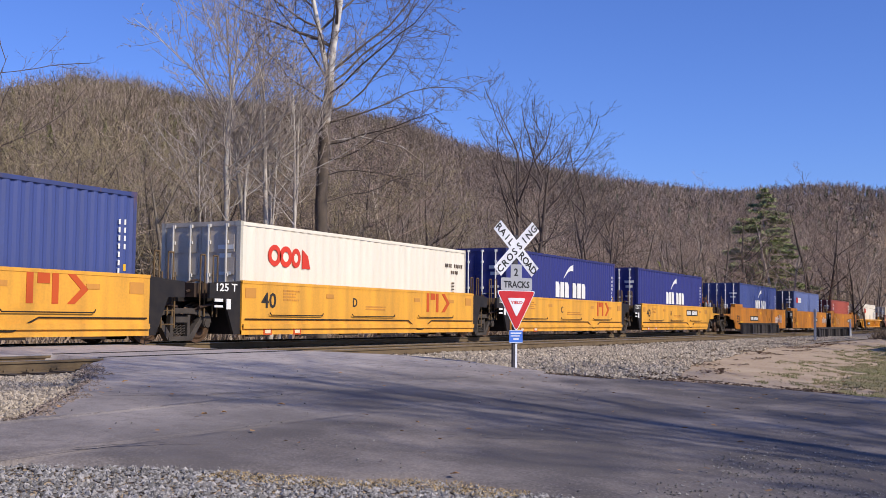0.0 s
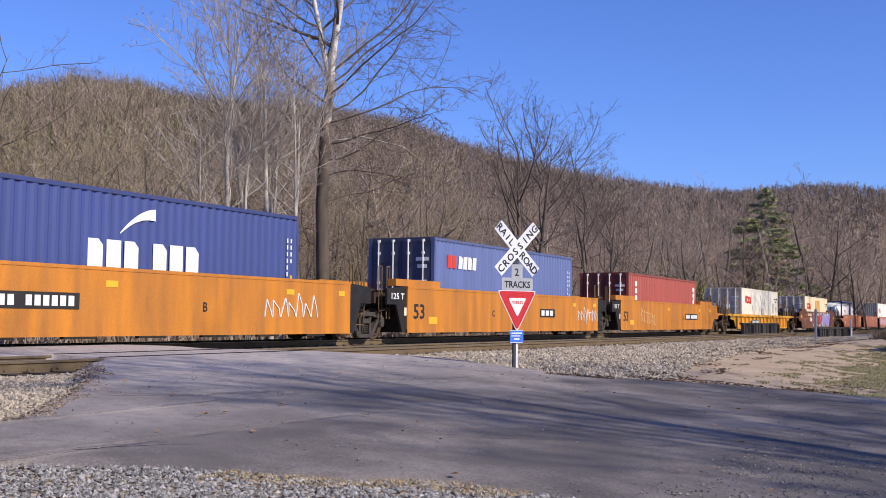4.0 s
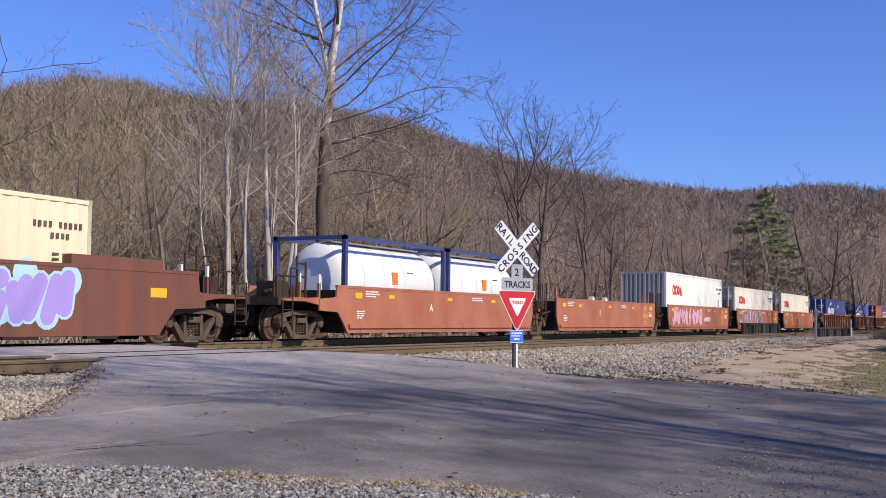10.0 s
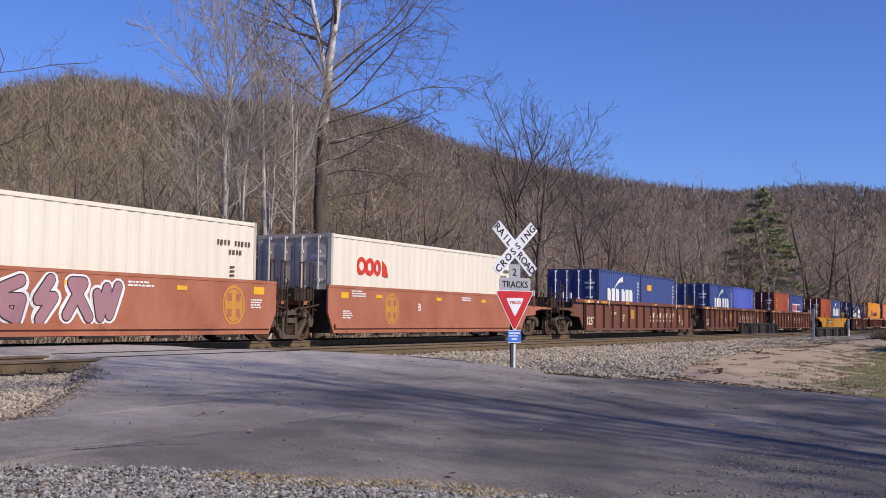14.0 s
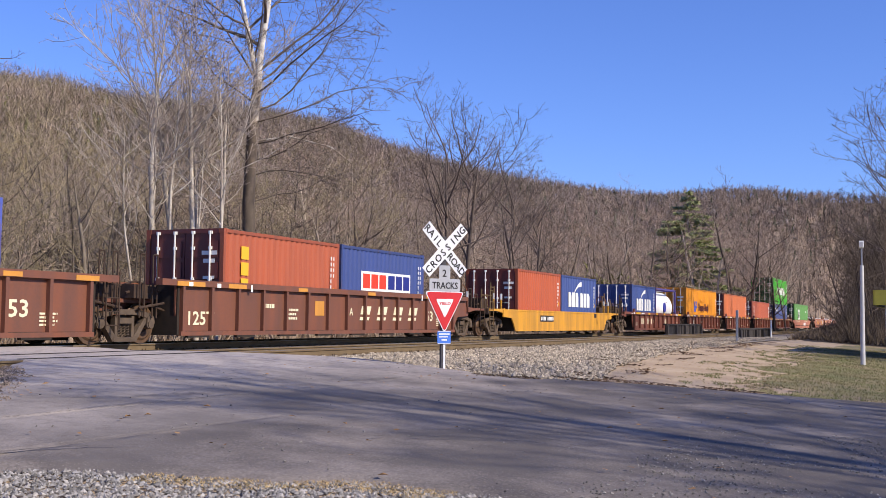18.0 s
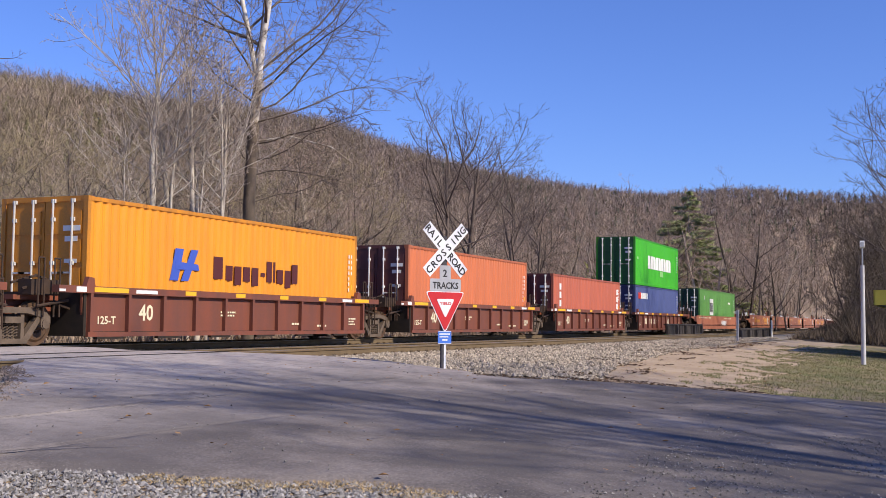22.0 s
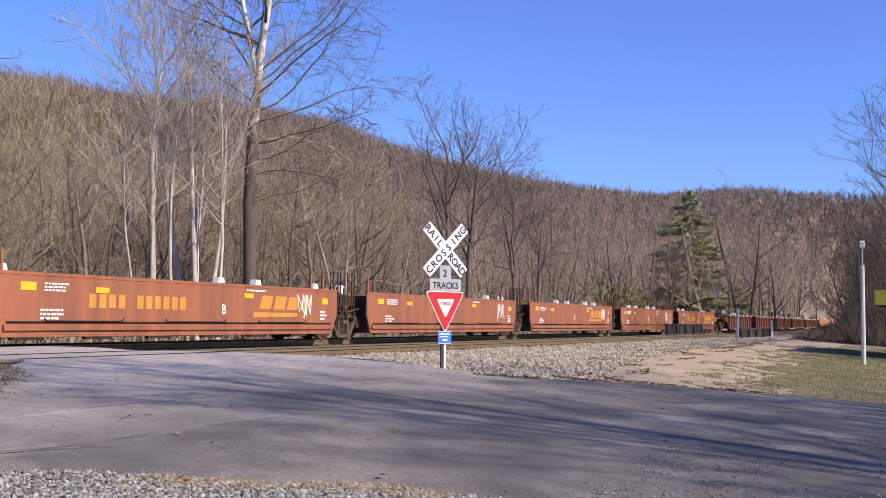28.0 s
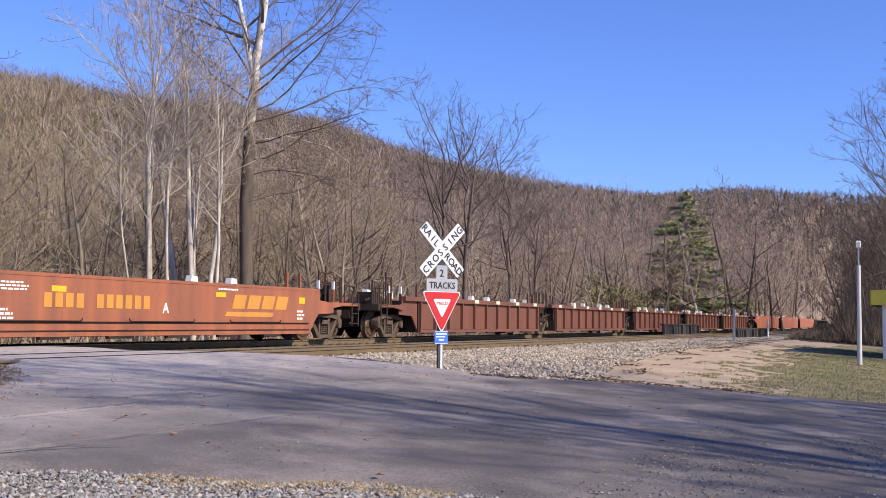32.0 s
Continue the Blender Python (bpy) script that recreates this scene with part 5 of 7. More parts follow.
def tank_container(u0, frame_rgb, name, label, mark=LOGO_RED, length=TWENTY, dark=False):
    tank = thing("tank_container", label, "tank container", group="containers on the freight train")
    half, w, h = length / 2, 1.219, STD
    CARRIED.append((tank, u0 + half, FLOOR))
    steel = paint(name, frame_rgb, 0.06)
    frame_ob = Shape()
    for e in (-1, 1):
        for q in (-1, 1):
            a, b = sorted((e * half, e * (half - 0.13)))
            c, d = sorted((q * w, q * (w - 0.13)))
            frame_ob.box(a, b, c, d, 0, h)
        a, b = sorted((e * half, e * (half - 0.11)))
        frame_ob.box(a, b, -w, w, h - 0.12, h - 0.01).box(a, b, -w, w, 0.02, 0.14)
        for q in (-1, 1):
            frame_ob.tube((e * (half - 0.06), q * (w - 0.08), 0.1), (e * (half - 0.06), q * 0.35, 0.85), 0.05, sides=6)
    for q in (-1, 1):
        c, d = sorted((q * w, q * (w - 0.1)))
        frame_ob.box(-half + 0.1, half - 0.1, c, d, h - 0.11, h - 0.01).box(-half + 0.1, half - 0.1, c, d, 0.02, 0.12)
    part("frame", frame_ob, steel, tank)
    shell = Shape()
    prof = [(-half + 0.16, 0.02), (-half + 0.18, 0.45), (-half + 0.27, 0.78), (-half + 0.40, 0.99), (-half + 0.58, 1.09), (half - 0.58, 1.09), (half - 0.40, 0.99), (half - 0.27, 0.78), (half - 0.18, 0.45), (half - 0.16, 0.02)]
    n = 32
    rings = [[(x, rr * math.cos(2 * math.pi * i / n), 1.34 + rr * math.sin(2 * math.pi * i / n)) for i in range(n)] for x, rr in prof]
    for one in rings:
        shell.v += one
    for j in range(len(rings) - 1):
        for i in range(n):
            shell.f.append((j * n + i, j * n + (i + 1) % n, (j + 1) * n + (i + 1) % n, (j + 1) * n + i))
    part("tank", shell, WHITE, tank, smooth=True)
    for x in (-1.75, -0.6, 0.6, 1.75):
        band = Shape()
        band.quad_strip([(x - 0.03, 1.10 * math.cos(2 * math.pi * i / n), 1.34 + 1.10 * math.sin(2 * math.pi * i / n)) for i in range(n)], [(x + 0.03, 1.10 * math.cos(2 * math.pi * i / n), 1.34 + 1.10 * math.sin(2 * math.pi * i / n)) for i in range(n)])
        part("band", band, WHITE, tank)
    part("walkway", Shape().box(-half + 0.5, half - 0.5, -0.45, -0.1, h - 0.16, h - 0.12).box(-0.3, 0.3, -0.3, 0.3, 2.2, h - 0.14), GALV, tank)
    disc = Shape().prism([(0.33 * math.cos(0.3142 * i), 1.34 + 0.33 * math.sin(0.3142 * i)) for i in range(20)], -1.14, -1.08)
    part("logo", disc if mark is BLUE_MARK else Shape().prism([(-0.2, 1.3), (0.12, 1.3), (0.12, 1.66), (-0.2, 1.66)], -1.10, -1.06), mark, tank)
    part("end_placard", Shape().box(-half - 0.01, -half + 0.02, -0.45, 0.35, 0.75, 1.45), WHITE, tank)
    bars(tank, [(0.75, 1.55, 0.3, 0.05), (0.75, 1.65, 0.4, 0.05)], BLACK_MARK, -1.03, "stencil")
    return tank


BLUE_MARK = paint("mark_deep_blue", (0.04, 0.05, 0.3), 0.0)
ORANGE_MARK = paint("mark_orange", (0.75, 0.2, 0.03), 0.0)
tank_container(183.25, (0.05, 0.07, 0.2), "tank_frame_blue", "white tank container in a dark blue steel frame", ORANGE_MARK)
tank_container(189.5, (0.05, 0.07, 0.2), "tank_frame_blue", "white tank container in a dark blue steel frame", ORANGE_MARK)

# three-well car in dull brown with ribbed sides
for k, (u0, u1, letter) in enumerate(((264.7, 281.5, "B"), (284.8, 301.5, "C"), (304.5, 321.0, "A"))):
    car = well_car(u0, u1, "ribbed", BROWN, "end" if k == 0 else "art", "end" if k == 2 else "art", "dull brown ribbed well car with cream lettering blocks", 1.52, seed=50 + k)
    half = (u1 - u0) / 2
    side_text(car, "53", half - 2.36, 0.60, 0.48, CREAM, 0.55)
    side_text(car, "125T", -half + 0.3, 0.45, 0.46, CREAM, 1.15)
    side_text(car, letter, -half + 8.5, 0.75, 0.32, CREAM)
    for i in range(4):
        x = half - 7.3 + i * 1.16
        bars(car, [(x, 0.78, 0.62, 0.26)], CREAM, SIDE_Y + 0.09, "logo", 0.4)
        bars(car, [(x - 0.05, 0.60, 0.62, 0.1)], CREAM, SIDE_Y + 0.09, "logo", 0.4)
    bars(car, stencil_block(-half + 3.6, 0.9, 0.9, 0.2, 1, RND) + stencil_block(-half + 4.9, 0.6, 0.7, 0.35, 3, RND) + stencil_block(half - 1.5, 0.42, 0.6, 0.3, 4, RND), CREAM, SIDE_Y + 0.09)
    bars(car, [(-half + 6.4, 0.72, 0.52, 0.42)], GOLD_MARK, SIDE_Y + 0.09, "patch")
    bars(car, [(-half - 0.2, 1.37, 1.1, 0.11), (-half + 1.9, 1.37, 0.8, 0.11), (-half + 5.3, 1.38, 0.5, 0.1), (half - 7, 1.38, 0.5, 0.1), (half - 2.6, 1.38, 0.5, 0.1), (half - 0.6, 1.37, 0.7, 0.11)], GOLD_MARK, SIDE_Y - 0.018, "reflector")
    bars(car, [(-half + 0.25, 1.37, 0.16, 0.1), (-half + 1.4, 1.37, 0.16, 0.1), (-half + 2.9, 1.3, 0.08, 0.18), (half - 3.0, 1.3, 0.08, 0.18)], WHITE, SIDE_Y - 0.02)


def short_box(u, rgb, name, label, white_panel=False):
    box = container(u, TWENTY, STD, FLOOR, rgb, name, label)
    if white_panel:
        bars(box, [(-TWENTY / 2 + 1.3, 1.22, 3.6, 0.62)], WHITE, LOGO_Y, "logo")
        blocks_w = 0.48
        bars(box, [(-TWENTY / 2 + 1.42 + i * 0.57, 1.30, blocks_w, 0.46) for i in range(3)], LOGO_RED, LOGO_Y - 0.006, "logo")
        bars(box, [(-TWENTY / 2 + 3.2 + i * 0.57, 1.30, blocks_w, 0.46) for i in range(3)], paint("logo_blue", (0.02, 0.03, 0.2), 0.0), LOGO_Y - 0.006, "logo")
    else:
        blocks(box, -TWENTY / 2 + 1.15, 1.05, 1.75, 0.72, 3, WHITE)
        blocks(box, -TWENTY / 2 + 3.15, 1.05, 1.75, 0.72, 3, WHITE)
        swoosh(box, -TWENTY / 2 + 2.1, 1.75, 1.25, 0.5, WHITE)
    return box


short_box(267.1, MIDBLUE, "mid_blue", "mid blue short container with white block lettering")
box = container(273.25, TWENTY, STD, FLOOR, (0.05, 0.08, 0.24), "dark_blue", "plain dark blue short container")
bars(box, [(-2.0, 1.8, 0.7, 0.3)], MARKER, LOGO_Y, "logo")
short_box(286.9, MIDBLUE, "mid_blue", "mid blue short container with white block lettering")
container(293.05, TWENTY, STD, FLOOR, ROYAL, "royal_blue", "bright royal blue short container")
box = container(306.55, TWENTY, STD, FLOOR, (0.42, 0.10, 0.045), "rust_red", "rust red short container with yellow letters", door=(0.15, 0.03, 0.025))
bars(box, [(-TWENTY / 2 + 0.8, 1.0 + i * 0.42, 0.34, 0.34) for i in range(3)], MARKER, LOGO_Y, "logo")
short_box(312.75, (0.045, 0.075, 0.24), "deep_blue", "deep blue short container with a red and blue panel", True)

# a single yellow well with tapered ends
car = well_car(327.6, 341.4, "smooth", STAINED, "end", "end", "weathered ochre single well car with stained sides", 1.12, seed=70)
bars(car, [(-6.9 + 3.2, 0.62, 1.9, 0.28)], BLACK_MARK, SIDE_Y - 0.006, "number_panel")
bars(car, [(-3.6 + i * 0.18, 0.68, 0.12, 0.16) for i in range(10) if i != 4], WHITE, SIDE_Y - 0.012)
bars(car, [(5.0, 0.85, 0.4, 0.2)], BLACK_MARK, SIDE_Y - 0.006, "number_panel")
container(328.55, TWENTY, STD, FLOOR, (0.46, 0.10, 0.04), "orange_red", "plain orange-red short container", door=(0.16, 0.03, 0.025))
short_box(334.75, MIDBLUE, "mid_blue", "mid blue short container with white block lettering")

# five-well car in red-brown with ribbed sides and a row of yellow reflectors
for k, (u0, u1) in enumerate(((348.2, 360.9), (364.1, 376.6), (380.05, 392.5), (395.95, 408.5), (411.75, 424.2))):
    car = well_car(u0, u1, "ribbed", MAROON, "end" if k == 0 else "art", "end" if k == 4 else "art", "red-brown ribbed well car with yellow reflectors", 1.26, seed=80 + k)
    half = (u1 - u0) / 2
    x40 = 1.9 if k in (0, 4) else -half + 1.75
    side_text(car, "40", x40, 0.55, 0.5, CREAM, 0.5)
    side_text(car, "125-T", -half + 0.35, 0.46, 0.24, CREAM, 0.62)
    if k in (0, 4):
        bars(car, [(-half + 1.9 + i * 0.31, 0.55, 0.2, 0.34) for i in range(9) if i != 4], CREAM, SIDE_Y + 0.09)
    bars(car, stencil_block(-half + 4.9, 0.66, 0.7, 0.16, 2, RND) + stencil_block(half - 4.2, 0.45, 0.5, 0.1, 1, RND) + stencil_block(half - 2.8, 0.4, 0.9, 0.1, 1, RND) + stencil_block(half - 0.9, 0.45, 0.5, 0.25, 3, RND), CREAM, SIDE_Y + 0.09)
    bars(car, [(-half + 0.15, 1.14, 1.1, 0.1)] + [(-half + 3.3 + i * 2.1, 1.14, 0.42, 0.1) for i in range(4)] + [(half - 0.7, 1.14, 0.9, 0.1)], MARKER, SIDE_Y - 0.018, "reflector")
    bars(car, [(-half - 0.4, 1.13, 0.3, 0.11), (-half + 1.5, 1.14, 0.75, 0.08), (half - 1.5, 1.14, 0.6, 0.08), (-half - 0.9, 1.13, 0.18, 0.05)], WHITE, SIDE_Y - 0.02)
    for x in (-half + 0.1, half - 0.35):
        lug = Shape().prism([(x - 0.14, 1.26), (x + 0.14, 1.26), (x + 0.1, 1.44), (x - 0.06, 1.46)], SIDE_Y + 0.04, SIDE_Y + 0.16)
        part("container_guide", lug, MAROON, car)
short_box(348.5, MIDBLUE, "mid_blue", "mid blue short container with white block lettering")
tank_container(354.7, (0.10, 0.07, 0.24), "tank_frame_violet", "white tank container in a violet-blue steel frame", BLUE_MARK)
box = container(364.3, FORTY, HC, FLOOR, (0.80, 0.30, 0.02), "bright_orange", "bright orange container with a blue mark and dark lettering blocks", door=(0.75, 0.28, 0.02))
s = Shape()
x0 = -FORTY / 2 + 2.85
s.prism([(x0, 1.18), (x0 + 0.32, 1.18), (x0 + 0.52, 1.95), (x0 + 0.20, 1.95)], LOGO_Y - 0.004, LOGO_Y + 0.006)
s.prism([(x0 + 0.44, 1.18), (x0 + 0.72, 1.18), (x0 + 1.10, 1.95), (x0 + 0.82, 1.95)], LOGO_Y - 0.006, LOGO_Y + 0.006)
s.prism([(x0 + 0.2, 1.45), (x0 + 1.15, 1.45), (x0 + 1.1, 1.60), (x0 + 0.2, 1.64)], LOGO_Y - 0.008, LOGO_Y + 0.006)
part("logo", s, paint("logo_mid_blue", (0.05, 0.10, 0.45), 0.0), box)
DARK_RED = paint("mark_maroon", (0.09, 0.02, 0.02), 0.0)
bars(box, [(x0 + 1.75, 1.28, 0.4, 0.56)] + [(x0 + 2.28 + i * 0.40, 1.26 - 0.1 * (i % 2), 0.31, 0.38 + 0.1 * (i % 2)) for i in range(4)] + [(x0 + 3.92, 1.42, 0.2, 0.1), (x0 + 4.2, 1.28, 0.26, 0.56), (x0 + 4.53, 1.28, 0.1, 0.56)] + [(x0 + 4.72 + i * 0.40, 1.26 - 0.1 * (i == 1), 0.31, 0.38 + 0.1 * (i == 1)) for i in range(2)] + [(x0 + 5.5, 1.28, 0.3, 0.54)], DARK_RED, LOGO_Y, "logo")
container(380.25, FORTY, HC, FLOOR, (0.60, 0.17, 0.07), "salmon_orange", "faded orange-red corrugated container", door=(0.13, 0.035, 0.03))
box = container(396.2, FORTY, STD, FLOOR, (0.50, 0.13, 0.075), "faded_red", "faded red container with white vertical marks", door=(0.13, 0.03, 0.03))
for x in (-FORTY / 2 + 0.95, FORTY / 2 - 0.8):
    bars(box, [(x, 1.05 + i * 0.4, 0.28, 0.3) for i in range(3)], WHITE, LOGO_Y, "logo")
box = container(412.0, FORTY, STD, FLOOR, (0.075, 0.10, 0.25), "marine_blue", "blue corrugated container with a small red and white mark", door=(0.035, 0.04, 0.12))
blocks(box, -FORTY / 2 + 0.75, 1.78, 0.62, 0.38, 2, LOGO_RED)
blocks(box, -FORTY / 2 + 1.42, 1.78, 1.75, 0.36, 5, WHITE)
box = container(412.0, FORTY, HC, FLOOR + STD + 0.02, (0.045, 0.43, 0.02), "bright_green", "bright green container with white block lettering, stacked on top", door=(0.012, 0.11, 0.028))
blocks(box, -FORTY / 2 + 3.2, 1.10, 6.6, 0.82, 9, WHITE, 0.0, 0.13)
bars(box, [(-FORTY / 2 + 6.5, 0.70, 0.95, 0.36), (-FORTY / 2 + 0.35, 1.55, 0.4, 0.16)], paint("pale_green_patch", (0.22, 0.52, 0.16), 0.0), LOGO_Y, "patch")

# a single brown well with a long green container
car = well_car(430.0, 447.0, "smooth", OXIDE, "end", "end", "red-brown single well car with faint stencils", 1.22, seed=90)
half = 8.5
bars(car, [(-half + 0.4 + i * 0.55, 1.02, 0.3, 0.1) for i in range(9)] + [(half - 6 + i * 0.6, 1.0, 0.3, 0.12) for i in range(6)], CREAM, SIDE_Y - 0.006)
tag_shapes(car, 1.2, 0.4, 2.4, 0.5, 4, "white", "white", 91)
box = container(431.95, 16.154, HC + 0.02, FLOOR + 0.07, (0.115, 0.30, 0.07), "leaf_green", "long green container with a white square mark", flat=True, door=(0.016, 0.06, 0.035))
bars(box, [(-16.154 / 2 + 4.15, 0.9, 1.5, 1.3)], WHITE, LOGO_Y, "logo")
bars(box, [(-16.154 / 2 + 4.32 + i * 0.42, 1.15, 0.2 + 0.12 * (i == 0), 0.75) for i in range(3)], BLACK_MARK, LOGO_Y - 0.006, "logo")
bars(box, [(-16.154 / 2 + 1.9, 2.1, 0.16, 0.3), (16.154 / 2 - 3.5, 1.9, 1.0, 0.16)], WHITE, LOGO_Y, "stencil")

# empty five-well car in red oxide with orange lettering blocks
for k, (u0, u1, letter) in enumerate(((455.9, 468.7, "B"), (471.2, 484.2, "C"), (486.6, 499.6, "D"), (502.1, 515.0, "E"), (517.5, 530.4, "A"))):
    car = well_car(u0, u1, "smooth", RUSSET, "end" if k == 0 else "art", "end" if k == 4 else "art", "empty russet well car with orange block lettering", 1.49, empty=True, seed=100 + k)
    half = (u1 - u0) / 2
    side_text(car, letter, -half + (6.2 if k else 7.2), 0.72, 0.34, WHITE)
    if k != 1 and k != 3:
        for i in range(4):
            bars(car, [(half - 3.9 + i * 0.68, 0.86, 0.56, 0.36)], GOLD_MARK, SIDE_Y - 0.006, "logo", 0.35)
        bars(car, [(half - 4.2, 0.66, 2.2, 0.12)], GOLD_MARK, SIDE_Y - 0.006, "logo", 0.6)
    if k in (0, 4):
        bars(car, [(-half + 2.4 + i * 0.31, 0.80, 0.22, 0.3) for i in range(11) if i != 4], GOLD_MARK, SIDE_Y - 0.006)
    bars(car, [(-half + 0.45, 1.12, 0.42, 0.17), (-half + 2.6, 1.12, 0.42, 0.12), (half - 4.6, 1.14, 0.42, 0.12), (half - 0.6, 1.05, 0.32, 0.17)], MARKER, SIDE_Y - 0.006, "reflector")
    bars(car, stencil_block(-half + 1.1, 1.12, 0.9, 0.2, 3, RND) + stencil_block(half - 4.5, 1.32, 1.0, 0.08, 1, RND) + stencil_block(half - 0.7, 0.6, 0.4, 0.3, 3, RND) + stencil_block(-half + 1.0, 0.55, 0.7, 0.25, 3, RND), WHITE, SIDE_Y - 0.006)
    if k < 4:
        s = Shape()
        rr = random.Random(120 + k)
        for i in range(5):
            px = half - 1.9 + 0.13 * i
            s.path([(px, SIDE_Y - 0.012, 0.6 + rr.uniform(0, 0.4)), (px + rr.uniform(-0.2, 0.3), SIDE_Y - 0.012, 1.3), (px + rr.uniform(0, 0.3), SIDE_Y - 0.012, 0.75)], 0.02, 4)
        part("graffiti", s, WHITE, car)

# the empties behind it
for k, (u0, u1) in enumerate(((538.0, 550.8), (553.4, 566.2), (568.8, 581.6), (584.2, 597.0), (599.6, 612.4))):
    car = well_car(u0, u1, "ribbed", BROWN, "end" if k == 0 else "art", "end" if k == 4 else "art", "empty brown ribbed well car", 1.42, empty=True, seed=130 + k)
    markers(car, u0, u1, 1.30, 6, CREAM)
for k, (u0, u1) in enumerate(((619.6, 636.4), (639.6, 656.4), (659.6, 676.4))):
    car = well_car(u0, u1, "smooth", ORANGE_CAR, "end" if k == 0 else "art", "end" if k == 2 else "art", "empty dusty orange well car", 1.5, empty=True, seed=140 + k)
    markers(car, u0, u1, 1.2, 3, CREAM)
for k, (u0, u1) in enumerate(((683.6, 700.4),)):
    well_car(u0, u1, "ribbed", BLACK, "end", "end", "empty black ribbed well car", 1.4, empty=True, seed=150)


def motions():
    """The whole train rolls past at a steady pace; the wheels turn with it."""
    times = [0, 4, 8, 12, 16, 20, 24, 28, 32]
    for ob, u, z in CARRIED:
        walk(ob, [(t, pose(u - SPEED * t, TRACK_FAR, z)) for t in times])
    first = WHEELSETS[0]
    turn = -math.degrees(SPEED / 0.455)
    walk(first, [(i / 30, pose(0, 0, 0, 0, turn * i / 30, 0)) for i in range(0, 961)])
    action, slot = first.animation_data.action, first.animation_data.action_slot
    for w in WHEELSETS[1:]:
        w.rotation_mode = "QUATERNION"
        w.animation_data_create()
        w.animation_data.action = action
        w.animation_data.action_slot = slot

# ---- crossing sign ----
SIGN_WHITE = material("sign_white", (0.74, 0.75, 0.78), (0.62, 0.63, 0.67), rough=0.45, scale=6, fine=40, amount=0.4)
SIGN_RED = material("sign_red", (0.55, 0.03, 0.035), (0.45, 0.025, 0.03), rough=0.4, scale=6)
SIGN_BLUE = material("sign_blue", (0.05, 0.14, 0.52), (0.06, 0.17, 0.58), rough=0.45, scale=6)
SIGN_BLACK = material("sign_black", (0.02, 0.02, 0.022), rough=0.5)
POST_STEEL = material("weathered_post_steel", (0.075, 0.07, 0.08), (0.04, 0.037, 0.042), rough=0.6, scale=8, fine=40)
SIGN_BACK = material("sign_faded_grey", (0.42, 0.43, 0.46), rough=0.5)


def crossing_sign(x, y, z, turn):
    sign = thing("crossing_sign", "white crossbuck and red yield sign on steel post", "crossing sign", (x, y, z), turn)
    post = Shape()
    post.prism([(-0.045, -0.4), (0.045, -0.4), (0.045, 2.42), (-0.045, 2.42)], -0.006, 0.006)
    post.box(-0.051, -0.045, -0.006, 0.04, -0.4, 2.42)
    post.box(0.045, 0.051, -0.006, 0.04, -0.4, 2.42)
    part("post", post, POST_STEEL, sign)
    part("reflective_strip", Shape().box(0.0, 0.043, -0.010, -0.0062, -0.1, 0.42), SIGN_WHITE, sign, "white reflective strip")
    cz = 2.17
    for k, (word, lean) in enumerate((("RAILROAD", -45), ("CROSSING", 45))):
        blade = Shape()
        blade.box(-0.61, 0.61, -0.03 - 0.012 * k, -0.022 - 0.012 * k, -0.114, 0.114)
        ob = part("blade", blade, SIGN_WHITE, sign, at=(0, 0, cz))
        ob.rotation_euler = (0, radians(-lean), 0)
        y = -0.034 - 0.012 * k
        n = len(word)
        for i, ch in enumerate(word):
            me, width = letters(ch, 0.19)
            cx = -0.53 + 1.06 * i / (n - 1) if k else (-0.55 + 0.125 * i if i < 4 else 0.55 - 0.125 * (7 - i))
            lettering("letter", ch, 0.19, SIGN_BLACK, ob, (cx - width / 2, y, -0.068))
    part("count_plate", Shape().box(-0.125, 0.125, -0.03, -0.024, 1.60, 1.88), SIGN_BACK, sign)
    lettering("letter", "2", 0.19, SIGN_BLACK, sign, (-0.055, -0.034, 1.67))
    part("tracks_plate", Shape().prism(rounded(-0.35, 0.35, 1.40, 1.63, 0.03), -0.042, -0.034), SIGN_BACK, sign)
    lettering("letter", "TRACKS", 0.17, SIGN_BLACK, sign, (-0.29, -0.045, 1.45), 0.58)
    tri = lambda r: [(0, -1.0 * r), (0.866 * r, 0.5 * r), (-0.866 * r, 0.5 * r)]

    def plate(r, y0, mat, name, parent, bevel):
        out = []
        pts = tri(r)
        for i, (px, pz) in enumerate(pts):
            ax, az = pts[i - 1]
            bx, bz = pts[(i + 1) % 3]
            for t in (0.0, 0.5, 1.0):
                qx = (1 - t) ** 2 * (px + (ax - px) * bevel) + 2 * t * (1 - t) * px + t * t * (px + (bx - px) * bevel)
                qz = (1 - t) ** 2 * (pz + (az - pz) * bevel) + 2 * t * (1 - t) * pz + t * t * (pz + (bz - pz) * bevel)
                out.append((qx, qz))
        return part(name, Shape().prism([(a, b + 1.14) for a, b in out], y0 - 0.006, y0), mat, parent)

    border = plate(0.515, -0.030, SIGN_WHITE, "yield_plate", sign, 0.08)
    plate(0.485, -0.0355, SIGN_RED, "red_band", border, 0.08)
    plate(0.235, -0.041, SIGN_WHITE, "white_field", border, 0.1)
    lettering("letter", "YIELD", 0.075, SIGN_RED, border, (-0.13, -0.05, 1.15), 0.26)
    part("notice_plate", Shape().prism(rounded(-0.15, 0.15, 0.43, 0.67, 0.02), -0.03, -0.024), SIGN_BLUE, sign)
    bars(sign, [(-0.12, 0.60, 0.24, 0.022), (-0.12, 0.55, 0.2, 0.018), (-0.06, 0.49, 0.12, 0.025), (-0.145, 0.435, 0.29, 0.008), (-0.145, 0.657, 0.29, 0.008)], SIGN_WHITE, -0.031, "stencil")
    return sign


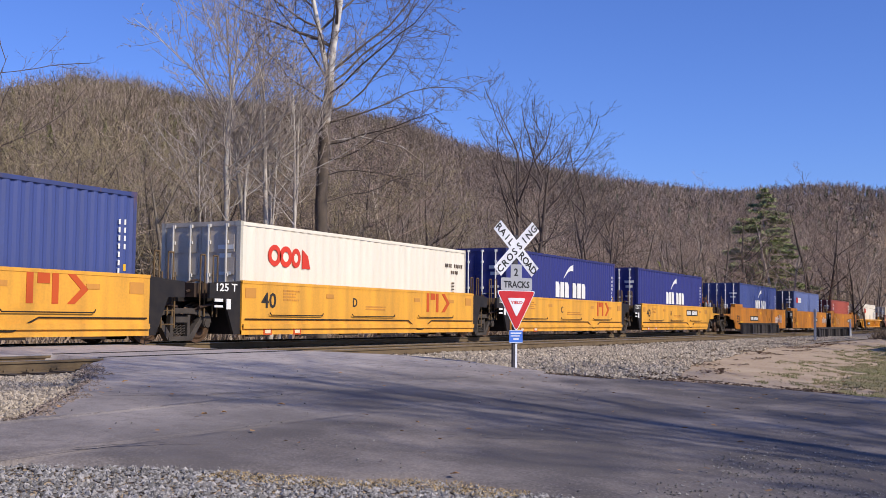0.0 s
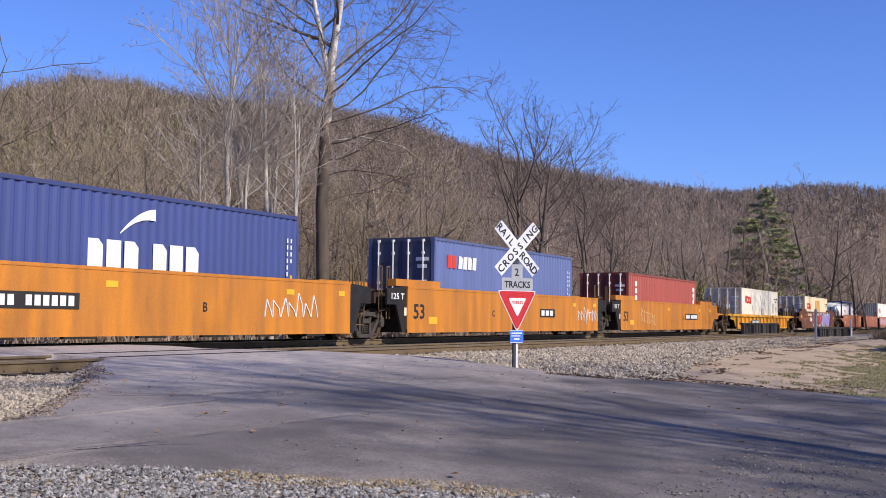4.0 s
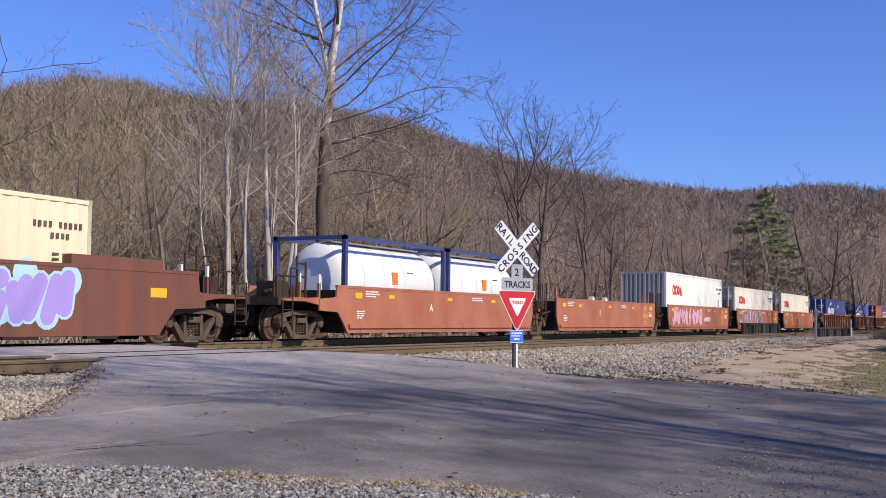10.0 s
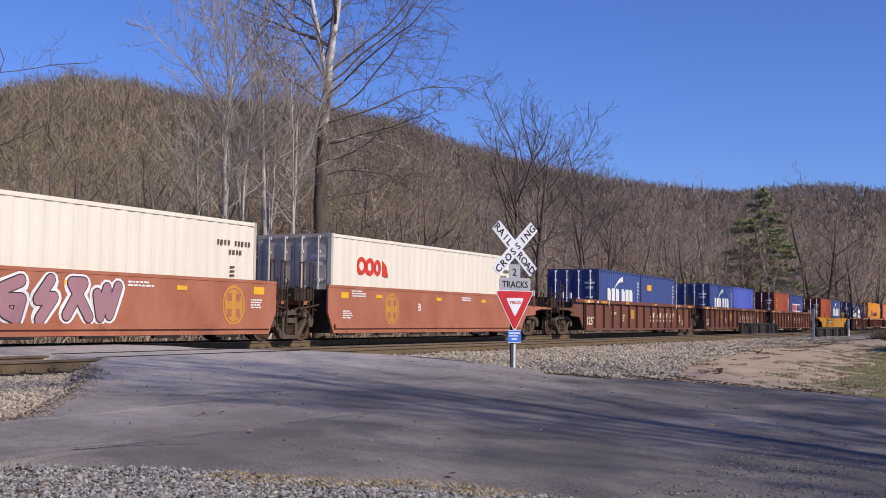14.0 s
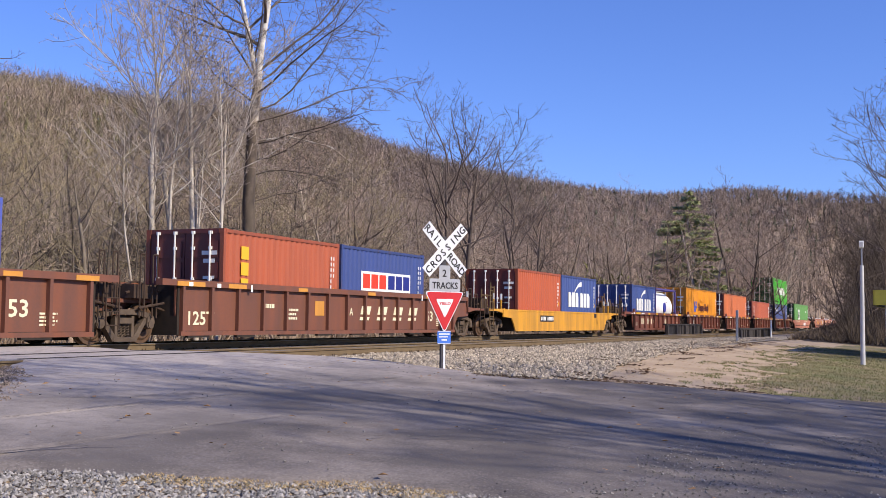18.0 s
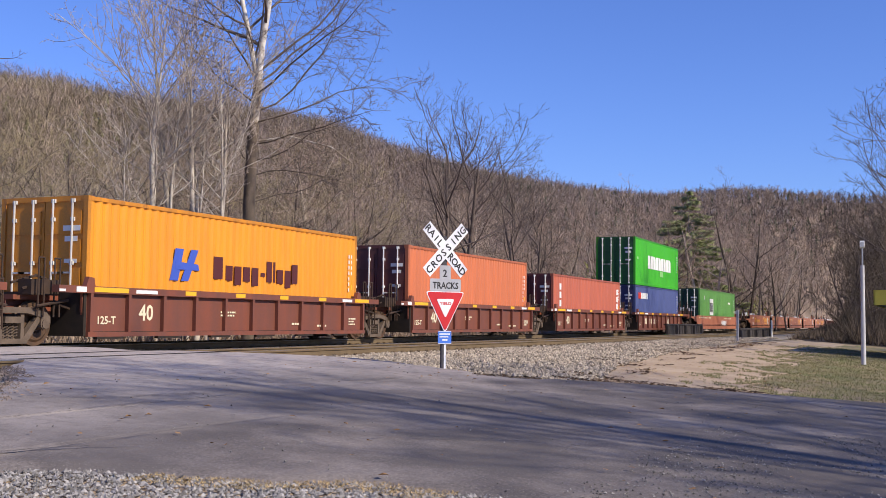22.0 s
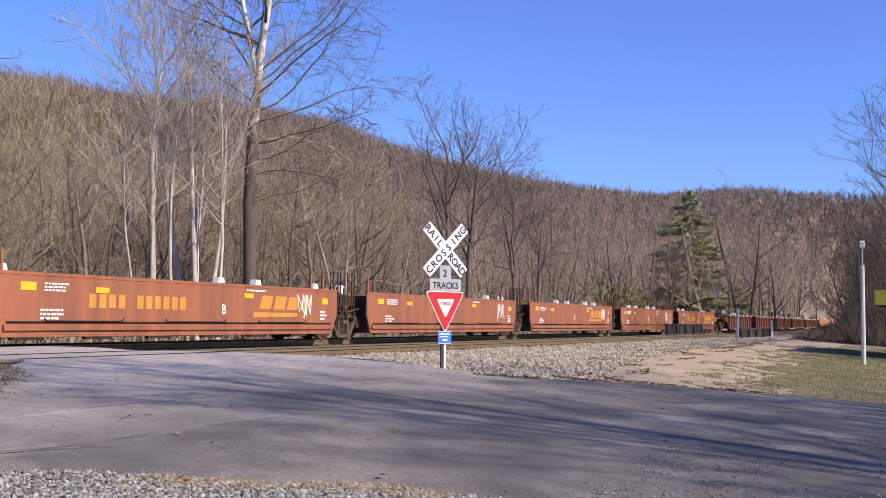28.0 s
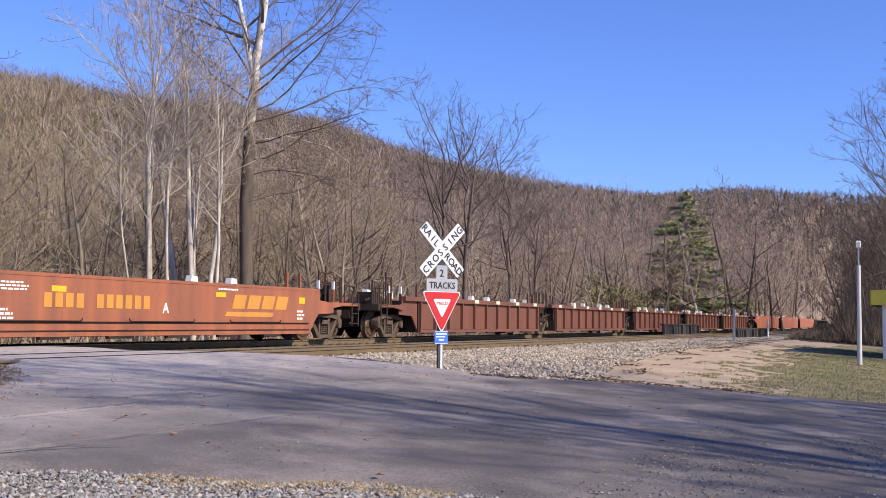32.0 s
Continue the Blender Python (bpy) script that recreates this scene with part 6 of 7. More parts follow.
crossing_sign(19.1, 8.37, -0.25, -31)

# ---- woods and hills ----
BARK = material("grey_bark", (0.36, 0.30, 0.235), (0.22, 0.175, 0.135), rough=0.95, scale=5, stretch=(1, 1, 0.3), fine=30, bump=0.4, spread=0.3)
PALE_BARK = material("pale_sycamore_bark", (0.56, 0.52, 0.46), (0.25, 0.20, 0.15), rough=0.9, scale=2.2, fine=14, amount=0.9, bump=0.2)
SKY_TWIG = material("dark_bare_twigs", (0.215, 0.165, 0.135), (0.13, 0.10, 0.08), rough=0.95, scale=0.5, fine=5, spread=0.2)
TWIG = material("bare_twigs", (0.44, 0.345, 0.26), (0.30, 0.225, 0.165), rough=0.95, scale=0.5, fine=5, spread=0.4)
FAR_TWIG = material("hillside_twigs", (0.52, 0.40, 0.305), (0.27, 0.205, 0.158), rough=0.95, scale=0.11, fine=0.6, amount=0.9, spread=0.2, island=True)
HILL = material("leaf_litter_slope", (0.30, 0.225, 0.165), (0.16, 0.12, 0.088), rough=0.95, scale=0.05, fine=0.8, amount=0.7, bump=0.5)
DARK_NEEDLE = material("far_pine_needles", (0.085, 0.10, 0.055), (0.05, 0.06, 0.035), rough=0.85, scale=0.1, fine=1, spread=0.35, island=True)
NEEDLE = material("pine_needles", (0.33, 0.35, 0.145), (0.20, 0.23, 0.095), rough=0.8, scale=1.0, fine=12, spread=0.35, island=True)
ROCK = material("grey_cliff_rock", (0.25, 0.225, 0.215), (0.12, 0.105, 0.10), rough=0.9, scale=0.15, fine=2, bump=0.6)

RIDGE_AZ = [0, 20, 34, 40.8, 44.2, 47.1, 49.6, 56, 60, 64.5, 68.8, 71.7, 74.5, 77.2, 80.4, 82.5, 84.2, 87.8, 95, 110]
RIDGE_EL = [7, 9.5, 10.8, 11.2, 12.1, 11.9, 11.4, 11.0, 10.4, 9.0, 7.9, 7.4, 7.0, 6.7, 7.0, 6.95, 6.7, 6.5, 6, 5]
RIDGE_R = [300, 300, 300, 300, 300, 300, 310, 340, 370, 410, 470, 520, 580, 650, 720, 760, 800, 860, 900, 900]
FOOT_R = [70, 70, 70, 70, 70, 72, 75, 82, 95, 110, 130, 150, 175, 220, 300, 380, 470, 640, 720, 760]


def hill_height(az, r):
    foot, top = ramp(az, RIDGE_AZ, FOOT_R), ramp(az, RIDGE_AZ, RIDGE_R)
    el = radians(ramp(az, RIDGE_AZ, RIDGE_EL))
    high = top * math.tan(el) - 9
    t = min(1.0, max(0.0, (r - foot) / (top - foot)))
    x, y = r * math.sin(radians(az)), r * math.cos(radians(az))
    lump = 5.0 * noise.noise(Vector((x * 0.012, y * 0.012, 1))) * t * (1.3 - t)
    if r > top:
        return -0.6 + high - (r - top) * 0.12
    return -0.6 + high * (0.75 * t + 0.25 * t * t * (3 - 2 * t)) + lump


def hills():
    v, f = [], []
    azs = [0 + 110 * i / 150 for i in range(151)]
    ts = [i / 40 for i in range(41)] + [1.15, 1.4]
    for az in azs:
        foot, top = ramp(az, RIDGE_AZ, FOOT_R), ramp(az, RIDGE_AZ, RIDGE_R)
        for t in ts:
            r = foot + (top - foot) * t
            v.append((r * math.sin(radians(az)), r * math.cos(radians(az)), hill_height(az, r) - (0.3 if t == 0 else 0)))
    k = len(ts)
    for i in range(150):
        for j in range(k - 1):
            f.append((i * k + j, i * k + j + 1, (i + 1) * k + j + 1, (i + 1) * k + j))
    me = bpy.data.meshes.new("hillside")
    me.from_pydata(v, [], f)
    me.materials.append(HILL)
    me.shade_smooth()
    tagged(new("hillside", me), "long wooded winter hillside behind the railway", "hillside", kind="structure")


hills()


def branches(seed, starts, kids, spread=0.85, rise=0.06, first=0.25, arch=0.0, wob=0.22, reach=(0.36, 0.6)):
    """Limbs of a bare tree as (a, b, ra, rb, level) pieces. starts: (base, direction, length, radius, level); kids: offspring of a limb, level by level."""
    r = random.Random(seed)
    out = []

    def limb(base, way, length, radius, level):
        n = (7, 7, 4, 2, 1, 1)[level]
        p, d = Vector(base), Vector(way).normalized()
        spots = []
        for i in range(n):
            w = wob * (0.35, 1.0, 1.3, 1.5, 1.5, 1.5)[level]
            lift = 0.02 if level == 0 else rise - arch * (i / n if level == 1 else 0.5)
            d = (d + Vector((r.uniform(-w, w), r.uniform(-w, w), r.uniform(-w, w) * 0.8 + lift))).normalized()
            q = p + d * (length / n)
            ra, rb = [radius * ((1 - 0.68 * f) * min(1.0, 0.12 + 3.2 * (1 - f)) if level == 0 else 1 - 0.82 * f) for f in (i / n, (i + 1) / n)]
            out.append((p, q, ra, rb, level))
            spots.append((p, q, rb, d))
            p = q
        if level < len(kids):
            low = first if level == 0 else 0.18
            for k in range(kids[level]):
                t = min(0.985, low + (1 - low) * (k + r.random() * 0.9) / kids[level])
                a, b, rb, dd = spots[min(n - 1, int(t * n))]
                side = Vector((r.uniform(-1, 1), r.uniform(-1, 1), r.uniform(-0.3, 0.45)))
                side = (side - dd * side.dot(dd)).normalized()
                w = dd * r.uniform(0.3, 0.85) + side * spread * r.uniform(0.7, 1.2)
                limb(a.lerp(b, (t * n) % 1), w, length * r.uniform(*reach) * (1.15 - 0.5 * t) * (1.0 if level < 2 else 0.85), max(0.005, rb * r.uniform(0.4, 0.62)), level + 1)

    for base, way, length, radius, level in starts:
        limb(base, way, length, radius, level)
    return out


def trunk_starts(seed, height, radius, stems=1, lean=0.0):
    """Upright stems for branches(): one, or several that lean apart."""
    r = random.Random(seed)
    out = []
    for i in range(stems):
        a = 2 * math.pi * i / stems + r.uniform(-0.4, 0.4)
        o, tilt = (0.3, r.uniform(0.08, 0.2)) if stems > 1 else (0, 0.03)
        out.append(((o * math.cos(a), o * math.sin(a), -0.25), (lean + tilt * math.cos(a), tilt * math.sin(a), 1), height * (1 if i == 0 else r.uniform(0.7, 0.98)), radius * (1 if i == 0 else 0.8), 0))
    return out


def run_of(pieces, level):
    """Points and radii of the first limb of a level."""
    mine = [p for p in pieces if p[4] == level]
    points, radii = [mine[0][0]], [mine[0][2]]
    for a, b, ra, rb, _ in mine:
        if (a - points[-1]).length > 1e-6:
            break
        points.append(b)
        radii.append(rb)
    return points, radii


def spike(shape, a, b, r):
    """A thin tapering twig with three sides."""
    way = (b - a).normalized()
    u = way.orthogonal().normalized()
    w = way.cross(u)
    n = len(shape.v)
    shape.v += [tuple(a + u * r), tuple(a - u * (r * 0.5) + w * (r * 0.87)), tuple(a - u * (r * 0.5) - w * (r * 0.87)), tuple(b)]
    shape.f += [(n, n + 1, n + 3), (n + 1, n + 2, n + 3), (n + 2, n, n + 3)]


def tree_meshes(pieces, bark, twig, thin=1.0, least=0.008):
    """The trunk with its limbs, and the crown of branches and twigs."""
    trunk, crown = Shape(), Shape()
    for a, b, ra, rb, level in pieces:
        if level == 0:
            trunk.tube(a, b, ra, rb, 8, False)
        elif level == 1:
            trunk.tube(a, b, max(ra, 0.02), max(rb, 0.014), 5, False)
        elif level == 2:
            crown.tube(a, b, max(ra, least * 1.2) * thin, max(rb, least) * thin, 3, False)
        else:
            spike(crown, a, b, max(ra, least) * thin)
    return trunk.mesh("trunk", bark, True), crown.mesh("crown", twig)


def tree(meshes, x, y, z, turn, size, label, group="bare trees behind the railway", name="bare_tree"):
    t = thing(name, label, "tree", (x, y, z), turn, group)
    t.scale = (size, size, size)
    part("trunk", meshes[0], BARK, t)
    part("crown", meshes[1], TWIG, t)
    return t


LIMB_BARK = material("dark_brown_limb_bark", (0.17, 0.132, 0.105), (0.09, 0.07, 0.055), rough=0.95, scale=4, stretch=(1, 1, 0.3), fine=20, amount=0.7, spread=0.45)
OLIVE_TWIG = material("olive_tan_near_twigs", (0.36, 0.295, 0.17), (0.25, 0.20, 0.115), rough=0.95, scale=0.4, fine=5, spread=0.3)
ROSE_TWIG = material("rosy_brown_near_twigs", (0.37, 0.27, 0.21), (0.26, 0.18, 0.14), rough=0.95, scale=0.4, fine=5, spread=0.3)
WOOD = [tree_meshes(branches(100 + k, trunk_starts(k, 11 + k % 3, 0.17 + 0.025 * (k % 3), 1 + (k % 3 == 2)), (12 - 3 * (k % 3 == 2), 6, 4, 3), 1.0, 0.08, 0.2), (LIMB_BARK, BARK, LIMB_BARK)[k % 3 - k // 3], (TWIG, OLIVE_TWIG, ROSE_TWIG)[k % 3], 1.15) for k in range(9)]


def polar(az, r):
    return r * math.sin(radians(az)), r * math.cos(radians(az))


rr = random.Random(11)
for k in range(165):
    az = 33 + 51 * (k + rr.random()) / 165
    near = 25.5 / max(0.2, math.cos(radians(az)))
    r = near * rr.uniform(1.0, 1.6) if k % 3 else near * rr.uniform(1.0, 1.12)
    x, y = polar(az, r)
    high = r * math.tan(radians(ramp(az, RIDGE_AZ, RIDGE_EL) * rr.uniform(0.5, 0.9)))
    kind = rr.choice((1, 4, 7, 0, 3)) if az < 52 else (rr.randrange(9) if az < 66 else rr.choice((0, 2, 3, 5, 6, 8)))
    tree(WOOD[kind], x, y, -0.65, rr.uniform(0, 360), min(1.2, high / 12.5), "bare grey-brown winter tree in the wood's edge")

HEAVY = [tree_meshes(branches(180 + k, trunk_starts(60 + k, 10.5, 0.22, 1 + k % 2), (9, 6, 5, 3), 1.05, 0.09, 0.22, wob=0.3), LIMB_BARK, (ROSE_TWIG, TWIG, OLIVE_TWIG)[k], 1.2) for k in range(3)]
for k in range(34):
    az = 36 + 42 * (k + rr.random()) / 34
    x, y = polar(az, 26.0 / math.cos(radians(az)) * rr.uniform(1.0, 1.25))
    high = math.hypot(x, y) * math.tan(radians(ramp(az, RIDGE_AZ, RIDGE_EL) * rr.uniform(0.5, 0.8)))
    tree(HEAVY[k % 3], x, y, -0.65, rr.uniform(0, 360), min(1.15, high / 11.5), "dark-limbed bare tree in the wood's edge")

# the tall trees that stand out against the sky
GREY_BARK = material("ash_grey_bark", (0.60, 0.55, 0.48), (0.36, 0.31, 0.26), rough=0.95, scale=4, stretch=(1, 1, 0.3), fine=20, amount=0.8, bump=0.3)
DARK_BARK = material("dark_lower_bark", (0.17, 0.13, 0.10), (0.10, 0.078, 0.06), rough=0.95, scale=4, stretch=(1, 1, 0.3), fine=20, amount=0.8, bump=0.4)


WHITE_BARK = material("white_sycamore_bark", (0.82, 0.80, 0.76), (0.55, 0.50, 0.44), rough=0.9, scale=2.5, fine=14, amount=0.7, bump=0.15)
CLUMP_TWIG = material("grey_brown_twigs", (0.37, 0.31, 0.265), (0.25, 0.205, 0.17), rough=0.95, scale=0.5, fine=5, spread=0.2)


def sycamore():
    """Dark lower trunk, a fork high up into two white limbs, long arching boughs to one side."""
    az = 56.45
    t = thing("sycamore", "tall bare sycamore, dark trunk below and white limbs above", "tree", (*polar(az, 42.5), -0.65), 0, "bare trees behind the railway")
    across = Vector((math.cos(radians(az)), -math.sin(radians(az)), 0))
    deep = Vector((math.sin(radians(az)), math.cos(radians(az)), 0))
    up = Vector((0, 0, 1))
    fork = Vector((0, 0, 10.2)) + across * 0.22
    trunk = Shape()
    pts = [Vector((0, 0, -0.3)), across * 0.05 + up * 2.5, across * -0.04 + up * 5.6, across * 0.06 + up * 8.6]
    for i, (a, b) in enumerate(zip(pts, pts[1:])):
        trunk.tube(a, b, 0.27 - 0.022 * i, 0.27 - 0.022 * (i + 1), 10, False)
    part("trunk", trunk.mesh("trunk", DARK_BARK, True), DARK_BARK, t)
    part("upper_trunk", Shape().tube(pts[-1], fork, 0.20, 0.17, 10, False).mesh("upper_trunk", PALE_BARK, True), PALE_BARK, t, "pale peeling bark")
    tops = [branches(31, [(fork, up + across * 0.07, 9.5, 0.135, 0)], (14, 8, 6, 5), 0.9, 0.05, 0.12), branches(32, [(fork, up - across * 0.24 + deep * 0.1, 8.5, 0.11, 0)], (13, 8, 6, 5), 0.9, 0.05, 0.12)]
    # boughs: height, side, lift, length, thickness
    rows = ((10.4, 1.0, 0.95, 8.0, 0.075), (10.0, 1.0, 0.62, 7.6, 0.065), (9.6, 1.0, 0.72, 7.2, 0.06), (9.0, 1.0, 0.5, 7.0, 0.06), (8.6, 1.0, 0.32, 6.4, 0.055), (7.8, 1.0, 0.16, 5.6, 0.05), (11.0, 0.7, 1.3, 7.5, 0.055), (10.4, -1.0, 1.3, 5.0, 0.06), (9.4, -1.0, 0.95, 4.6, 0.055),
            (7.0, -1.0, 0.5, 3.6, 0.05), (5.6, 1.0, 0.25, 4.2, 0.04), (4.4, -1.0, 0.05, 3.2, 0.04), (6.6, 1.0, 0.4, 4.6, 0.045), (7.2, 1.0, -0.05, 4.6, 0.045), (8.2, -0.6, 0.6, 4.0, 0.05), (3.6, -1.0, 0.35, 3.0, 0.035), (3.2, 1.0, 0.3, 3.0, 0.035))
    boughs = [branches(37 + i, [(up * z + across * 0.05, across * s + up * (lift + 0.12) + deep * (0.45 * math.sin(z * 7)), length * 0.95, r * 0.72, 1)], (0, 14, 7, 5), 0.95, 0.03, arch=0.10, wob=0.33, reach=(0.3, 0.5)) for i, (z, s, lift, length, r) in enumerate(rows)]
    twig = Shape()
    for pieces in tops + boughs:
        white = pieces in tops
        for a, b, ra, rb, level in pieces:
            if level == 1 and white:
                twig.tube(a, b, max(ra, 0.02), max(rb, 0.012), 5, False)
            elif level == 2:
                twig.tube(a, b, max(ra, 0.011), max(rb, 0.008), 3, False)
            elif level > 2:
                spike(twig, a, b, max(ra, 0.0085))
        mat = WHITE_BARK if white else DARK_BARK
        stem = Shape().chain(*run_of(pieces, 0 if white else 1), 8 if white else 6)
        part("white_limb" if white else "bough", stem.mesh("limb", mat, True), mat, t, "white upper limb" if white else "")
    # one pale dead branch that hangs down
    hang = [up * 7.9 + across * 0.1, up * 8.15 + across * 1.4, up * 7.8 + across * 3.0, up * 7.2 + across * 3.8, up * 6.0 + across * 3.85]
    dead = Shape()
    for i, (a, b) in enumerate(zip(hang, hang[1:])):
        dead.tube(a, b, 0.04 - 0.006 * i, 0.034 - 0.006 * i, 5, False)
    part("dead_branch", dead.mesh("dead_branch", PALE_BARK, True), PALE_BARK, t, "pale dead branch")
    part("crown", twig.mesh("crown", SKY_TWIG), SKY_TWIG, t)


sycamore()


def stem_clump():
    """Slender pale stems that rise from one spot and meet in a fine twiggy crown."""
    az = 52.7
    t = thing("tree_clump", "clump of slender pale grey stems with a fine twiggy crown", "tree", (*polar(az, 41), -0.65), 0, "bare trees behind the railway")
    across = Vector((math.cos(radians(az)), -math.sin(radians(az)), 0))
    deep = Vector((math.sin(radians(az)), math.cos(radians(az)), 0))
    up = Vector((0, 0, 1))
    r = random.Random(8)
    twig = Shape()
    # stems: place, lean, length, thickness
    for k, (s, lean, length, thick) in enumerate(((-0.62, -0.03, 12.0, 0.14), (-0.42, -0.10, 9.5, 0.09), (0.2, -0.16, 10.5, 0.08), (0.60, -0.09, 13.0, 0.13), (0.78, -0.03, 12.0, 0.11), (0.95, 0.05, 12.5, 0.125), (1.15, 0.10, 11.0, 0.10), (1.55, 0.12, 9.5, 0.08), (-0.75, -0.34, 8.0, 0.06), (0.5, 0.22, 9.0, 0.06))):
        pieces = branches(50 + k, [(across * s + deep * r.uniform(-0.6, 0.6) - up * 0.2, up + across * lean + deep * r.uniform(-0.1, 0.1), length, thick, 0)], (14, 7, 5, 4), 0.75, 0.1, 0.48, wob=0.22, reach=(0.30, 0.48))
        stem = Shape()
        for a, b, ra, rb, level in pieces:
            if level == 0:
                stem.tube(a, b, ra, max(rb, 0.02), 6, False)
            elif level == 1:
                stem.tube(a, b, max(ra, 0.014), max(rb, 0.01), 4, False)
            elif level == 2:
                twig.tube(a, b, max(ra, 0.010), max(rb, 0.008), 3, False)
            else:
                spike(twig, a, b, max(ra, 0.0085))
        part("stem", stem.mesh("stem", GREY_BARK, True), GREY_BARK, t)
    part("crown", twig.mesh("crown", CLUMP_TWIG), CLUMP_TWIG, t)


stem_clump()
FORK_BARK = material("grey_brown_fork_bark", (0.17, 0.13, 0.105), (0.10, 0.077, 0.065), rough=0.95, scale=2, fine=10, amount=0.7)
FORK = []
for k in range(3):
    rk = random.Random(700 + k)
    starts = [((0, 0, -0.2), (0.02, 0, 1), 10.5, 0.15, 0)]
    for i in range(7):
        a = i * 1.05 + rk.uniform(-0.3, 0.3)
        starts.append(((0, 0, 4.2 + 0.75 * i), (0.62 * math.cos(a), 0.62 * math.sin(a), 0.95), rk.uniform(3.8, 5.0), 0.06, 1))
    FORK.append(tree_meshes(branches(710 + k, starts, (7, 8, 5, 4), 0.8, 0.08, 0.45), FORK_BARK, FORK_BARK, 1.0, 0.008))
tree(FORK[0], *polar(66.5, 60), -0.65, 10, 1.05, "bare forked tree above the wood's edge", name="forked_tree")
tree(FORK[1], *polar(67.6, 63), -0.65, 80, 1.08, "bare forked tree above the wood's edge", name="forked_tree")
tree(FORK[2], *polar(69.9, 72), -0.65, 140, 0.98, "bare forked tree above the wood's edge", name="forked_tree")
tree(FORK[0], *polar(71.1, 80), -0.65, 240, 0.92, "bare forked tree above the wood's edge", name="forked_tree")
SLIM = tree_meshes(branches(808, trunk_starts(8, 12.5, 0.16), (13, 6, 4, 4), 0.85, 0.08, 0.28), FORK_BARK, SKY_TWIG, 1.0)
tree(SLIM, *polar(38.9, 47), -0.65, 200, 0.95, "bare tree at the end of the wood", name="bare_tree")

# the thicket and tall trees beyond the grass verge
BROAD = tree_meshes(branches(909, trunk_starts(9, 13.0, 0.2), (16, 7, 5, 4), 0.85, 0.1, 0.2), FORK_BARK, SKY_TWIG, 1.0, 0.01)
THICKET_TWIG = material("thicket_branches", (0.145, 0.11, 0.08), (0.085, 0.064, 0.047), rough=0.95, scale=0.5, fine=5, spread=0.3)
THICKET = [tree_meshes(branches(920 + k, trunk_starts(20 + k, 11, 0.11, 2), (11, 6, 4, 3), 0.8, 0.1, 0.12), FORK_BARK, THICKET_TWIG, 1.3, 0.011) for k in range(3)]
tree(BROAD, *polar(88.9, 70), -1.0, 60, 1.0, "tall bare tree beyond the grass verge", "trees beyond the verge")
tree(BROAD, *polar(90.2, 80), -1.0, 200, 1.4, "tall bare tree beyond the grass verge", "trees beyond the verge")
for k in range(48):
    x = rr.uniform(84, 150)
    y = rr.uniform(1.0, x * 0.066)
    tree(THICKET[k % 3], x, y, -0.6, rr.uniform(0, 360), rr.uniform(0.5, 1.0), "dense bare thicket tree beside the track", "trees beyond the verge", "thicket_tree")

# trees south of the road, whose shadows lie across it
TALL = tree_meshes(branches(641, trunk_starts(41, 13, 0.17, 1, -0.06), (12, 6, 4, 4), 0.8, 0.1, 0.5), BARK, TWIG, 1.0, 0.012)
SPREAD = tree_meshes(branches(655, trunk_starts(55, 14, 0.24), (16, 7, 5, 4), 0.95, 0.09, 0.25), BARK, TWIG, 1.05, 0.011)
for k, (kind, x, y, size) in enumerate(((TALL, 9.7, -17.0, 1.6), (SPREAD, 15.6, -10.5, 0.74), (SPREAD, 18.5, -11.0, 0.85), (SPREAD, 21.5, -12.5, 0.85), (SLIM, 25.0, -12.0, 0.85), (SLIM, 29.0, -15.0, 1.0), (SPREAD, 13.5, -16.0, 0.9), (SPREAD, 12.8, -9.0, 0.55), (SPREAD, 9.6, -9.5, 0.6), (SPREAD, 7.6, -20.0, 1.2), (SPREAD, 56.0, -5.5, 0.9), (SPREAD, 65.0, -4.0, 1.0), (SPREAD, 47.0, -9.0, 0.9))):
    tree(kind, x, y, -1.05, 47 * k if k else 0, size, "bare roadside tree south of the road", "trees south of the road", "roadside_tree")


def pine(seed, height, width):
    """A pine: a straight trunk and tiers of boughs, each bough a spray of many short needle tufts."""
    r = random.Random(seed)
    trunk = Shape().tube((0, 0, -0.2), (0, 0, height * 0.55), 0.22, 0.12, 8).tube((0, 0, height * 0.55), (0, 0, height), 0.12, 0.02, 6)
    crown, v, f = Shape(), [], []
    tiers = 26
    for i in range(tiers):
        t = i / (tiers - 1)
        z = height * (0.10 + 0.88 * t)
        reach = width / 2 * (1 - t) ** 0.55 * r.uniform(0.75, 1.1) + 0.25
        for k in range(7 if t < 0.8 else 4):
            a = r.uniform(0, 6.28)
            ll = reach * r.uniform(0.55, 1.1)
            d = Vector((math.cos(a), math.sin(a), r.uniform(-0.25, 0.12)))
            base = Vector((0, 0, z))
            tip = base + d * ll
            crown.tube(base, tip, 0.04, 0.012, 4, False)
            n = max(5, int(ll * 10))
            for j in range(n):
                q = base.lerp(tip, 0.25 + 0.75 * j / n)
                for m in range(11):
                    e = Vector((r.uniform(-1, 1), r.uniform(-1, 1), r.uniform(-0.5, 0.35))).normalized() * r.uniform(0.3, 0.65)
                    w = e.orthogonal().normalized() * 0.10
                    s = len(v)
                    v.extend([tuple(q - w), tuple(q + w), tuple(q + e)])
                    f.append((s, s + 1, s + 2))
    me = bpy.data.meshes.new("needles")
    me.from_pydata(v, [], f)
    me.materials.append(NEEDLE)
    return trunk.mesh("trunk", BARK), crown.mesh("boughs", BARK), me


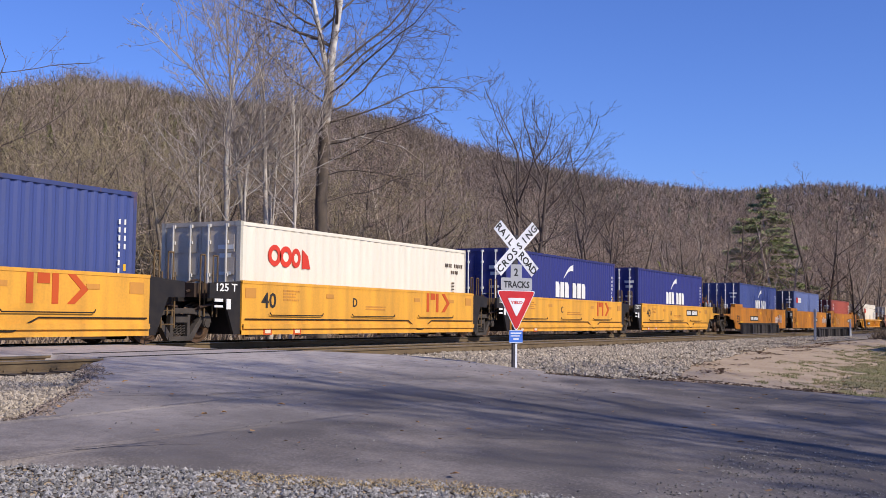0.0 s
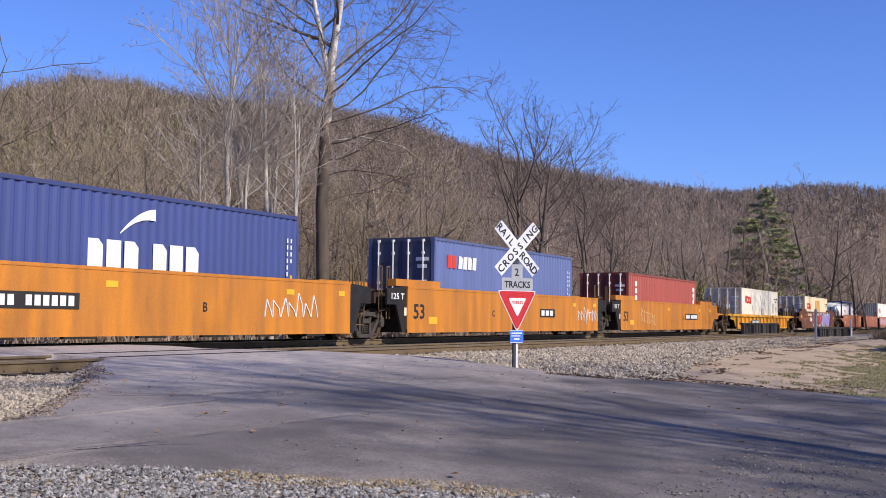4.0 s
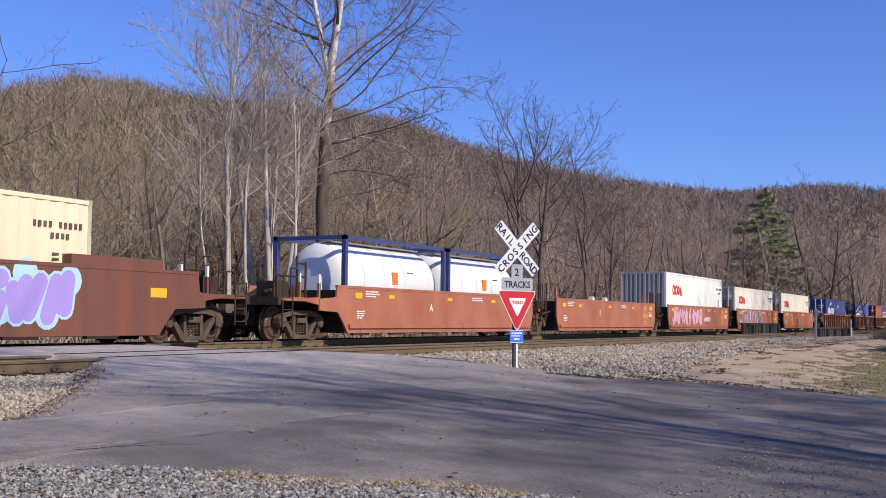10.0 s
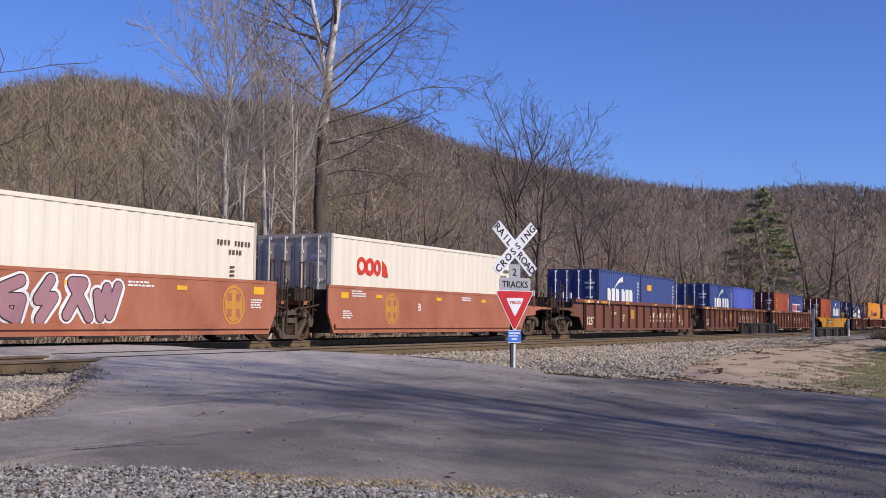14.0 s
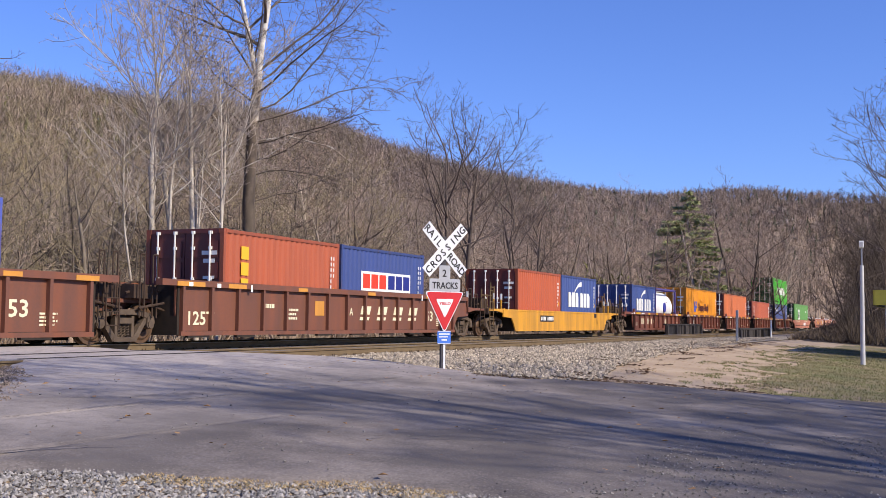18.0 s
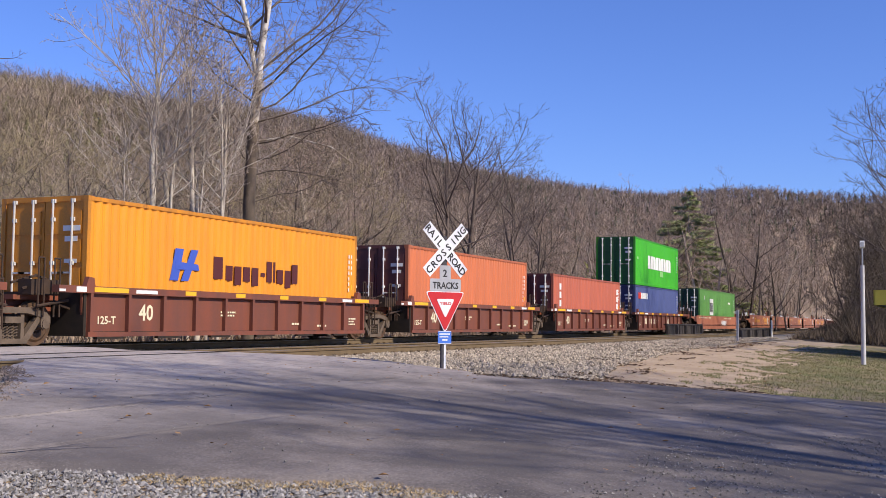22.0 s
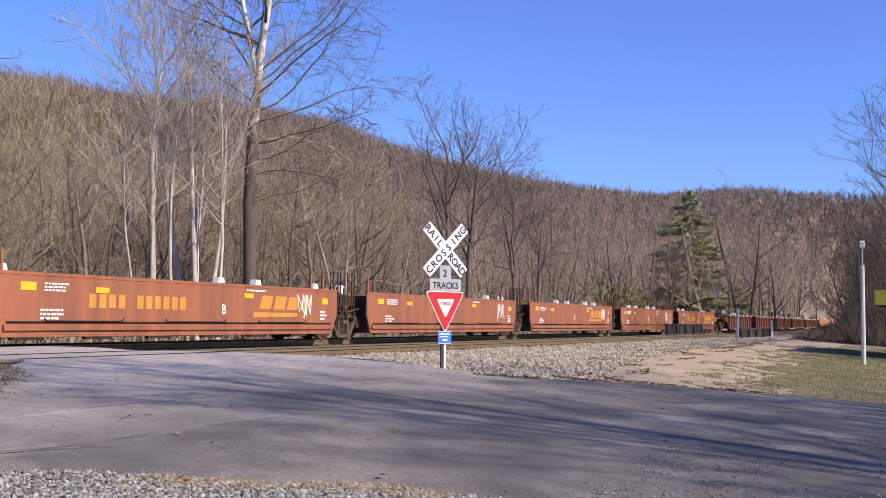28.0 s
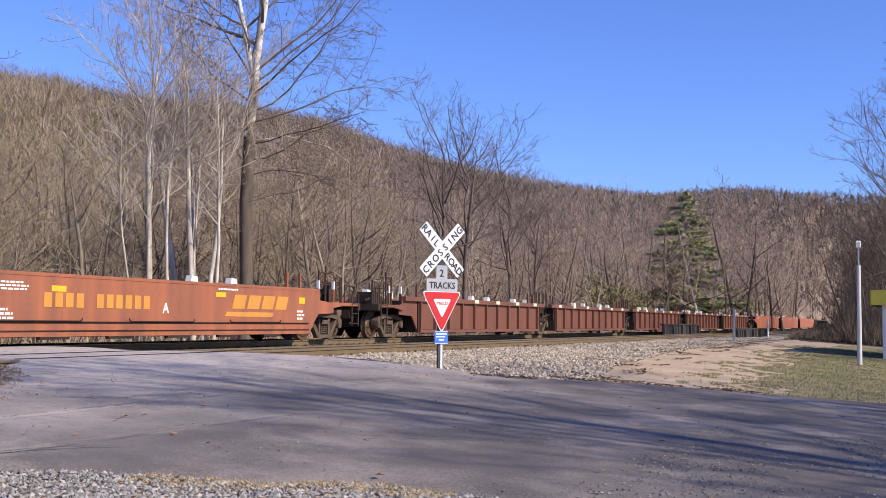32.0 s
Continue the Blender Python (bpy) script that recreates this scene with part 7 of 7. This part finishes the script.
PINE = pine(5, 17.2, 14.0)
t = thing("pine_tree", "dark green pine standing out of the bare wood", "tree", (*polar(78.6, 137), -0.65))
part("trunk", PINE[0], BARK, t)
part("boughs", PINE[1], BARK, t)
part("needles", PINE[2], NEEDLE, t)


def far_spots(count, seed, az0, az1, t0, t1, high):
    """Feet and heights of trees spread over the hillside: x, y, z, height, distance."""
    r = random.Random(seed)
    rows = []
    for _ in range(count):
        az = r.uniform(az0, az1)
        foot, top = ramp(az, RIDGE_AZ, FOOT_R), ramp(az, RIDGE_AZ, RIDGE_R)
        rad = foot + (top - foot) * (t0 + (t1 - t0) * r.random() ** 0.8)
        rows.append((*polar(az, rad), hill_height(az, rad) - 0.3, high * r.uniform(0.65, 1.25), rad))
    return np.array(rows)


def triangles(name, v, mat, label):
    me = bpy.data.meshes.new(name)
    n = len(v)
    me.vertices.add(n)
    me.vertices.foreach_set("co", np.ascontiguousarray(v, dtype=np.float32).ravel())
    me.loops.add(n)
    me.loops.foreach_set("vertex_index", np.arange(n, dtype=np.int32))
    me.polygons.add(n // 3)
    me.polygons.foreach_set("loop_start", np.arange(0, n, 3, dtype=np.int32))
    me.materials.append(mat)
    me.update(calc_edges=True)
    return tagged(new(name, me), label, "woods", kind="stuff")


def far_woods(name, count, seed, mat, label, az0=20.0, az1=100.0, t0=0.0, t1=1.0, high=10.5, limbs=8, twigs=5, thick=0.00022):
    """Many small bare trees: each a stem, limbs that rise to a rounded crown, and twigs along them."""
    spots = far_spots(count, seed, az0, az1, t0, t1, high)
    g = np.random.default_rng(seed)
    foot, h, wide = spots[:, :3], spots[:, 3], spots[:, 4] * thick * g.uniform(0.7, 1.2, count)

    def slivers(base, tip, w):
        a = g.uniform(0, 6.283, len(base))
        side = np.stack([np.cos(a), np.sin(a), g.uniform(-0.4, 0.4, len(base))], -1) * w[:, None]
        return np.stack([base - side, base + side, tip], 1).reshape(-1, 3)

    up = np.zeros((count, 3))
    up[:, 2] = 1
    lean = g.normal(0, 0.05, (count, 3)) * h[:, None]
    out = [slivers(foot, foot + up * (h * 0.6)[:, None] + lean, wide * 2.2)]
    many = np.repeat(np.arange(count), limbs)
    n = len(many)
    base = foot[many] + up[many] * (h[many] * g.uniform(0.28, 0.58, n))[:, None]
    a, out_by = g.uniform(0, 6.283, n), g.uniform(0.0, 1.0, n) ** 0.6 * 0.46 * h[many]
    rise = h[many] * g.uniform(0.66, 0.88, n) * (1 - 1.7 * (out_by / h[many]) ** 2)
    tip = foot[many] + np.stack([np.cos(a) * out_by, np.sin(a) * out_by, rise], -1)
    out.append(slivers(base, tip, wide[many] * 1.3))
    more = np.repeat(np.arange(n), twigs)
    u = g.uniform(0.3, 1.0, len(more))[:, None]
    start = base[more] * (1 - u) + tip[more] * u
    way = tip[more] - base[more]
    way = way / np.linalg.norm(way, axis=1)[:, None] + g.normal(0, 0.95, (len(more), 3))
    way = way / np.linalg.norm(way, axis=1)[:, None]
    tall = h[many][more]
    out.append(slivers(start, start + way * (tall * g.uniform(0.07, 0.17, len(more)))[:, None], wide[many][more] * 0.8))
    return triangles(name, np.concatenate(out), mat, label)


def far_conifers(name, count, seed, mat, label, az0, az1, t0, t1, high):
    """Small conifers: drooping sprays in tiers round a stem."""
    spots = far_spots(count, seed, az0, az1, t0, t1, high)
    r = random.Random(seed)
    v = []
    for x, y, z, h, _ in spots:
        for i in range(10):
            zz, w = z + h * (0.12 + 0.86 * i / 10), h * 0.24 * (1 - i / 10) * r.uniform(0.7, 1.2) + 0.12
            for _q in range(6):
                a = r.uniform(0, 6.28)
                c, s = math.cos(a), math.sin(a)
                v += [(x, y, zz + 0.1 * h), (x + c * w - s * w * 0.3, y + s * w + c * w * 0.3, zz - 0.04 * h), (x + c * w + s * w * 0.3, y + s * w - c * w * 0.3, zz - 0.04 * h)]
    return triangles(name, np.array(v), mat, label)


far_woods("hillside_woods", 8000, 21, FAR_TWIG, "bare brown winter woods covering the hillside", 28, 95)
TAN_TWIG = material("tan_olive_twigs", (0.34, 0.285, 0.165), (0.19, 0.155, 0.095), rough=0.95, scale=0.11, fine=0.6, amount=0.9, spread=0.2, island=True)
MAUVE_TWIG = material("mauve_grey_twigs", (0.34, 0.27, 0.24), (0.18, 0.145, 0.132), rough=0.95, scale=0.11, fine=0.6, amount=0.9, spread=0.25, island=True)
far_woods("hillside_woods_tan", 3500, 25, TAN_TWIG, "bare tan woods low on the hillside", 28, 62)
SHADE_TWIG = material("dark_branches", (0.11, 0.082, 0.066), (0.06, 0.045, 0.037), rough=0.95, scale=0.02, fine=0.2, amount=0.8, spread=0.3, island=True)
far_woods("hillside_branches", 1500, 27, SHADE_TWIG, "dark trunks and limbs of the hillside woods", 28, 88, limbs=6, twigs=2, thick=0.0003)
far_woods("hillside_woods_grey", 5500, 26, MAUVE_TWIG, "bare grey woods on the far hillside", 55, 95)
far_conifers("hillside_pines", 380, 22, DARK_NEEDLE, "scattered dark pines high on the far hillside", 66, 90, 0.35, 0.98, 8)
OLIVE = material("olive_cedar", (0.17, 0.165, 0.06), (0.10, 0.10, 0.04), rough=0.9, scale=0.1, spread=0.3, island=True)
far_conifers("hillside_cedars", 220, 23, OLIVE, "olive green cedars among the bare woods", 36, 56, 0.25, 0.95, 7)
far_woods("wood_edge_brush", 2600, 24, FAR_TWIG, "fine bare brush behind the railway", 30, 84, -0.12, 0.12, 6)
DARK_TWIG = material("thicket_twigs", (0.17, 0.125, 0.09), (0.09, 0.068, 0.05), rough=0.95, scale=0.1, fine=2, amount=0.8, spread=0.4, island=True)


def bank_rise(x, y):
    """The brushy bank beside the track, out of the level ground."""
    t = min(1.0, max(0.0, (x - 72) / 14))
    return (1.25 * t * t * (3 - 2 * t) * max(0.0, 1 - ((y - 4.4) / 4.2) ** 2) + 0.12 * noise.noise(Vector((x * 0.5, y * 0.8, 3)))) * (1 if x > 72 else 0)


# leaf mould coloured extra dark: the thicket's shade is in the colour
BANK = material("shade_dark_leaf_mould", (0.075, 0.055, 0.042), (0.04, 0.03, 0.024), rough=0.95, scale=1.2, fine=9, amount=0.8, bump=0.6)
sheet("bank", spaced((72, 110, 0.7), (110, 170, 3)), spaced((0.2, 8.6, 0.4)), lambda x, y: land(x, y) - 0.05 + bank_rise(x, y), BANK, "brushy bank of leaf mould beside the track, darkened for thicket shade", "bank")


def brush(name, spots, high, mat, label, thick=0.012):
    """Low tangled brush: fans of thin stems."""
    r = random.Random(len(spots) + 3)
    v, f = [], []
    for x, y, z in spots:
        h = high * r.uniform(0.5, 1.3)
        for i in range(12):
            a, out = r.uniform(0, 6.28), h * r.uniform(0.1, 0.75)
            b = r.uniform(0, 6.28)
            w = thick * r.uniform(0.7, 1.6)
            k = len(v)
            top = h * r.uniform(0.4, 1.0)
            v.extend([(x - math.cos(b) * w, y - math.sin(b) * w, z), (x + math.cos(b) * w, y + math.sin(b) * w, z), (x + math.cos(a) * out, y + math.sin(a) * out, z + top)])
            f.append((k, k + 1, k + 2))
    me = bpy.data.meshes.new(name)
    me.from_pydata(v, [], f)
    me.materials.append(mat)
    return tagged(new(name, me), label, "brush", kind="stuff")


brush("thicket_brush", scatter(4200, 74, 150, 0.5, 9.6, lambda x, y: y < x * 0.072 + 0.35 * math.sin(x), lambda x, y: land(x, y) + bank_rise(x, y) - 0.1, 0.0, 61), 1.7, DARK_TWIG, "tangled dark bare thicket beside the track", 0.014)
# dark weeds added over the bank to stand in for the thicket's shade
brush("bank_weeds", scatter(2600, 74, 125, 4.0, 9.4, lambda x, y: y < 8.7, lambda x, y: land(x, y) + bank_rise(x, y) - 0.06, 0.0, 63), 0.55, DARK_TWIG, "dark weeds and twigs on the bank, added for thicket shade", 0.02)
brush("bank_brush", scatter(2400, 20, 120, 23.5, 32, lambda x, y: True, lambda x, y: -0.65, 0.0, 62), 2.6, FAR_TWIG, "bare brush on the bank behind the track", 0.025)

SHRUB = material("yellow_green_shrub", (0.20, 0.19, 0.05), (0.12, 0.12, 0.035), rough=0.9, scale=0.5, spread=0.3, island=True)
for az, r0, size in ((74.4, 108, 1.0), (75.8, 118, 0.8), (81.6, 190, 1.2)):
    rs = random.Random(int(az * 10))
    cx, cy = polar(az, r0)
    pts = []
    for i in range(700):
        d = Vector((rs.gauss(0, 1), rs.gauss(0, 1), rs.gauss(0, 0.8))) * 1.3 * size
        pts.append((cx + d.x, cy + d.y, max(-0.6, 3.0 * size + d.z)))
    tagged(blades("shrub_leaves", pts, 0.35, 0.22, SHRUB, "yellow-green evergreen shrub behind the track", 0.9), category="shrub")

rocks = random.Random(3)
cliff = []
for _ in range(60):
    az, t = rocks.choice(((rocks.gauss(83.0, 0.45), rocks.uniform(0.5, 0.78)), (rocks.uniform(79.5, 83.5), rocks.uniform(0.6, 0.8)), (rocks.gauss(74.6, 0.7), rocks.uniform(0.66, 0.74)), (rocks.gauss(71.0, 1.2), rocks.uniform(0.72, 0.8))))
    rad = ramp(az, RIDGE_AZ, FOOT_R) + (ramp(az, RIDGE_AZ, RIDGE_R) - ramp(az, RIDGE_AZ, FOOT_R)) * t
    cliff.append((*polar(az, rad), hill_height(az, rad) + 1.5))
stones("cliff_rocks", cliff, 3.4, ROCK, "grey rock faces showing through the far woods")

# ---- things on the grass verge ----
CONCRETE = material("pale_concrete", (0.55, 0.54, 0.54), (0.43, 0.42, 0.42), rough=0.8, scale=3, fine=40, bump=0.1)
FASCIA = material("mustard_fascia", (0.46, 0.40, 0.06), (0.38, 0.33, 0.06), rough=0.6, scale=3)
PARAPET = material("tarred_timber", (0.06, 0.05, 0.046), (0.03, 0.026, 0.025), rough=0.9, scale=3, stretch=(4, 1, 1), fine=30, bump=0.3, spread=0.3)
SIDING = material("blue_grey_siding", (0.22, 0.25, 0.29), (0.17, 0.19, 0.23), rough=0.7, scale=2)

pole = thing("lamp_pole", "pale concrete pole with a small lamp on a pipe", "pole", (41.2, 2.35, land(41, 2.3) - 0.02))
part("shaft", Shape().tube((0, 0, -0.3), (0, 0, 3.42), 0.085, 0.065, 12), CONCRETE, pole)
part("pipe", Shape().tube((0, 0, 3.42), (0, 0, 4.05), 0.025, 0.025, 8), GALV, pole)
head = Shape().prism([(-0.10, 4.05), (0.06, 4.02), (0.16, 4.14), (0.10, 4.28), (-0.12, 4.24)], -0.07, 0.07)
part("lamp_head", head, WHITE, pole)

post = thing("marker_post", "short grey steel marker post beside the track", "post", (60.2, 9.6, -0.3))
part("shaft", Shape().box(-0.09, 0.09, -0.05, 0.05, -0.2, 1.62).prism(rounded(-0.11, 0.11, 1.25, 1.65, 0.03), -0.065, -0.05), GALV, post)
post = thing("whistle_post", "short white marker post beside the track", "post", (81.0, 10.6, -0.35))
part("shaft", Shape().tube((0, 0, -0.2), (0, 0, 1.2), 0.07, 0.06, 10).tube((0, 0, 1.2), (0, 0, 1.26), 0.075, 0.02, 10), WHITE, post)


def bridge_parapet(x0, x1, y, z0, z1):
    """A low dark timber parapet of upright boards between posts, under a cap rail."""
    wall = thing("bridge_parapet", "low dark timber parapet of a small railway bridge", "parapet", (x0, y, z0), group="parapets of the bridge")
    long, high = x1 - x0, z1 - z0
    part("cap_rail", Shape().box(-0.1, long + 0.1, -0.12, 0.12, high - 0.1, high), PARAPET, wall)
    n = int(long / 0.42)
    board = Shape().box(-0.17, 0.17, -0.05, 0.05, -0.3, high - 0.1).mesh("board", PARAPET)
    for i in range(n):
        part("board", board, PARAPET, wall, at=((i + 0.5) * long / n, RND.uniform(-0.02, 0.02), 0))
    for i in range(5):
        x = long * i / 4
        part("post", Shape().box(x - 0.12, x + 0.12, -0.2, -0.06, -0.4, high - 0.1), PARAPET, wall)


bridge_parapet(70.0, 83.0, 11.1, -0.28, 0.36)
bridge_parapet(70.0, 81.0, 15.55, -0.2, 0.58)


def shed(x, y, z):
    """A low flat-roofed building with a mustard fascia."""
    house = thing("roadside_building", "low grey roadside building with a mustard yellow fascia", "building", (x, y, z))
    part("wall", Shape().box(0, 9, -11, -0.25, -0.3, 2.25), SIDING, house)
    for k in range(12):
        part("siding_board", Shape().box(-0.03, 0.0, -11, -0.25, 0.02 + k * 0.185, 0.19 + k * 0.185), SIDING, house)
    roof = part("roof", Shape().box(-0.5, 9.5, -11.4, 0.2, 2.25, 2.34), SIDING, house)
    part("fascia", Shape().box(-0.56, -0.5, -11.4, 0.2, 2.2, 2.82), FASCIA, roof)
    part("fascia", Shape().box(-0.5, 9.5, 0.2, 0.26, 2.2, 2.82), FASCIA, roof)
    part("corner_board", Shape().box(-0.06, 0.08, -0.38, -0.2, -0.1, 2.2), WHITE, house)
    part("corner_board", Shape().box(0.4, 0.5, -0.25, -0.2, -0.1, 2.2), WHITE, house)


shed(50.0, 2.15, land(50, 2) + 0.0)

motions()
